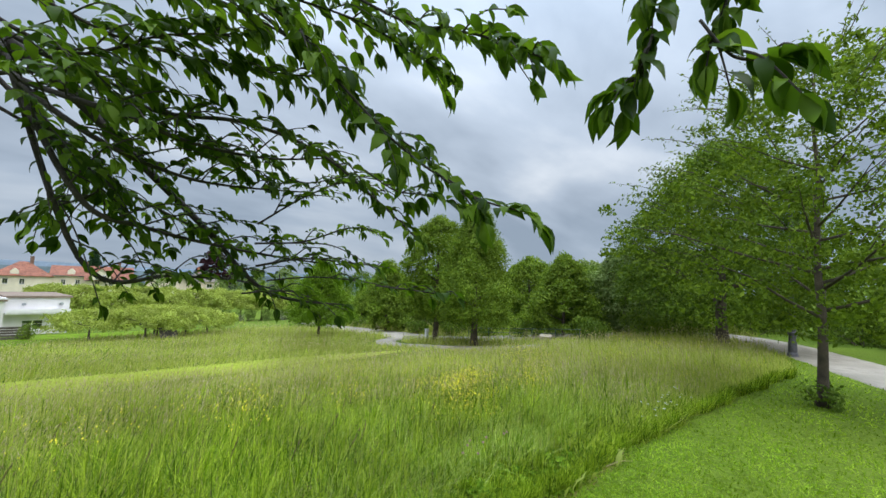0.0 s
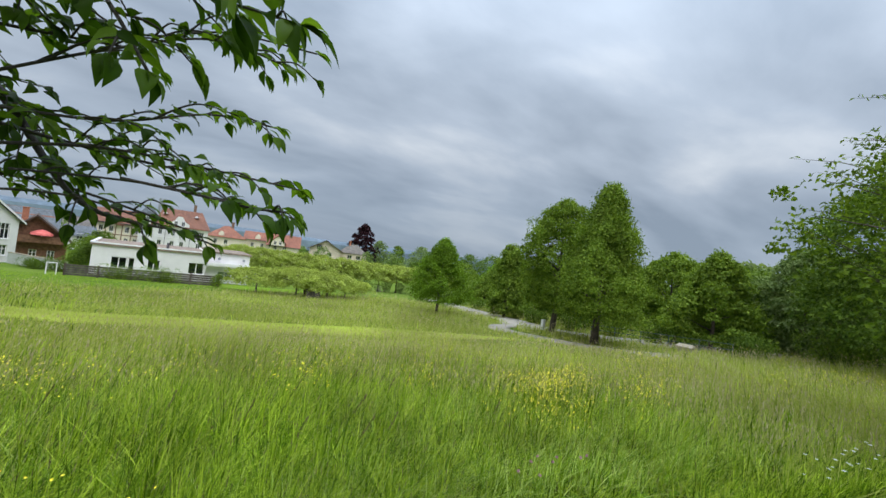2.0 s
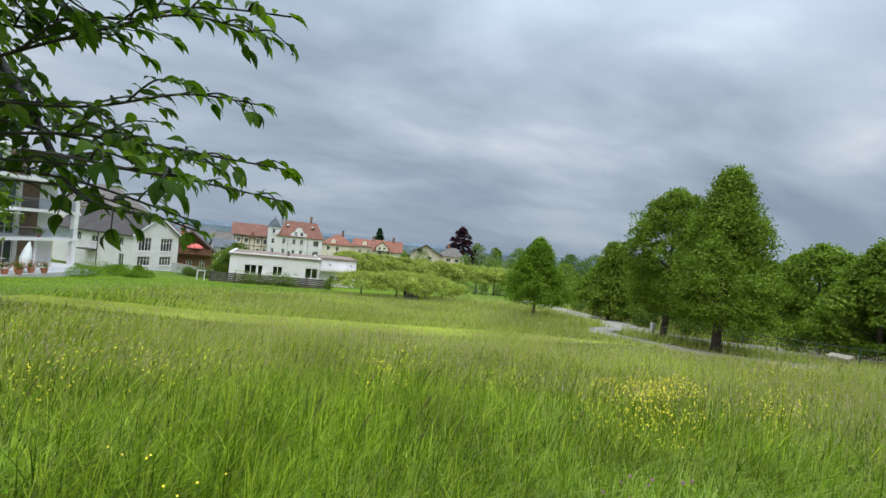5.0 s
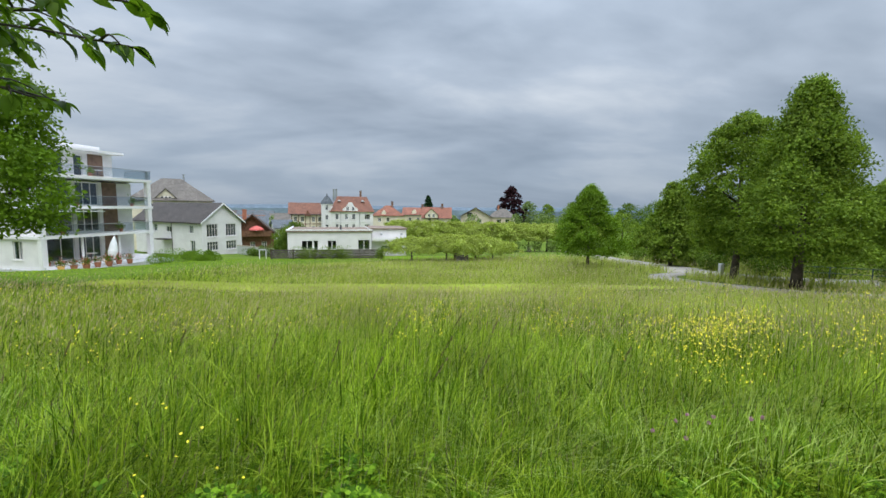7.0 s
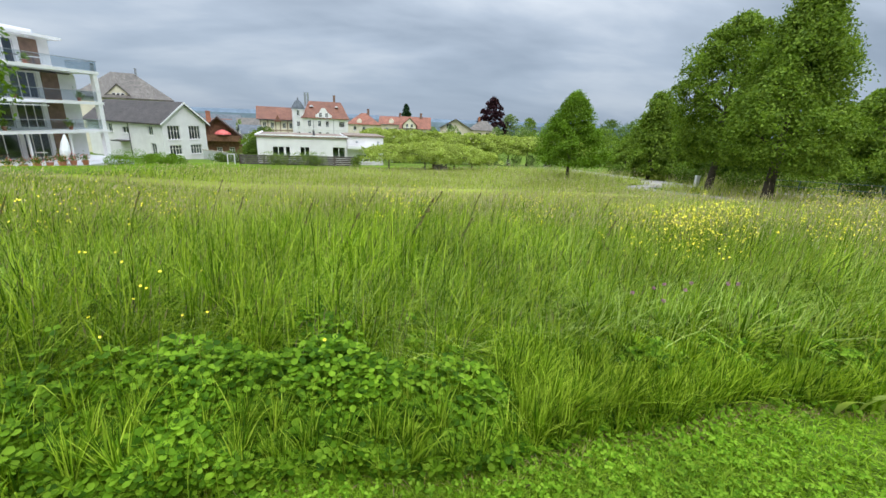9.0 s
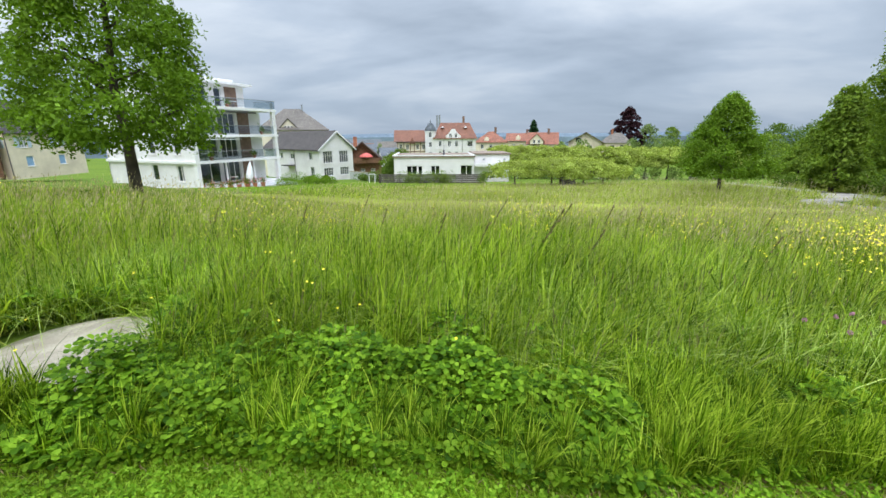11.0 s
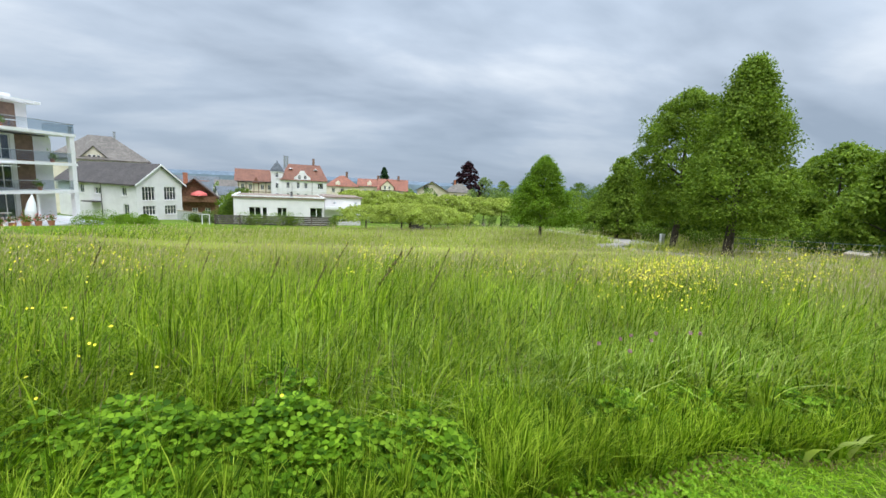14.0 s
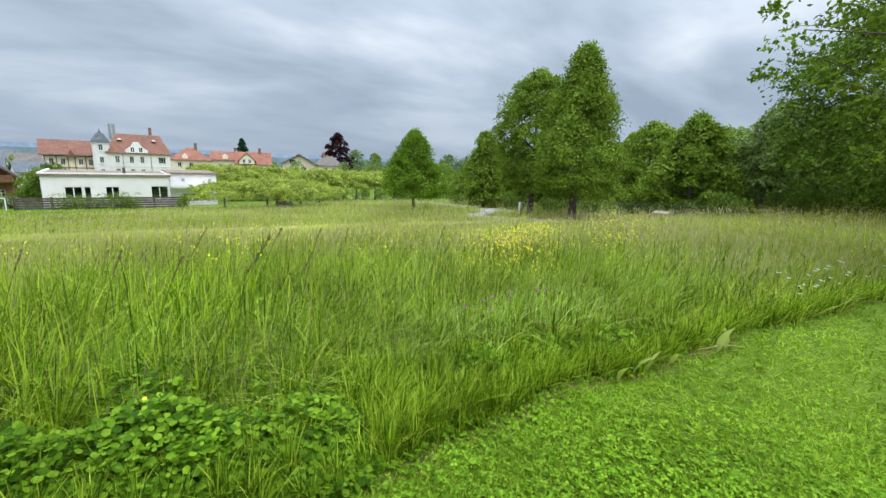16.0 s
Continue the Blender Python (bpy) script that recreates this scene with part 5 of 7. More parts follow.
# ---- the near tree whose boughs hang over the mown strip ----
BOUGHS = {
    "a": ((-0.41, 1.12, 3.04), (-0.21, 1.10, 2.90), (0.01, 1.01, 2.67), (0.20, 0.89, 2.45), (0.39, 0.75, 2.22), (0.62, 0.54, 2.18)),
    "b": ((-0.39, 1.02, 3.02), (-0.09, 0.77, 2.83), (0.16, 0.58, 2.82), (0.33, 0.38, 2.73), (0.46, 0.22, 2.58), (0.55, 0.07, 2.43)),
    "c": ((0.05, 0.63, 3.31), (0.29, 0.35, 3.03), (0.44, 0.08, 2.73), (0.55, -0.13, 2.57), (0.54, -0.32, 2.50)),
    "d": ((0.19, 0.46, 3.41), (0.39, 0.08, 3.14), (0.46, -0.21, 3.01), (0.46, -0.41, 2.88)),
    "e": ((-0.43, 1.42, 3.03), (-0.26, 1.41, 2.85), (-0.15, 1.39, 2.69), (-0.24, 1.46, 2.47)),
    "f": ((-0.43, 1.22, 3.07), (-0.22, 1.20, 2.75), (0.02, 1.16, 2.58), (0.42, 1.12, 2.41)),
    "g": ((-0.13, 0.78, 3.31), (0.26, 0.54, 3.18), (0.48, 0.34, 2.93), (0.67, 0.09, 2.71)),
    "h": ((0.24, 0.57, 2.47), (0.44, 0.60, 2.61), (0.64, 0.60, 2.71), (0.85, 0.59, 2.70)),
    "i": ((0.24, 0.58, 2.40), (0.45, 0.60, 2.43), (0.66, 0.61, 2.51), (0.84, 0.65, 2.53)),
    "j": ((0.25, 0.58, 2.32), (0.45, 0.60, 2.36), (0.67, 0.61, 2.36), (0.92, 0.60, 2.35)),
    "t": ((-0.46, 0.92, 3.16), (-0.19, 0.74, 3.02), (0.11, 0.55, 2.99), (0.35, 0.31, 2.98)),
    "u": ((-0.27, 0.81, 3.34), (0.11, 0.55, 3.29), (0.40, 0.27, 3.20), (0.55, -0.01, 2.99)),
    "v": ((-0.43, 1.12, 2.90), (-0.21, 0.95, 2.94), (0.05, 0.79, 2.83), (0.31, 0.63, 2.63)),
    "w": ((-0.47, 0.72, 2.95), (-0.29, 0.61, 2.87), (-0.11, 0.52, 2.98), (0.06, 0.41, 3.03)),
    "x": ((-0.35, 0.61, 3.12), (-0.12, 0.47, 3.10), (0.07, 0.30, 3.09), (0.18, 0.18, 2.96)),
    "y": ((-0.44, 0.92, 2.77), (-0.26, 0.85, 2.66), (-0.16, 0.84, 2.55), (-0.26, 0.90, 2.47)),
}
TWIGS = {
    "z": ((0.41, 0.21, 2.66), (0.53, 0.18, 2.61), (0.64, 0.14, 2.61), (0.76, 0.07, 2.59)),
    "S": ((0.52, 0.24, 2.27), (0.64, 0.19, 2.26), (0.73, 0.15, 2.25), (0.79, 0.11, 2.25)),
    "K": ((0.41, -0.68, 2.82), (0.41, -0.65, 2.74), (0.39, -0.61, 2.71)),
    "L": ((0.36, -0.77, 2.79), (0.37, -0.82, 2.71), (0.37, -0.88, 2.69)),
    "k": ((0.49, -0.63, 3.19), (0.45, -0.67, 2.96), (0.42, -0.66, 2.77)),
    "l": ((0.47, -0.84, 3.10), (0.42, -0.82, 2.91), (0.40, -0.78, 2.75)),
    "m": ((0.23, 0.63, 2.22), (0.40, 0.62, 2.23), (0.57, 0.65, 2.19), (0.71, 0.65, 2.15)),
    "n": ((0.29, 0.57, 2.27), (0.52, 0.61, 2.29), (0.75, 0.61, 2.28), (0.92, 0.61, 2.26)),
    "o": ((0.17, 0.70, 2.85), (0.43, 0.66, 2.68), (0.67, 0.62, 2.75), (0.90, 0.54, 2.75)),
}
FAR_BOUGHS = {
    "A": ((-0.41, 1.12, 3.04), (-0.38, 0.92, 2.86), (-0.22, 0.64, 2.66), (-0.00, 0.68, 2.61), (0.19, 0.69, 2.61), (0.47, 0.66, 2.64)),
    "B": ((-0.41, 1.12, 3.04), (-0.38, 0.92, 2.86), (-0.22, 0.74, 2.49), (-0.04, 0.78, 2.43), (0.22, 0.79, 2.39), (0.51, 0.75, 2.36), (0.72, 0.69, 2.35)),
    "C": ((-0.41, 1.12, 3.04), (-0.38, 0.92, 2.86), (-0.17, 0.86, 2.29), (0.09, 0.89, 2.27), (0.33, 0.88, 2.26), (0.65, 0.82, 2.18)),
    "D": ((-0.41, 1.12, 3.04), (-0.38, 0.92, 2.86), (-0.18, 0.55, 2.72), (0.02, 0.58, 2.70), (0.28, 0.58, 2.72), (0.55, 0.54, 2.79)),
    "p": ((-2.56, 0.55, 2.74), (-2.38, 0.70, 2.49), (-2.22, 0.83, 2.31), (-2.05, 0.93, 2.15), (-1.84, 1.04, 2.07), (-1.64, 1.23, 2.01), (-1.44, 1.38, 1.95), (-1.27, 1.52, 1.94)),
    "q": ((-2.35, 0.78, 2.48), (-2.06, 1.02, 2.39), (-1.70, 1.31, 2.30), (-1.37, 1.53, 2.30), (-1.15, 1.62, 2.31)),
    "r": ((-2.88, 0.23, 2.62), (-2.80, 0.38, 2.42), (-2.69, 0.48, 2.31), (-2.63, 0.58, 2.24), (-2.54, 0.71, 2.24)),
    "s": ((-2.45, 0.76, 2.87), (-2.23, 0.99, 2.63), (-1.91, 1.26, 2.51), (-1.71, 1.43, 2.44), (-1.52, 1.50, 2.49)),
    "E": ((-2.21, 0.91, 2.44), (-1.94, 1.09, 2.30), (-1.69, 1.29, 2.18), (-1.45, 1.47, 2.15), (-1.24, 1.58, 2.14)),
    "F": ((-2.20, 1.10, 2.89), (-1.99, 1.25, 2.65), (-1.82, 1.38, 2.55), (-1.69, 1.47, 2.43), (-1.45, 1.62, 2.24)),
    "G": ((-2.92, 0.37, 2.76), (-2.69, 0.57, 2.67), (-2.43, 0.82, 2.57), (-2.12, 1.07, 2.50)),
}


def curve_pts(pts, n):
    p = np.array(pts, float)
    t = np.linspace(0, len(p) - 1, n)
    i = np.clip(t.astype(int), 0, len(p) - 2)
    u = (t - i)[:, None]
    a, b, c, d = p[np.maximum(i - 1, 0)], p[i], p[i + 1], p[np.minimum(i + 2, len(p) - 1)]
    return 0.5 * (2 * b + (c - a) * u + (2 * a - 5 * b + 4 * c - d) * u**2 + (3 * b - a - 3 * c + d) * u**3)


def big_leaves(base, way, face, length, width):
    """Pointed oval leaves with a folded midrib: three columns and six rows of points each."""
    n = len(base)
    way, side = unit(way), unit(np.cross(way, face))
    up_v = np.cross(side, way)
    rows = np.array([0.0, 0.18, 0.4, 0.62, 0.82, 1.0])
    wide = np.array([0.03, 0.72, 1.0, 0.82, 0.4, 0.015])
    bend = np.array([0.0, 0.03, 0.05, 0.02, -0.07, -0.2])
    v = np.empty((n, 6, 3, 3))
    for i in range(6):
        mid = base + way * (length * rows[i])[:, None] + up_v * (length * bend[i])[:, None]
        for j, s in enumerate((-1, 0, 1)):
            v[:, i, j] = mid + side * (s * width * 0.5 * wide[i])[:, None] + up_v * ((0.16 * width * wide[i]) * abs(s))[:, None]
    k = np.arange(n)[:, None] * 18
    f = np.concatenate([k + np.array([i * 3 + j, i * 3 + j + 1, i * 3 + j + 4, i * 3 + j + 3]) for i in range(5) for j in range(2)], 0)
    return v.reshape(-1, 3), f


def near_tree():
    r = np.random.default_rng(3)
    root = thing("cherry_tree", "old tree with long low boughs and pointed oval leaves", "tree", pose(0, 0, 0))
    gz0 = float(land(-9.25, 0.5))
    s = Shape()
    s.tube([(-9.25, 0.5, gz0 - 0.1), (-9.25, 0.5, gz0 + 0.2), (-9.2, 0.45, 1.3), (-9.1, 0.3, 2.4), (-9.0, -0.1, 4.0), (-9.2, -0.4, 6.0)], [0.3, 0.19, 0.16, 0.15, 0.1, 0.03], 12)
    part("trunk", s, M_BARK_DARK, root, smooth=True)
    mains = ([(-9.12, 0.35, 2.1), (-6.0, 0.75, 3.3), (-3.2, 1.05, 3.95), (-1.3, 1.15, 3.55), (-0.41, 1.12, 3.04)], [(-9.09, 0.28, 2.5), (-6.0, 0.3, 4.0), (-3.0, 0.6, 4.4), (-1.1, 0.85, 3.85), (-0.13, 0.78, 3.31)],
             [(-9.13, 0.36, 2.0), (-6.4, 0.4, 3.0), (-4.2, 0.3, 3.35), (-2.56, 0.55, 2.74)], [(-1.1, 0.85, 3.85), (-0.3, 0.2, 3.95), (0.3, -0.4, 3.6), (0.47, -0.63, 3.13)])
    for q, w in zip(mains, ((0.075, 0.021), (0.065, 0.014), (0.06, 0.013), (0.015, 0.004))):
        c = curve_pts(q, 22)
        part("bough", Shape().tube(c, list(np.linspace(w[0], w[1], 22)), 9), M_BARK_DARK, root, smooth=True)
    bases, ways, faces, lens = [], [], [], []

    def leaf_run(c, gap, size):
        d = np.gradient(c, axis=0)
        step = np.linalg.norm(d, axis=1).mean()
        every = max(1, int(round(gap / step)))
        flip = 1
        for i in range(2, len(c), every):
            t = d[i] / np.linalg.norm(d[i])
            lat = np.cross(t, (0, 0, 1.0))
            lat /= np.linalg.norm(lat) + 1e-6
            w = t * 0.75 + lat * flip * r.uniform(0.5, 1.1) + np.array([0, 0, -r.uniform(-0.05, 0.4)]) + r.normal(0, 0.18, 3)
            bases.append(c[i] + r.normal(0, 0.004, 3))
            ways.append(w)
            faces.append(np.array([0, 0, 1.0]) + r.normal(0, 0.45, 3))
            lens.append(size * r.uniform(0.55, 1.2))
            flip = -flip
        t = d[-1] / np.linalg.norm(d[-1])
        for k in (-0.5, 0.0, 0.5):
            bases.append(c[-1])
            ways.append(t + np.array([-t[1], t[0], 0]) * k + np.array([0, 0, -0.35]) + r.normal(0, 0.1, 3))
            faces.append(np.array([0, 0, 1.0]) + r.normal(0, 0.35, 3))
            lens.append(size * r.uniform(0.8, 1.15))

    for group_b, w0, count, size, gap in ((BOUGHS, 0.006, 7, 0.06, 0.030), (TWIGS, 0.003, 4, 0.058, 0.030), (FAR_BOUGHS, 0.012, 13, 0.056, 0.030)):
        for nm, pts in group_b.items():
            c = curve_pts(pts, 40)
            size_b = size * (0.85 if nm in "hijmno" else 1.45 if nm == "c" else 1.2 if nm in "dgtuwx" else 1.3 if nm in "klKL" else 1.45 if nm == "z" else 0.95)
            count_b = count + (11 if nm in "pqsEFG" else -2 if nm == "r" else 13 if nm in "dtuwx" else 9 if nm in "gyevf" else 7 if nm in "ABCDahb" else 3 if nm in "kl" else 2 if nm == "c" else 0)
            w1 = {"a": 0.026, "b": 0.010, "e": 0.011, "f": 0.017, "v": 0.008, "p": 0.016, "r": 0.008, "h": 0.004, "i": 0.004, "j": 0.0045}.get(nm, w0)
            part("branch", Shape().tube(c, list(np.linspace(w1, 0.0025, 40)), 7), M_BARK_DARK, root, smooth=True)
            leaf_run(c[14:], gap * 1.2, size_b)
            for k in range(count_b):
                i = int(4 + 33 * (k + r.uniform(0, 0.7)) / count_b)
                d = c[min(i + 1, 39)] - c[i - 1]
                d /= np.linalg.norm(d)
                lat = np.cross(d, (0, 0, 1.0)) * (1 if k % 2 else -1)
                far_b = group_b is FAR_BOUGHS
                w = d * (0.8 if not far_b else 0.6) + lat * r.uniform(0.4, 0.95) + np.array([0, 0, r.uniform(-0.25, 0.3) if not far_b else r.uniform(0.0, 0.75)])
                w /= np.linalg.norm(w)
                ln = r.uniform(0.14, 0.36) * (1 if not far_b else 1.4) * (1 if group_b is not TWIGS else 0.5) * (1.15 - 0.85 * i / 39)
                e = np.array([c[i], c[i] + w * ln * 0.5 + np.array([0, 0, 0.01]), c[i] + w * ln + np.array([0, 0, -0.18 * ln])])
                q = curve_pts(e, 14)
                part("twig", Shape().tube(q, list(np.linspace(0.0032, 0.0014, 14)), 5), M_BARK_DARK, root)
                leaf_run(q, gap, size_b)
    # the same small leaves along the high boughs towards the trunk
    for q in mains[:3]:
        c = curve_pts(q, 60)
        for k in range(26):
            i = int(r.uniform(12, 50))
            w = unit(r.normal(0, 1, 3) * (1, 1, 0.5) + np.array([0, 0, 0.25]))
            e = curve_pts(np.array([c[i], c[i] + w * 0.3, c[i] + w * 0.6 + np.array([0, 0, -0.1])]), 14)
            leaf_run(e, 0.045, 0.08)
    ln = np.array(lens)
    v, f = big_leaves(np.array(bases), np.array(ways), np.array(faces), ln, ln * r.uniform(0.38, 0.52, len(ln)))
    part("crown", bulk_mesh("crown", v, f, M_LEAF_NEAR, True), None, root)
    # unseen mass of leaves overhead, added to shade the left of the lawn
    hi = unit(r.normal(0, 1, (42000, 3))) * r.uniform(0.3, 1, (42000, 1)) ** 0.4 * (5.0, 2.7, 2.4) + (-7.6, -3.4, 6.0)
    v, f = leaf_cards(hi, unit(hi - (-7.6, -3.4, 5.0)), 0.09, r)
    part("shading_crown", bulk_mesh("shading_crown", v, f, M_LEAF_NEAR), None, root)


near_tree()


# ---- fixtures ----
def street_lamp(x, y, group=""):
    root = thing("street_lamp", "dark painted iron street lamp with a ringed pedestal", "street lamp", pose(x, y, float(land(x, y)) - 0.02), group)
    part("pedestal", Shape().lathe([(0.21, 0.0), (0.21, 0.06), (0.185, 0.08), (0.18, 0.14), (0.15, 0.2), (0.145, 0.5), (0.125, 0.62), (0.12, 0.86), (0.15, 0.9), (0.155, 0.96), (0.12, 1.0), (0.115, 1.06), (0.14, 1.09), (0.14, 1.13), (0.105, 1.17)], 20), M_IRON, root, smooth=False)
    part("pole", Shape().lathe([(0.10, 1.15), (0.092, 2.0), (0.078, 4.0), (0.06, 6.5), (0.05, 8.0)], 16), M_IRON, root, smooth=True)
    for z in (2.9, 4.3):
        part("ring", Shape().lathe([(0.08, z), (0.105, z + 0.015), (0.105, z + 0.05), (0.08, z + 0.065)], 16), M_IRON, root)


street_lamp(-14.66, 3.87, "street lamps")
street_lamp(21.2, -1.1, "street lamps")

lid = thing("concrete_cover", "weathered round concrete shaft cover sunk in grass", "cover", pose(-1.31, 2.03, -0.012, 2, -1.5, 0))
part("cover", Shape().lathe([(0.62, -0.06), (0.62, 0.035), (0.605, 0.052), (0.52, 0.062), (0.05, 0.07), (0.0, 0.07)], 48), M_CONCRETE, lid)
part("rim", Shape().lathe([(0.635, -0.08), (0.70, -0.08), (0.70, 0.02), (0.685, 0.03), (0.635, 0.03)], 48), M_CONCRETE, lid)
part("lifting_eye", Shape().tube([(0.3, 0.0, 0.06), (0.3, 0.03, 0.085), (0.3, 0.07, 0.085), (0.3, 0.1, 0.06)], [0.008] * 4, 8), M_IRON, lid)

# board fence in front of the bungalow
fm, fw = frame_of((-6.7, 44.4), (4.3, 41.6), 0.0)
fence = thing("board_fence", "weathered grey horizontal board fence with ivy", "fence", fm)
zf = [float(land(-6.7, 44.4)), float(land(4.3, 41.6))]
for k in range(6):
    u = fw * k / 5
    z = zf[0] + (zf[1] - zf[0]) * k / 5
    part("post", Shape().box(u - 0.06, 0.02, z - 0.3, u + 0.06, 0.14, z + 1.02), M_WOOD_DARK, fence)
for j in range(5):
    for k in range(5):
        u0, u1 = fw * k / 5 + 0.01, fw * (k + 1) / 5 - 0.01
        za, zb = zf[0] + (zf[1] - zf[0]) * k / 5, zf[0] + (zf[1] - zf[0]) * (k + 1) / 5
        h = 0.06 + 0.185 * j
        v = [(u0, -0.02, za + h), (u1, -0.02, zb + h), (u1, 0.015, zb + h), (u0, 0.015, za + h), (u0, -0.02, za + h + 0.155), (u1, -0.02, zb + h + 0.155), (u1, 0.015, zb + h + 0.155), (u0, 0.015, za + h + 0.155)]
        part("board", Shape().add(v, [(3, 2, 1, 0), (4, 5, 6, 7), (0, 1, 5, 4), (1, 2, 6, 5), (2, 3, 7, 6), (3, 0, 4, 7)]), M_WOOD_GREY, fence)
for k, (t, s0) in enumerate(((0.3, 0.8), (0.42, 0.9), (0.55, 0.8), (0.66, 0.6), (1.0, 0.5))):
    px = Vector((-6.7 + 11.0 * t, 44.4 - 2.8 * t - 0.4, 0))
    shrub("ivy_bush", "dark ivy bush hanging over the board fence", px.x, px.y, (s0 * 1.4, 0.4, 1.25), M_LEAF_MID, 300 + k, 1200, 0.09, "fence bushes")
gate = thing("white_gate", "small white gate frame beside the fence", "gate", pose(-7.6, 45.0, float(land(-7.6, 45.0))))
part("gate_frame", Shape().box(-0.35, 0, 0, -0.28, 0.07, 1.0).box(0.28, 0, 0, 0.35, 0.07, 1.0).box(-0.35, 0, 0.93, 0.35, 0.07, 1.0), M_TRIM, gate)
wl_m, wl_w = frame_of((-14.5, 63.0), (-8.8, 57.5), float(land(-9, 58)) - 0.2)
gwall = thing("garden_wall", "low pale concrete garden wall", "wall", wl_m)
part("wall", Shape().box(0, 0, 0, wl_w, 0.25, 1.15), M_GREYWALL, gwall)
part("coping", Shape().box(-0.03, -0.04, 1.15, wl_w + 0.03, 0.29, 1.22), M_CONCRETE, gwall)

# wooden ramp slab under the orchard trees
rp = thing("wooden_ramp", "grey wooden ramp leaning between orchard trees", "ramp", pose(10.0, 31.2, float(land(10, 31.2)), 0, 0, -18))
part("deck", Shape().add([(-0.5, -0.6, 0.02), (0.5, -0.6, 0.02), (0.2, 1.2, 0.85), (-0.8, 1.2, 0.85), (-0.5, -0.6, 0.1), (0.5, -0.6, 0.1), (0.2, 1.2, 0.93), (-0.8, 1.2, 0.93)], [(3, 2, 1, 0), (4, 5, 6, 7), (0, 1, 5, 4), (1, 2, 6, 5), (2, 3, 7, 6), (3, 0, 4, 7)]), M_WOOD_GREY, rp)
for sx in (-0.75, 0.15):
    part("post", Shape().box(sx - 0.05, 1.05, 0, sx + 0.05, 1.15, 0.88), M_WOOD_DARK, rp)
lt = new("garden_lawn", bulk_mesh("garden_lawn", [(3.5, 40, float(land(3.5, 40)) + 0.03), (17, 36.5, float(land(17, 36.5)) + 0.03), (18, 45, float(land(18, 45)) + 0.03), (4.5, 49, float(land(4.5, 49)) + 0.03)], [(0, 1, 2, 3)], M_LAWN))
tagged(lt, "short bright green garden lawn behind the orchard trees", "lawn", kind="structure")

# railing by the path under the trees
rl_m, rl_w = frame_of((19.3, 13.2), (20.6, 7.2), 0.0)
rail = thing("railing", "green metal railing beside the gravel path", "railing", rl_m)
for k in range(6):
    u = rl_w * k / 5
    px = rl_m @ Vector((u, 0, 0))
    z = float(land(px.x, px.y))
    part("post", Shape().tube([(u, 0, z - 0.1), (u, 0, z + 0.6)], [0.02, 0.02], 8), M_GREENRAIL, rail)
za, zb = (float(land(*(rl_m @ Vector((u, 0, 0)))[:2])) for u in (0, rl_w))
for h in (0.58, 0.35):
    part("rail", Shape().tube([(0, 0, za + h), (rl_w, 0, zb + h)], [0.012, 0.012], 8), M_GREENRAIL, rail)
sl = thing("stone_slab", "pale flat stone table beside the railing", "table", pose(19.6, 8.6, float(land(19.6, 8.6)), 0, 0, 20))
part("tabletop", Shape().box(-0.6, -0.3, 0.24, 0.6, 0.3, 0.3), M_CONCRETE, sl)
for sx in (-0.42, 0.42):
    part("leg", Shape().box(sx - 0.09, -0.3, -0.05, sx + 0.09, 0.24, 0.24), M_CONCRETE, sl)
bin_m = pose(16.5, 13.95, float(land(16.5, 13.95)))
bn = thing("marker_post", "short white marker post beside a tree", "post", bin_m)
part("post", Shape().box(-0.08, -0.06, -0.05, 0.08, 0.06, 0.62), M_TRIM, bn)
part("cap", Shape().box(-0.095, -0.075, 0.62, 0.095, 0.075, 0.66), M_TRIM, bn)

# arched glass shelter by the street
sh_m, sh_w = frame_of((-31.5, 1.0), (-29.3, 7.6), float(land(-30, 4)) + 0.02)
st = thing("glass_shelter", "arched steel and glass bicycle shelter", "shelter", sh_m)
for k in range(4):
    u = sh_w * k / 3
    c = [(u, 1.9 * math.sin(a) - 0.4, 2.55 * math.cos(a) ** 0.75 if math.cos(a) > 0 else 0) for a in np.linspace(math.pi / 2, 0, 12)]
    part("arch", Shape().tube([(p[0], -p[1] + 1.5, p[2]) for p in c], [0.045] * 12, 8), M_STEEL, st)
    part("post", Shape().tube([(u, 1.9, 0), (u, 1.9, 2.55)], [0.045, 0.045], 8), M_STEEL, st)
part("beam", Shape().box(0, 1.85, 2.5, sh_w, 1.95, 2.6).box(0, -0.03, 0.25, sh_w, 0.03, 0.32), M_STEEL, st)
for k in range(3):
    a0 = np.linspace(math.pi / 2, 0, 12)
    u0, u1 = sh_w * k / 3 + 0.08, sh_w * (k + 1) / 3 - 0.08
    v, f = [], []
    for i, a in enumerate(a0):
        y, z = 1.9 - 1.9 * math.sin(a), 2.6 * math.cos(a) ** 0.75 if a < 1.57 else 0.3
        v += [(u0, y, max(z, 0.3)), (u1, y, max(z, 0.3))]
        if i:
            f.append((2 * i - 2, 2 * i - 1, 2 * i + 1, 2 * i))
    part("pane", Shape().add(v, f), M_CLEAR, st)


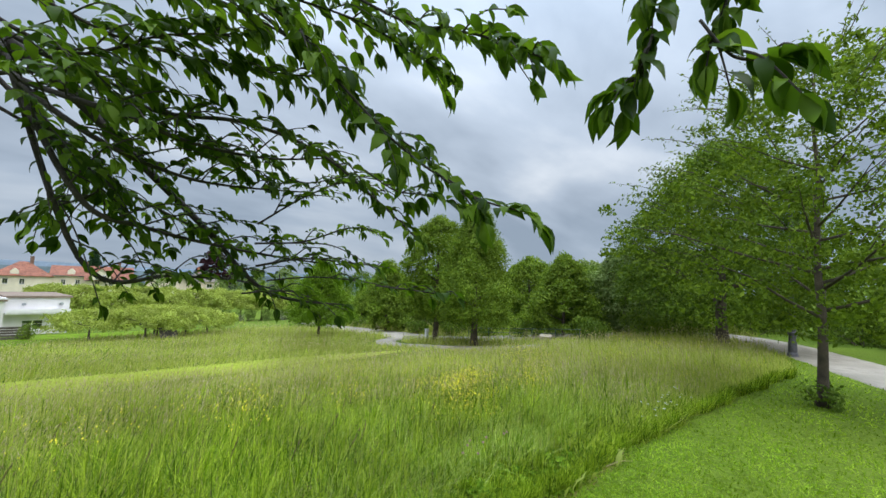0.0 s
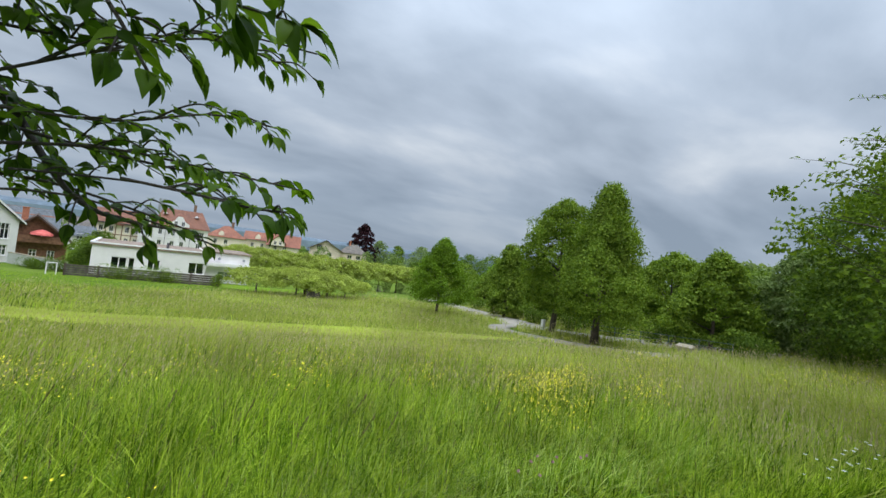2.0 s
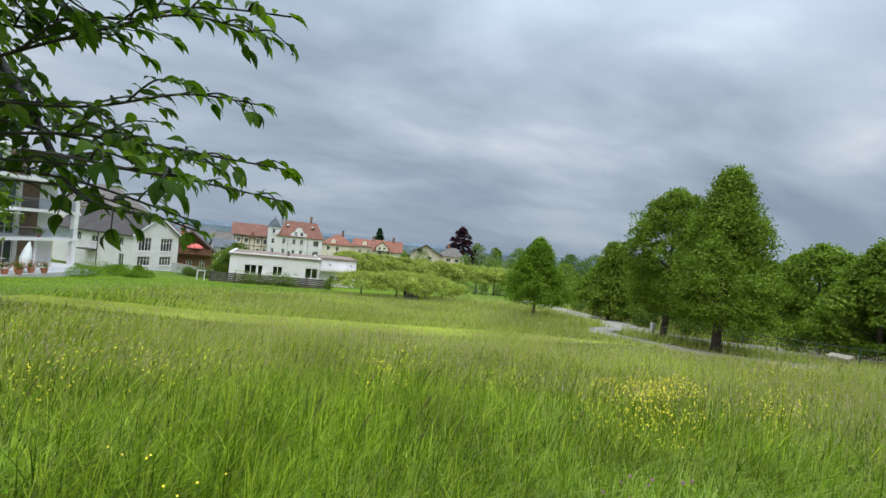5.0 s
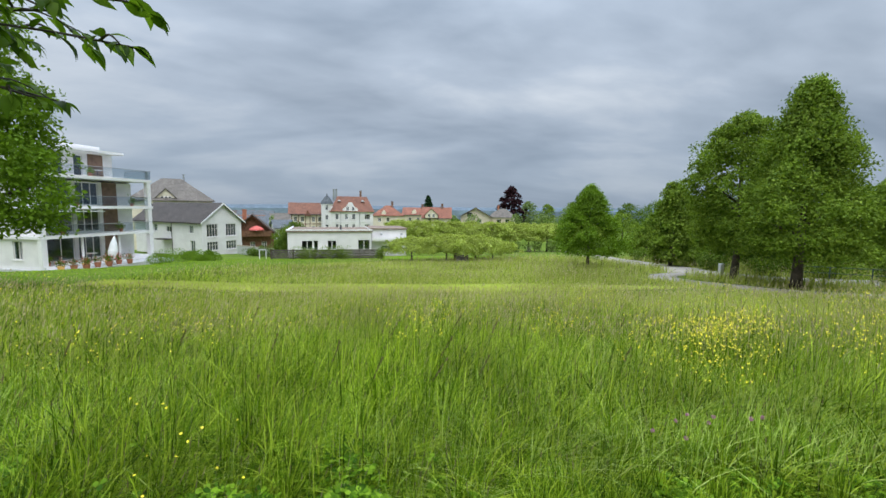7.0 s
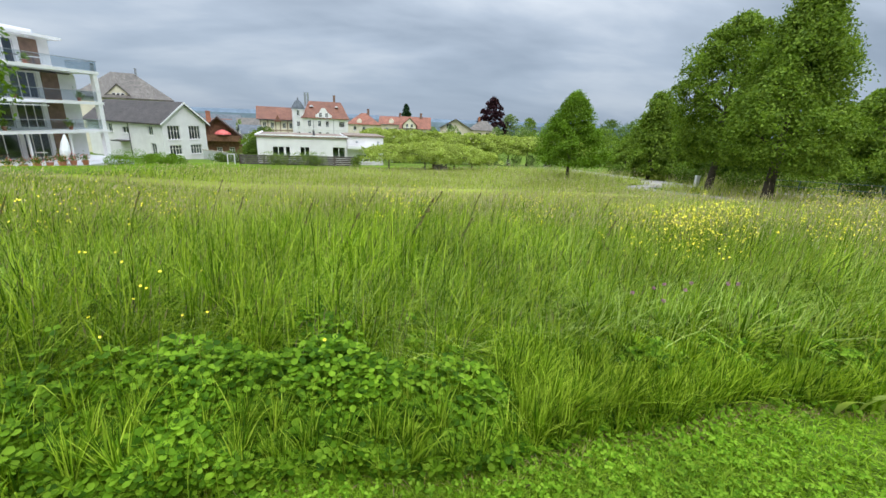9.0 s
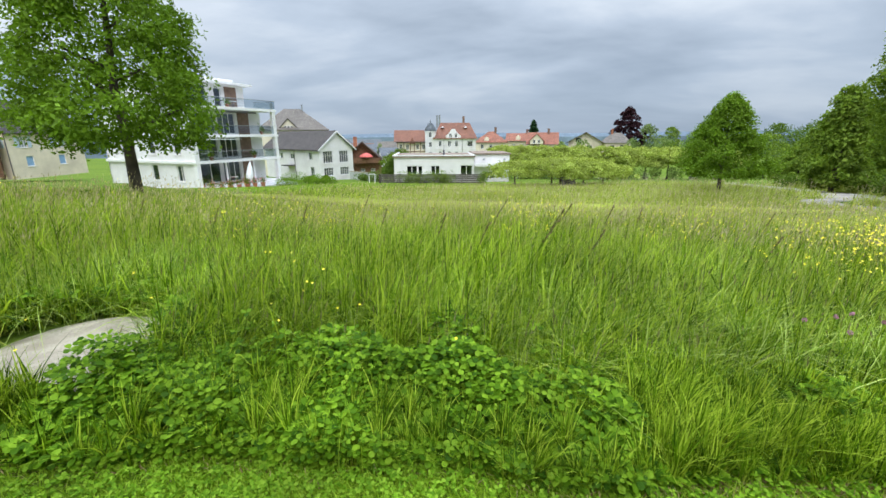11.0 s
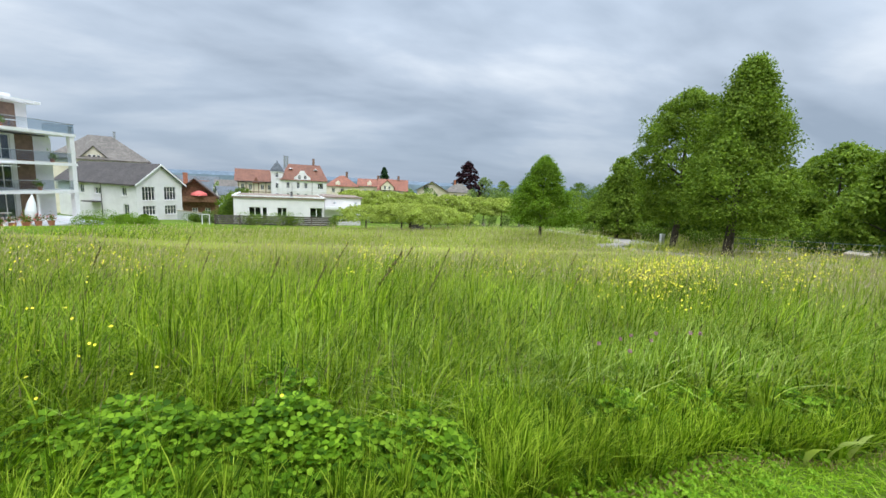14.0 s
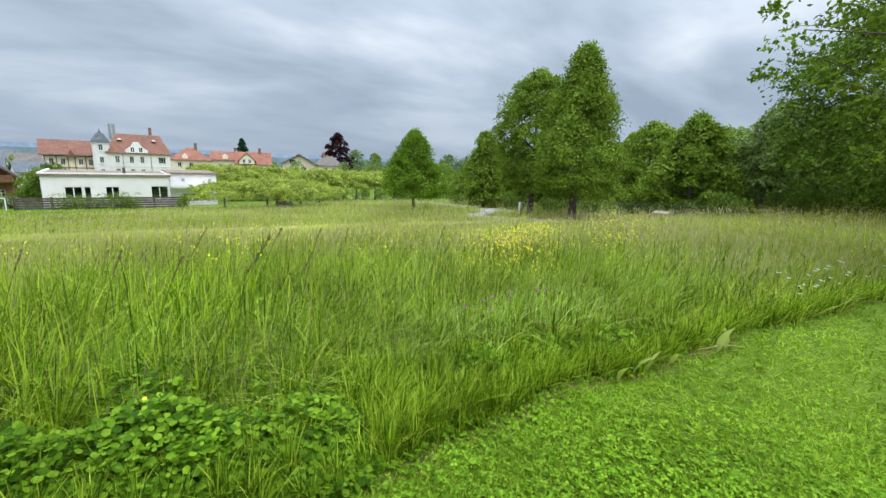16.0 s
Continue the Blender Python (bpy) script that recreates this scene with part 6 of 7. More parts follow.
# ---- meadow, lawn and flowers ----
def blades(x, y, h, w, seed, bend=0.35, segs=3, lift=0.0, heading=None):
    """Curved tapering blades standing on the land: arrays of points and faces."""
    r = np.random.default_rng(seed)
    n = len(x)
    a = r.uniform(0, 2 * math.pi, n) if heading is None else heading + r.normal(0, 0.7, n)
    lean = np.abs(r.normal(bend, bend * 0.6, n))
    d = np.stack([np.cos(a), np.sin(a), np.zeros(n)], -1)
    turn = a + math.pi / 2 + r.normal(0, 0.5, n)
    s = np.stack([np.cos(turn), np.sin(turn), np.zeros(n)], -1)
    base = np.stack([x, y, land(x, y) + lift], -1)
    v = np.empty((n, segs + 1, 2, 3), np.float32)
    for i in range(segs + 1):
        t = i / segs
        out = lean * t**1.8
        mid = base + d * (h * out)[:, None] + np.array([0, 0, 1.0]) * (h * (t - 0.42 * lean * t**2.2))[:, None]
        wd = (w * 0.5 * max(1 - t**1.7, 0.06))[:, None]
        v[:, i, 0], v[:, i, 1] = mid - s * wd, mid + s * wd
    k = np.arange(n)[:, None] * (2 * segs + 2)
    f = np.concatenate([k + np.array([2 * i, 2 * i + 1, 2 * i + 3, 2 * i + 2]) for i in range(segs)], 0)
    return v.reshape(-1, 3), f


def merge(*some):
    vs, fs, k = [], [], 0
    for v, f in some:
        vs.append(v)
        fs.append(f + k)
        k += len(v)
    return np.concatenate(vs), np.concatenate(fs)


def scatter(n, x0, x1, y0, y1, r):
    return r.uniform(x0, x1, n), r.uniform(y0, y1, n)


def off_paths(x, y):
    """True where meadow grows: not on the gravel, the shaft cover or the mown strip."""
    ok = ((x + 1.31) / 0.72) ** 2 + ((y - 2.05) / np.where(y < 2.05, 0.5, 0.72)) ** 2 > 1
    ok &= y > mown_edge(x)
    for pts, w in ((((30, 46), (24, 33), (19.2, 19.5), (18.0, 15.5), (19.2, 12.3), (22.8, 9.6), (27.2, 5.6)), 1.3), (((18, 16.8), (15.6, 16.1), (14.4, 14.4), (14.6, 12.0), (14.9, 10.2), (16.6, 8.2)), 0.75), (((28.8, 2.6), (27.2, 0.3), (23.6, -1.4), (20.4, -2.65), (16.2, -4.15)), 1.4)):
        for (ax, ay), (bx, by) in zip(pts, pts[1:]):
            t = np.clip(((x - ax) * (bx - ax) + (y - ay) * (by - ay)) / ((bx - ax) ** 2 + (by - ay) ** 2), 0, 1)
            ok &= (x - ax - t * (bx - ax)) ** 2 + (y - ay - t * (by - ay)) ** 2 > w * w
    return ok


def band_middle(x):
    return 14.6 - 0.21 * (x + 1) + 0.08 * np.sin(x * 0.9)


def cut_band(x, y):
    """The band across the meadow that was mown some weeks ago."""
    return np.abs(y - band_middle(x)) < 1.2 * np.clip((13 - x) / 5, 0, 1)


def far_edge(x):
    """Where the meadow ends against the lawns of the houses below."""
    return np.minimum(40.5 - 0.25 * x, np.interp(x, (-30, -7.6, -7.0, -5.7, -2.2, 2.9, 6.0, 20), (14.5, 14.5, 20, 28, 29.6, 32.4, 36.5, 44.9)))


def tall(x, y):
    """Local height of the meadow grass: lower by the mown edge, uneven across the meadow."""
    e = np.clip((y - mown_edge(x)) / 1.3, 0, 1)
    g = 0.25 + 0.22 * e + 0.07 * np.sin(x * 0.9 + 1.3 * np.sin(y * 0.7)) + 0.05 * np.sin(y * 1.7 + x * 0.4)
    g = g * np.maximum(np.clip(1.0 - np.maximum(y - 5, 0) * 0.04, 0.52, 1), np.clip((x - 6) / 6, 0, 0.95))
    front = band_middle(x) - 1.2 - y
    g = g * np.where((front > -0.5) & (front < 4), 0.48 + 0.12 * np.clip(front, 0, 4), 1)
    g = g * (1 - 0.6 * np.exp(-(((x - 12.4) / 2.2) ** 2) - ((y - 11.5) / 3.6) ** 2))
    return np.where(cut_band(x, y), 0.10, g)


def stuff(name, label, mesh):
    ob = new(name, mesh)
    return tagged(ob, label, "grass", kind="stuff")


r = np.random.default_rng(21)
def fan(n, near, far, r):
    """Places round the middle of the walk, as many for each doubling of the distance."""
    d = np.exp(r.uniform(math.log(near), math.log(far), n))
    a = r.uniform(radians(-95), radians(105), n)
    return 1.2 + d * np.sin(a), -0.4 + d * np.cos(a), d


x, y, d = fan(640000, 1.3, 46, r)
rim = y - mown_edge(x)
ok = off_paths(x, y) & (y < far_edge(x)) & ((rim > 0.75) | (r.uniform(0, 1, len(x)) < np.where((x > -0.9) & (x < 2.3), 0.34, 1.0)))
x, y, d = x[ok], y[ok], d[ok]
# the near grass grows in tufts, each with its own height and lean
cell = 0.15
ix, iy = np.floor(x / cell), np.floor(y / cell)
hash_a = np.abs(np.modf(np.sin(ix * 12.9898 + iy * 78.233) * 43758.5453)[0])
hash_b = np.abs(np.modf(np.sin(ix * 39.346 + iy * 11.135) * 24634.6345)[0])
pull = np.where(d < 7, 0.55, 0.0)
x = x + pull * ((ix + 0.2 + 0.6 * hash_a) * cell - x)
y = y + pull * ((iy + 0.2 + 0.6 * hash_b) * cell - y)
h = tall(x, y) * r.uniform(0.4, 1.4, len(x)) * np.where(d < 7, 0.72 + 0.5 * hash_b, 1.0)
h = h * np.where((x > -0.9) & (x < 2.3) & (y - mown_edge(x) < 0.7), 0.7, 1.0)
w = 0.0062 * np.maximum(1, d / 2.0) ** 0.66 * np.where(d < 4.5, r.uniform(0.4, 2.2, len(x)), r.uniform(0.4, 1.6, len(x)))
# paler, yellower blades replace green ones with distance, less so on the left
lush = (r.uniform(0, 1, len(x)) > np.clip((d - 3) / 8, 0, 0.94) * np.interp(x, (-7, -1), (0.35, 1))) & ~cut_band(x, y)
# the wind lays most blades over to one side, in gusts
gust = 0.35 + 0.9 * np.sin(x * 0.8 + 0.6 * np.sin(y * 0.9)) * np.cos(y * 0.55 - 0.3 * x)
lay = np.where(r.uniform(0, 1, len(x)) < 0.62, gust + np.where(d < 7, 3.0 * (hash_a - 0.5), 0.0), r.uniform(0, 2 * math.pi, len(x)))
some = []
edge_row = y - mown_edge(x) < 0.6
for pick, seed, bend, segs in ((lush & (d < 4) & edge_row, 63, 0.38, 4), (lush & (d < 4) & ~edge_row, 51, 0.8, 4), (lush & (d >= 4) & (d < 9), 52, 0.7, 3), (lush & (d >= 9), 59, 0.7, 2)):
    some.append(blades(x[pick], y[pick], h[pick], w[pick], seed, bend, segs, heading=lay[pick]))
# the fringe that stands along the mown edge, some of it hanging over
ex = 1.2 + 15 * (r.uniform(0, 1, 26000) ** 1.7) * r.choice((-1.0, 1.0), 26000, p=(0.45, 0.55))
ey = mown_edge(ex) + 0.01 + np.abs(r.normal(0, 0.11, 26000))
ok = off_paths(ex, ey)
ex, ey = ex[ok], ey[ok]
ed = np.hypot(ex - 1.2, ey + 0.4)
some.append(blades(ex, ey, r.uniform(0.10, 0.34, len(ex)) * np.where((ex > -0.9) & (ex < 2.3), 0.55, 1.0), 0.0055 * np.maximum(1, ed / 2.0) ** 0.66 * r.uniform(0.5, 1.5, len(ex)), 60, 0.42, 3, heading=np.where(r.uniform(0, 1, len(ex)) < 0.35, -1.4, r.uniform(0, 6.28, len(ex)))))
ta, tr = r.uniform(0, 2 * math.pi, 5000), 0.95 * np.sqrt(r.uniform(0.04, 1, 5000))
some.append(blades(-9.25 + tr * np.cos(ta), 0.5 + tr * np.sin(ta), r.uniform(0.15, 0.45, 5000), r.uniform(0.008, 0.02, 5000), 62, 0.5, 3))
v, f = merge(*some)
stuff("meadow_grass", "long green meadow grass bending in the wind", bulk_mesh("meadow_grass", v, f, M_BLADE, True))
cut = cut_band(x, y)
bx = r.uniform(-20, 14, 70000)
by = band_middle(bx) + r.uniform(-1.2, 1.2, 70000)
ok = off_paths(bx, by) & (by < far_edge(bx)) & cut_band(bx, by)
v, f = merge(blades(x[cut], y[cut], h[cut], w[cut], 54, 0.6, 1), blades(bx[ok], by[ok], r.uniform(0.05, 0.11, ok.sum()), r.uniform(0.015, 0.035, ok.sum()), 58, 0.9, 1))
stuff("regrown_grass", "short pale green regrown grass in a mown band", bulk_mesh("regrown_grass", v, f, M_CUT, True))
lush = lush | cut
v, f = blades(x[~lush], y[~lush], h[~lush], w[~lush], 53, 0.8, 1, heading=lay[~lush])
stuff("far_meadow_grass", "yellowish green meadow grass further from the walk", bulk_mesh("far_meadow_grass", v, f, M_BLADE_FAR, True))

# tufts of long blades bent over by the wind
tx, ty = r.uniform(-2.5, 7.5, 620), r.uniform(0, 1, 620) ** 1.3
ty = mown_edge(tx) + np.where((tx > -1.6) & (tx < 2.6), 0.95, 0.75) + ty * 2.6
tx, ty = np.concatenate([tx, [2.1, 2.3, 1.7, 3.1]]), np.concatenate([ty, [1.95, 2.1, 2.3, 2.2]])
bx, by = np.repeat(tx, 26) + r.normal(0, 0.09, 26 * len(tx)), np.repeat(ty, 26) + r.normal(0, 0.09, 26 * len(tx))
hd = np.repeat(np.where(r.uniform(0, 1, len(tx)) < 0.7, 0.0, math.pi) + r.normal(0, 0.9, len(tx)), 26)
ok = off_paths(bx, by)
bx, by, hd = bx[ok], by[ok], hd[ok]
v, f = blades(bx, by, r.uniform(0.32, 0.66, len(bx)), r.uniform(0.004, 0.010, len(bx)), 56, 0.9, 5, heading=hd)
stuff("bent_grass", "tufts of long pale grass blades bent over", bulk_mesh("bent_grass", v, f, M_BENT, True))

# seed stalks with narrow heads
parts_s, heads_s = [], []
for n, near, far in ((3000, 2.0, 6), (36000, 6, 42)):
    x, y, d = fan(n, near, far, r)
    ok = off_paths(x, y) & ~cut_band(x, y) & (y > mown_edge(x) + 0.5) & (y < far_edge(x) - 0.5)
    w = 0.0022 * np.maximum(1, d[ok] / 3.0) ** 0.85
    x, y = x[ok], y[ok]
    h = (tall(x, y) + 0.10) * np.where(r.uniform(0, 1, len(x)) < 0.12, r.uniform(1.3, 1.75, len(x)), r.uniform(0.8, 1.3, len(x)))
    a = r.uniform(0, 2 * math.pi, len(x))
    v, f = blades(x, y, h, w * 0.6, n + 3, 0.2, 3, heading=0.6)
    parts_s.append((v, f))
    tip = v.reshape(len(x), 4, 2, 3)[:, 3].mean(1)
    low = v.reshape(len(x), 4, 2, 3)[:, 2].mean(1)
    d = unit(tip - low)
    side = unit(np.cross(d, r.normal(0, 1, (len(x), 3))))
    hl, hw = r.uniform(0.03, 0.075, (len(x), 1)), (w * 1.2)[:, None]
    q = np.stack([tip - d * hl, tip - d * hl * 0.3 - side * hw, tip + d * hl * 0.35, tip - d * hl * 0.3 + side * hw], 1).reshape(-1, 3)
    (heads_s if near < 6 else parts_s).append((q, np.arange(len(x))[:, None] * 4 + np.array([0, 1, 2, 3])))
v, f = merge(*heads_s)
stuff("brown_seed_heads", "narrow brown seed heads of tall grasses", bulk_mesh("brown_seed_heads", v, f, M_HEAD_BROWN))
v, f = merge(*parts_s)
stuff("seed_heads", "pale ripening grass stalks with narrow seed heads", bulk_mesh("seed_heads", v, f, M_STALK))

# mown strip
x, y, d = fan(360000, 0.7, 26, r)
ok = (y < mown_edge(x) + 0.06) & ((x < 9) | (y > -2.9 + 0.36 * (x - 15.75))) & ((x > -11.5) | (y > 3.0 - 0.5 * (x + 13)))
x, y, d = x[ok], y[ok], d[ok]
lh, lw = 0.052 * r.uniform(0.4, 1.5, len(x)), 0.0045 * np.maximum(1, d / 1.5) ** 0.85 * r.uniform(0.6, 1.4, len(x))
comb = np.where(np.sin((y - 0.2 * x) * 5.2) > 0, 0.1, 3.2)
zl = [blades(x[q], y[q], lh[q], lw[q], 55 + k, 1.1, 2 - k, heading=comb[q] + r.normal(0, 0.9, q.sum())) for k, q in enumerate((d < 3, d >= 3))]
gx, gy = r.uniform(-18, 8, 60000), r.uniform(13, 46, 60000)
ok = (gy > far_edge(gx) - 0.6) & off_paths(gx, gy)
zl.append(blades(gx[ok], gy[ok], r.uniform(0.03, 0.08, ok.sum()), r.uniform(0.015, 0.035, ok.sum()), 57, 0.8, 1))
v, f = merge(*zl)
stuff("mown_grass", "short freshly mown bright green grass", bulk_mesh("mown_grass", v, f, M_LAWN, True))


def clover_patch(name, label, x, y, h, size, seed, material):
    """Three round leaflets on a thin stem, many times over."""
    r = np.random.default_rng(seed)
    n = len(x)
    c = np.stack([x, y, land(x, y) + h], -1)
    nrm = unit(np.stack([r.normal(0, 0.35, n), r.normal(-0.15, 0.35, n), np.ones(n)], -1))
    e1 = unit(np.cross(nrm, r.normal(0, 1, (n, 3))))
    e2 = np.cross(nrm, e1)
    vs, fs, k = [], [], 0
    for j in range(3):
        a = j * 2.094
        d = e1 * math.cos(a) + e2 * math.sin(a)
        s = np.cross(nrm, d)
        z = size[:, None]
        rows = [c, c + d * z * 0.45 + s * z * 0.42 + nrm * z * 0.12, c + d * z * 0.92 + s * z * 0.32 + nrm * z * 0.08, c + d * z + nrm * z * 0.0, c + d * z * 0.92 - s * z * 0.32 + nrm * z * 0.08, c + d * z * 0.45 - s * z * 0.42 + nrm * z * 0.12]
        vs.append(np.stack(rows, 1).reshape(-1, 3))
        q = np.arange(n)[:, None] * 6
        fs.append(np.concatenate([q + [0, 1, 2, 3], q + [0, 3, 4, 5]], 0) + k)
        k += n * 6
    return tagged(new(name, bulk_mesh(name, np.concatenate(vs), np.concatenate(fs), material)), label, "clover", kind="stuff")


x, y = scatter(90000, -3.2, 6.5, 1.0, 2.7, r)
ok = (y > mown_edge(x) - 0.02) & (r.uniform(0, 1, 90000) < np.clip(1.3 - (y - mown_edge(x) + 0.22 * np.sin(3.1 * x + 1) + 0.16 * np.sin(7.3 * x + 4 * y)) * 1.2, 0.03, 1) * np.interp(x, (-3, -1.2, -0.4, 1.6, 2.4, 3.4, 6), (0.15, 0.45, 1.0, 1.0, 0.6, 0.3, 0.15))) & ((x + 1.31) ** 2 + (y - 2.05) ** 2 > 0.66**2)
x, y = x[ok], y[ok]
clover_patch("clover", "broad fresh clover leaves along the mown edge", x, y, r.uniform(0.06, 0.36, len(x)) * np.clip(0.42 + (y - mown_edge(x)) * 1.3, 0.42, 1.1) * np.interp(x, (1.5, 2.8), (1, 0.5)) * (0.8 + 0.3 * np.sin(6.1 * x + 5.3 * y) * np.cos(4.7 * y - 3.3 * x)), r.uniform(0.017, 0.046, len(x)), 31, M_CLOVER)
a = r.uniform(0, 6.28, 500)
q = r.uniform(0.68, 1.1, 500)
clover_patch("broadleaf_weeds", "broad-leaved weeds round the shaft cover", -1.34 + q * np.cos(a) * 1.05, 2.1 + np.abs(q * np.sin(a)), r.uniform(0.05, 0.26, 500), r.uniform(0.03, 0.06, 500), 32, M_CLOVER)
x, y = scatter(100000, -4, 8.0, -1.2, 1.6, r)
ok = (y < mown_edge(x)) & (r.uniform(0, 1, len(x)) < np.clip(0.6 + 0.3 * np.sin(x * 2.1 + 1.5 * np.sin(y * 2.3)) + 0.25 * np.sin(y * 3.1 - x), 0.12, 1)) & (r.uniform(0, 1, len(x)) < np.clip(2.3 - 0.5 * np.hypot(x - 1.0, y + 0.5), 0.04, 1) * np.interp(x, (0.8, 1.7, 3.0), (0.8, 0.45, 0.75)))
x, y = x[ok], y[ok]
clover_patch("lawn_clover", "small clover leaves in the mown grass", x, y, r.uniform(0.02, 0.05, len(x)), r.uniform(0.008, 0.022, len(x)), 33, M_LAWN_CLOVER)


def flower_heads(x, y, h, size, petals, seed, cup=0.35):
    """Open flowers of a few petals, each petal one face."""
    r = np.random.default_rng(seed)
    n = len(x)
    c = np.stack([x, y, land(x, y) + h], -1)
    nrm = unit(np.stack([r.normal(0, 0.4, n), r.normal(-0.2, 0.4, n), np.ones(n)], -1))
    e1 = unit(np.cross(nrm, r.normal(0, 1, (n, 3))))
    e2 = np.cross(nrm, e1)
    out = []
    for j in range(petals):
        a0 = 2 * math.pi * j / petals
        d = e1 * math.cos(a0) + e2 * math.sin(a0)
        s = np.cross(nrm, d)
        z = size[:, None]
        v = np.stack([c, c + d * z * 0.6 + s * z * 0.45 + nrm * z * cup * 0.6, c + d * z + nrm * z * cup, c + d * z * 0.6 - s * z * 0.45 + nrm * z * cup * 0.6], 1).reshape(-1, 3)
        out.append((v, np.arange(n)[:, None] * 4 + np.array([0, 1, 2, 3])))
    return merge(*out)


fx, fy = [], []
for cx0, cy0, sx, sy, n in ((4.6, 3.7, 0.8, 0.5, 110), (5.6, 3.5, 1.0, 0.5, 140), (5.5, 5.4, 1.2, 0.7, 70), (6.8, 3.6, 1.0, 0.6, 90), (-0.6, 5.0, 0.8, 0.6, 60), (-1.4, 6.9, 1.2, 0.8, 60), (2.5, 5.7, 1.4, 0.5, 50), (8.5, 4.2, 1.2, 0.7, 80), (13, 3.0, 1.6, 1.0, 130), (17, 2.4, 1.6, 0.9, 90), (3, 9.5, 5, 1.2, 60), (-4, 9, 2.5, 1, 40), (0.3, 1.9, 0.6, 0.25, 5)):
    kx, ky = r.normal(cx0, sx * 1.25, 9), r.normal(cy0, sy * 1.25, 9)
    who = np.minimum((9 * r.uniform(0, 1, int(4.4 * n)) ** 1.6).astype(int), 8)
    fx.append(kx[who] + r.normal(0, 0.34 * sx, len(who)))
    fy.append(ky[who] + r.normal(0, 0.34 * sy, len(who)))
fx, fy = np.concatenate(fx), np.concatenate(fy)
ok = off_paths(fx, fy) & (fy > mown_edge(fx) + 0.2) & ~cut_band(fx, fy)
fx, fy = fx[ok], fy[ok]
fh = (tall(fx, fy) + 0.19) * r.uniform(0.75, 1.25, len(fx))
far_f = np.clip(np.hypot(fx - 1.3, fy) / 9, 1, 1.35)
tagged(new("buttercups", bulk_mesh("buttercups", *flower_heads(fx, fy, fh, 0.0088 * far_f * r.uniform(0.8, 1.2, len(fx)), 5, 41), M_YELLOW)), "yellow buttercups in bloom all over the meadow", "flowers", kind="stuff")
tagged(new("buttercup_stems", bulk_mesh("buttercup_stems", *blades(fx, fy, fh, np.full(len(fx), 0.0025), 42, 0.02, 2), M_BLADE)), "thin green stems of the buttercups", "flowers", kind="stuff")


def bloom(name, label, x, y, h, seed, kind_of):
    r = np.random.default_rng(seed)
    root = thing(name, label, "flower", pose(x, y, float(land(x, y))), "flowers at the mown edge")
    part("stem", Shape().tube([(0, 0, -0.01), (0.01, 0.005, h * 0.6), (0.015, 0.0, h)], [0.003, 0.0025, 0.002], 5), M_BLADE, root)
    if kind_of == "clover":
        q = unit(r.normal(0, 1, (46, 3)))
        v, f = leaf_cards(q * 0.011 + (0.015, 0, h), q, 0.013, r, 0.45, 0.0)
        part("bloom", bulk_mesh("bloom", v, f, M_PURPLE), None, root)
    else:
        a, d = r.uniform(0, 6.28, 40), r.uniform(0, 0.022, 40)
        v, f = flower_heads(d * np.cos(a), d * np.sin(a), np.full(40, 0.0), np.full(40, 0.0045), 4, seed)
        v = v - np.array([0, 0, 0]) + np.array([0.015, 0, h])
        part("bloom", bulk_mesh("bloom", v, f, M_WHITE_FLOWER), None, root)


for k in range(8):
    bloom("purple_clover", "pinkish purple clover bloom on a green stem", 3.75 + r.normal(0, 0.35), 1.75 + abs(r.normal(0, 0.3)), 0.48 + r.uniform(-0.06, 0.1), 400 + k, "clover")
for k in range(24):
    xx = 8.2 + r.normal(0, 0.7)
    bloom("white_umbel", "small white flower cluster at the meadow edge", xx, float(mown_edge(xx)) + r.uniform(0.05, 0.45), 0.30 + r.uniform(-0.1, 0.2), 430 + k, "umbel")
for k in range(12):
    xx = -4.2 + r.normal(0, 0.5)
    bloom("white_umbel", "small white flower cluster at the meadow edge", xx, float(mown_edge(xx)) + r.uniform(0.1, 0.8), 0.30 + r.uniform(-0.05, 0.2), 460 + k, "umbel")
# broad plantain leaves and a bent straw at the edge
for k, (x, y, ln, hd) in enumerate(((4.2, 1.04, 0.24, -1.9), (4.35, 1.02, 0.26, -1.0), (4.5, 1.0, 0.22, -0.3), (5.45, 0.86, 0.28, -0.3), (5.6, 0.85, 0.22, 0.6), (4.85, 0.96, 0.19, -2.3))):
    pl = thing("plantain", "broad pale green plantain leaf at the mown edge", "plant", pose(x, y, float(land(x, y))), "plantains")
    w = np.array([[math.cos(hd) * 0.5, math.sin(hd) * 0.5, 1.0]])
    v, f = big_leaves(np.array([[0, 0, 0.0]]), w, np.array([[-math.cos(hd), -math.sin(hd), 0.5]]), np.array([ln]), np.array([ln * 0.26]))
    part("leaf", bulk_mesh("leaf", v, f, M_LEAF_LIME, True), None, pl)
straw = thing("straw", "dry bent grass straw lying on the mown strip", "straw", pose(5.5, 0.84, float(land(5.5, 0.84)) + 0.045, 0, 0, -12))
part("stalk", Shape().tube([(-0.25, 0.05, 0.0), (0, 0.0, 0.03), (0.28, -0.03, -0.02)], [0.005, 0.005, 0.003], 6), M_STALK, straw)

# dry thatch where the mower cut close along the meadow
x = r.uniform(-2.5, 6.0, 2600)
x = np.where(r.uniform(0, 1, 2600) < 0.5, r.normal(3.3, 0.6, 2600), x)
y = mown_edge(x) + r.normal(-0.02, 0.05, 2600)
stuff("dry_thatch", "dry brown cut grass lying along the mown edge", bulk_mesh("dry_thatch", *blades(x, y, r.uniform(0.03, 0.08, 2600), r.uniform(0.003, 0.006, 2600), 61, 1.1, 2), M_THATCH))


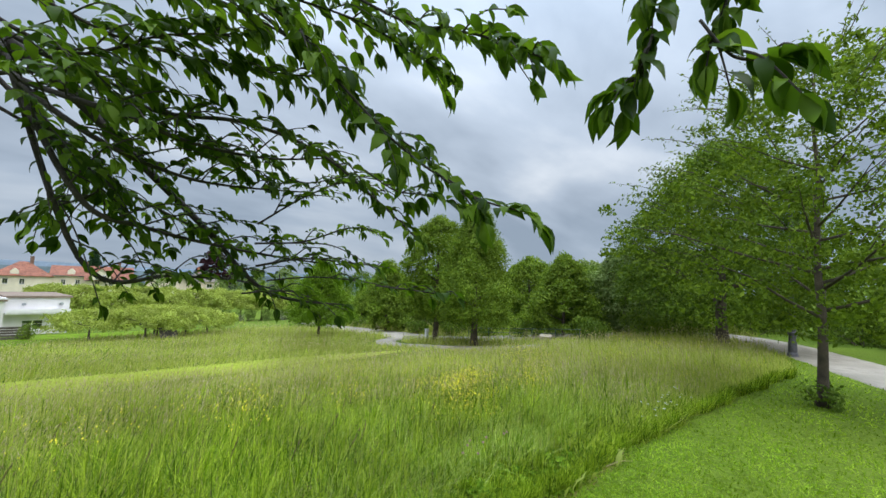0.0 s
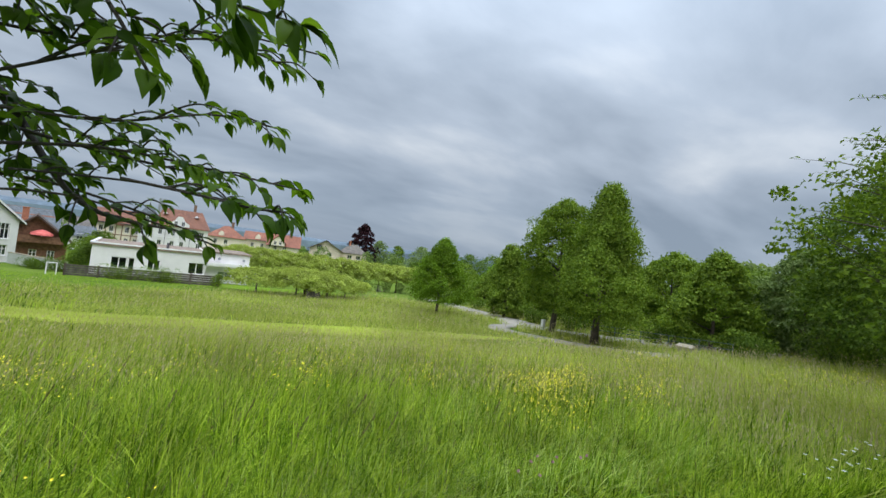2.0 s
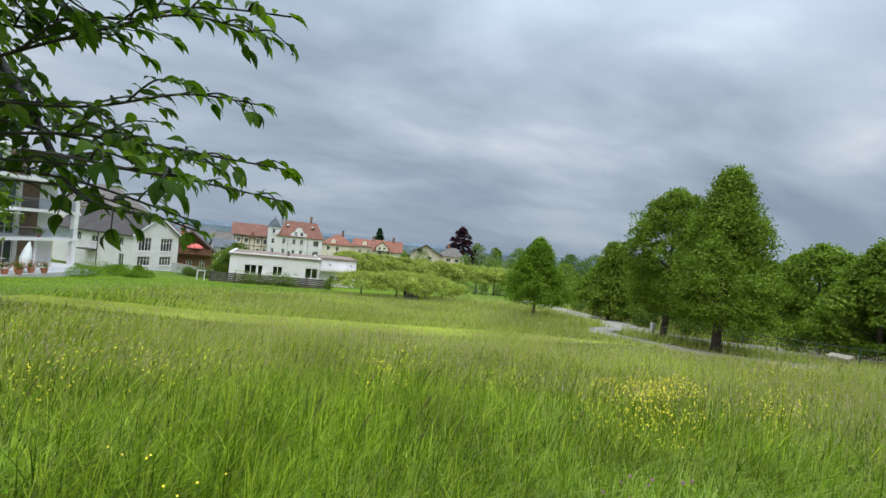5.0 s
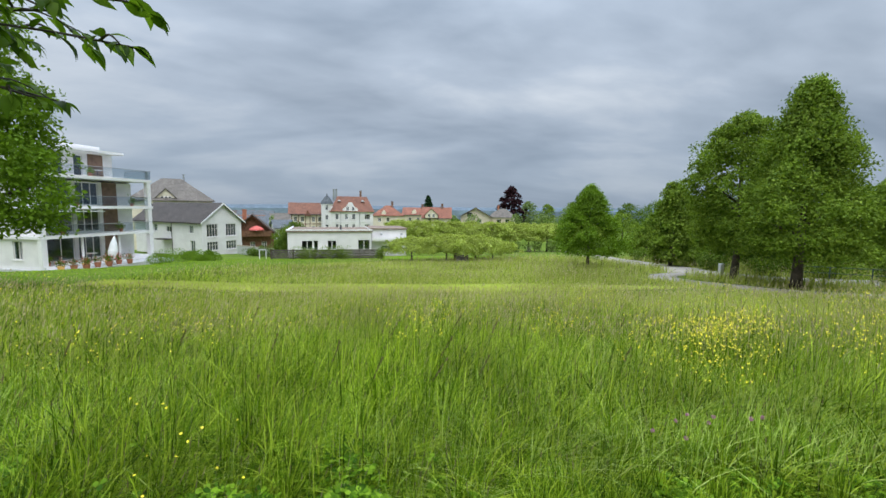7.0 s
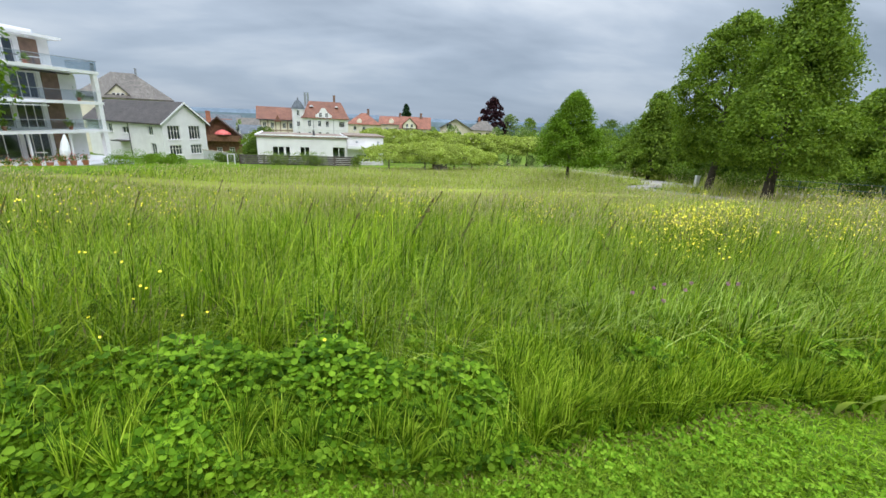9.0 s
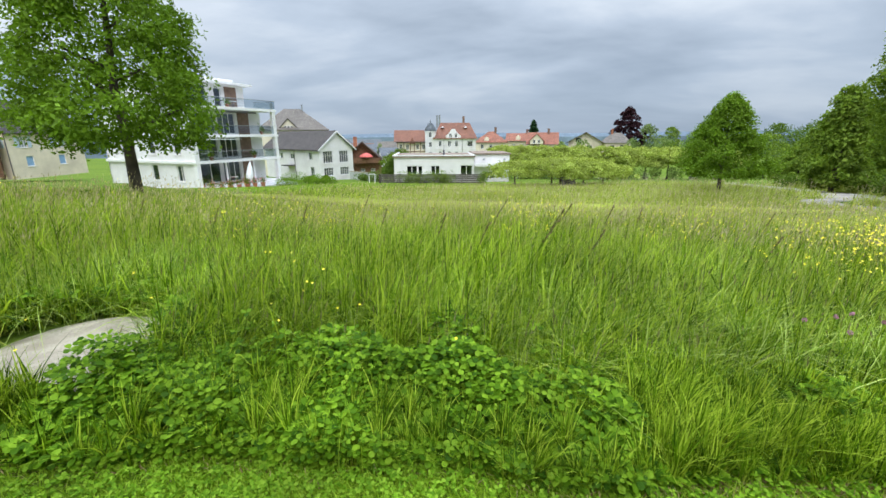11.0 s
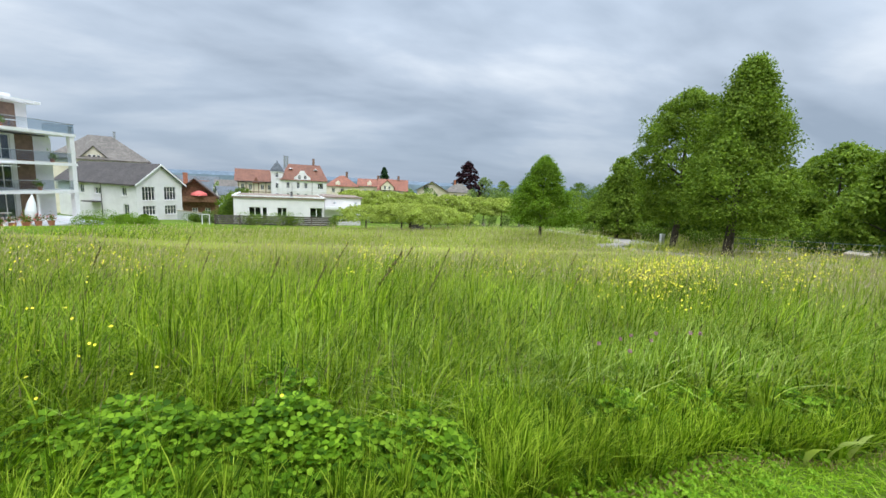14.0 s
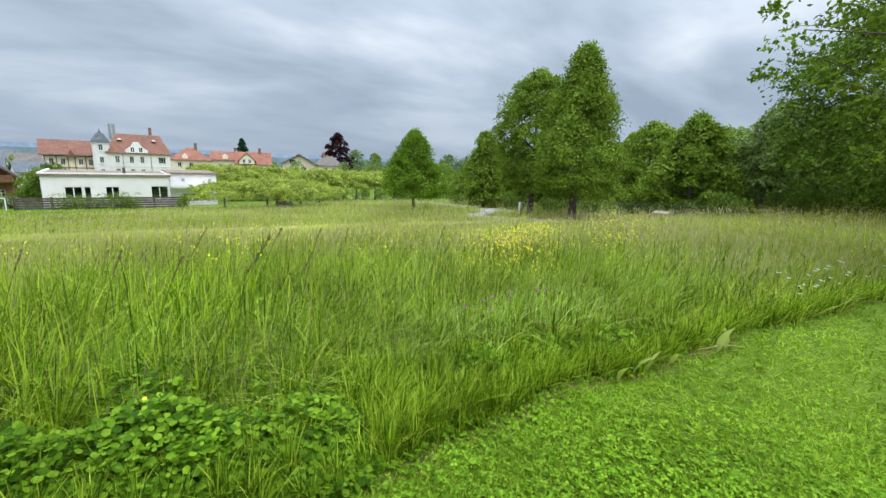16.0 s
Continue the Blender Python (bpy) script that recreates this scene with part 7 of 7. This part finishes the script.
# tall ripe grasses that stand out of the meadow one by one
def tall_stalk(x, y, h, lean, heading, seed):
    r = np.random.default_rng(seed)
    root = thing("tall_grass", "tall dark ripe grass stalk leaning above the meadow", "grass stalk", pose(x, y, float(land(x, y))), "tall ripe grasses")
    d = np.array([math.cos(heading), math.sin(heading), 0])
    t = np.linspace(0, 1, 12)[:, None]
    c = d * lean * t**2 + np.array([0, 0, 1.0]) * (h * t - 0.15 * lean * t**3)
    part("stem", Shape().tube([tuple(q) for q in c], list(np.linspace(0.0034, 0.0016, 12)), 5), M_LEAF_NEAR, root)
    u = r.uniform(0.85, 1.02, 54)
    q = np.stack([np.interp(u, t[:, 0], c[:, k]) for k in range(3)], -1) + r.normal(0, 0.0028, (54, 3))
    v, f = leaf_cards(q, unit(np.tile(c[-1] - c[-2], (54, 1))) * 4, 0.021, r, 0.3, 0.0)
    part("seed_head", bulk_mesh("seed_head", v, f, M_HEAD_BROWN), None, root, "brown seed head")
    for k in range(2):
        b = c[2 + 3 * k]
        a = heading + r.uniform(-1.5, 1.5)
        w = np.array([[math.cos(a), math.sin(a), 1.1]])
        v, f = big_leaves(b[None], w, np.array([[-math.cos(a), -math.sin(a), 0.8]]), np.array([0.2]), np.array([0.009]))
        part("leaf", bulk_mesh("leaf", v, f, M_BENT, True), None, root)


rs = np.random.default_rng(88)
for k, (x, y, h, lean) in enumerate(((1.6, 1.95, 1.12, 0.34), (1.35, 2.25, 1.02, 0.22), (1.8, 2.5, 1.1, 0.3), (2.05, 2.2, 0.98, 0.3), (1.1, 2.7, 1.0, 0.18), (2.4, 2.9, 1.05, 0.3), (0.6, 3.0, 0.98, 0.2), (1.5, 3.2, 1.08, 0.3), (2.9, 3.3, 0.98, 0.24), (-0.2, 3.4, 0.98, 0.2), (2.2, 3.6, 1.02, 0.26), (3.5, 2.6, 0.88, 0.2), (-1.0, 3.3, 0.92, 0.2), (0.2, 4.2, 1.0, 0.2), (-2.0, 3.7, 0.9, 0.18), (4.2, 3.6, 0.92, 0.2))):
    tall_stalk(x, y, h, lean, 0.2 + rs.normal(0, 0.35), 500 + k)
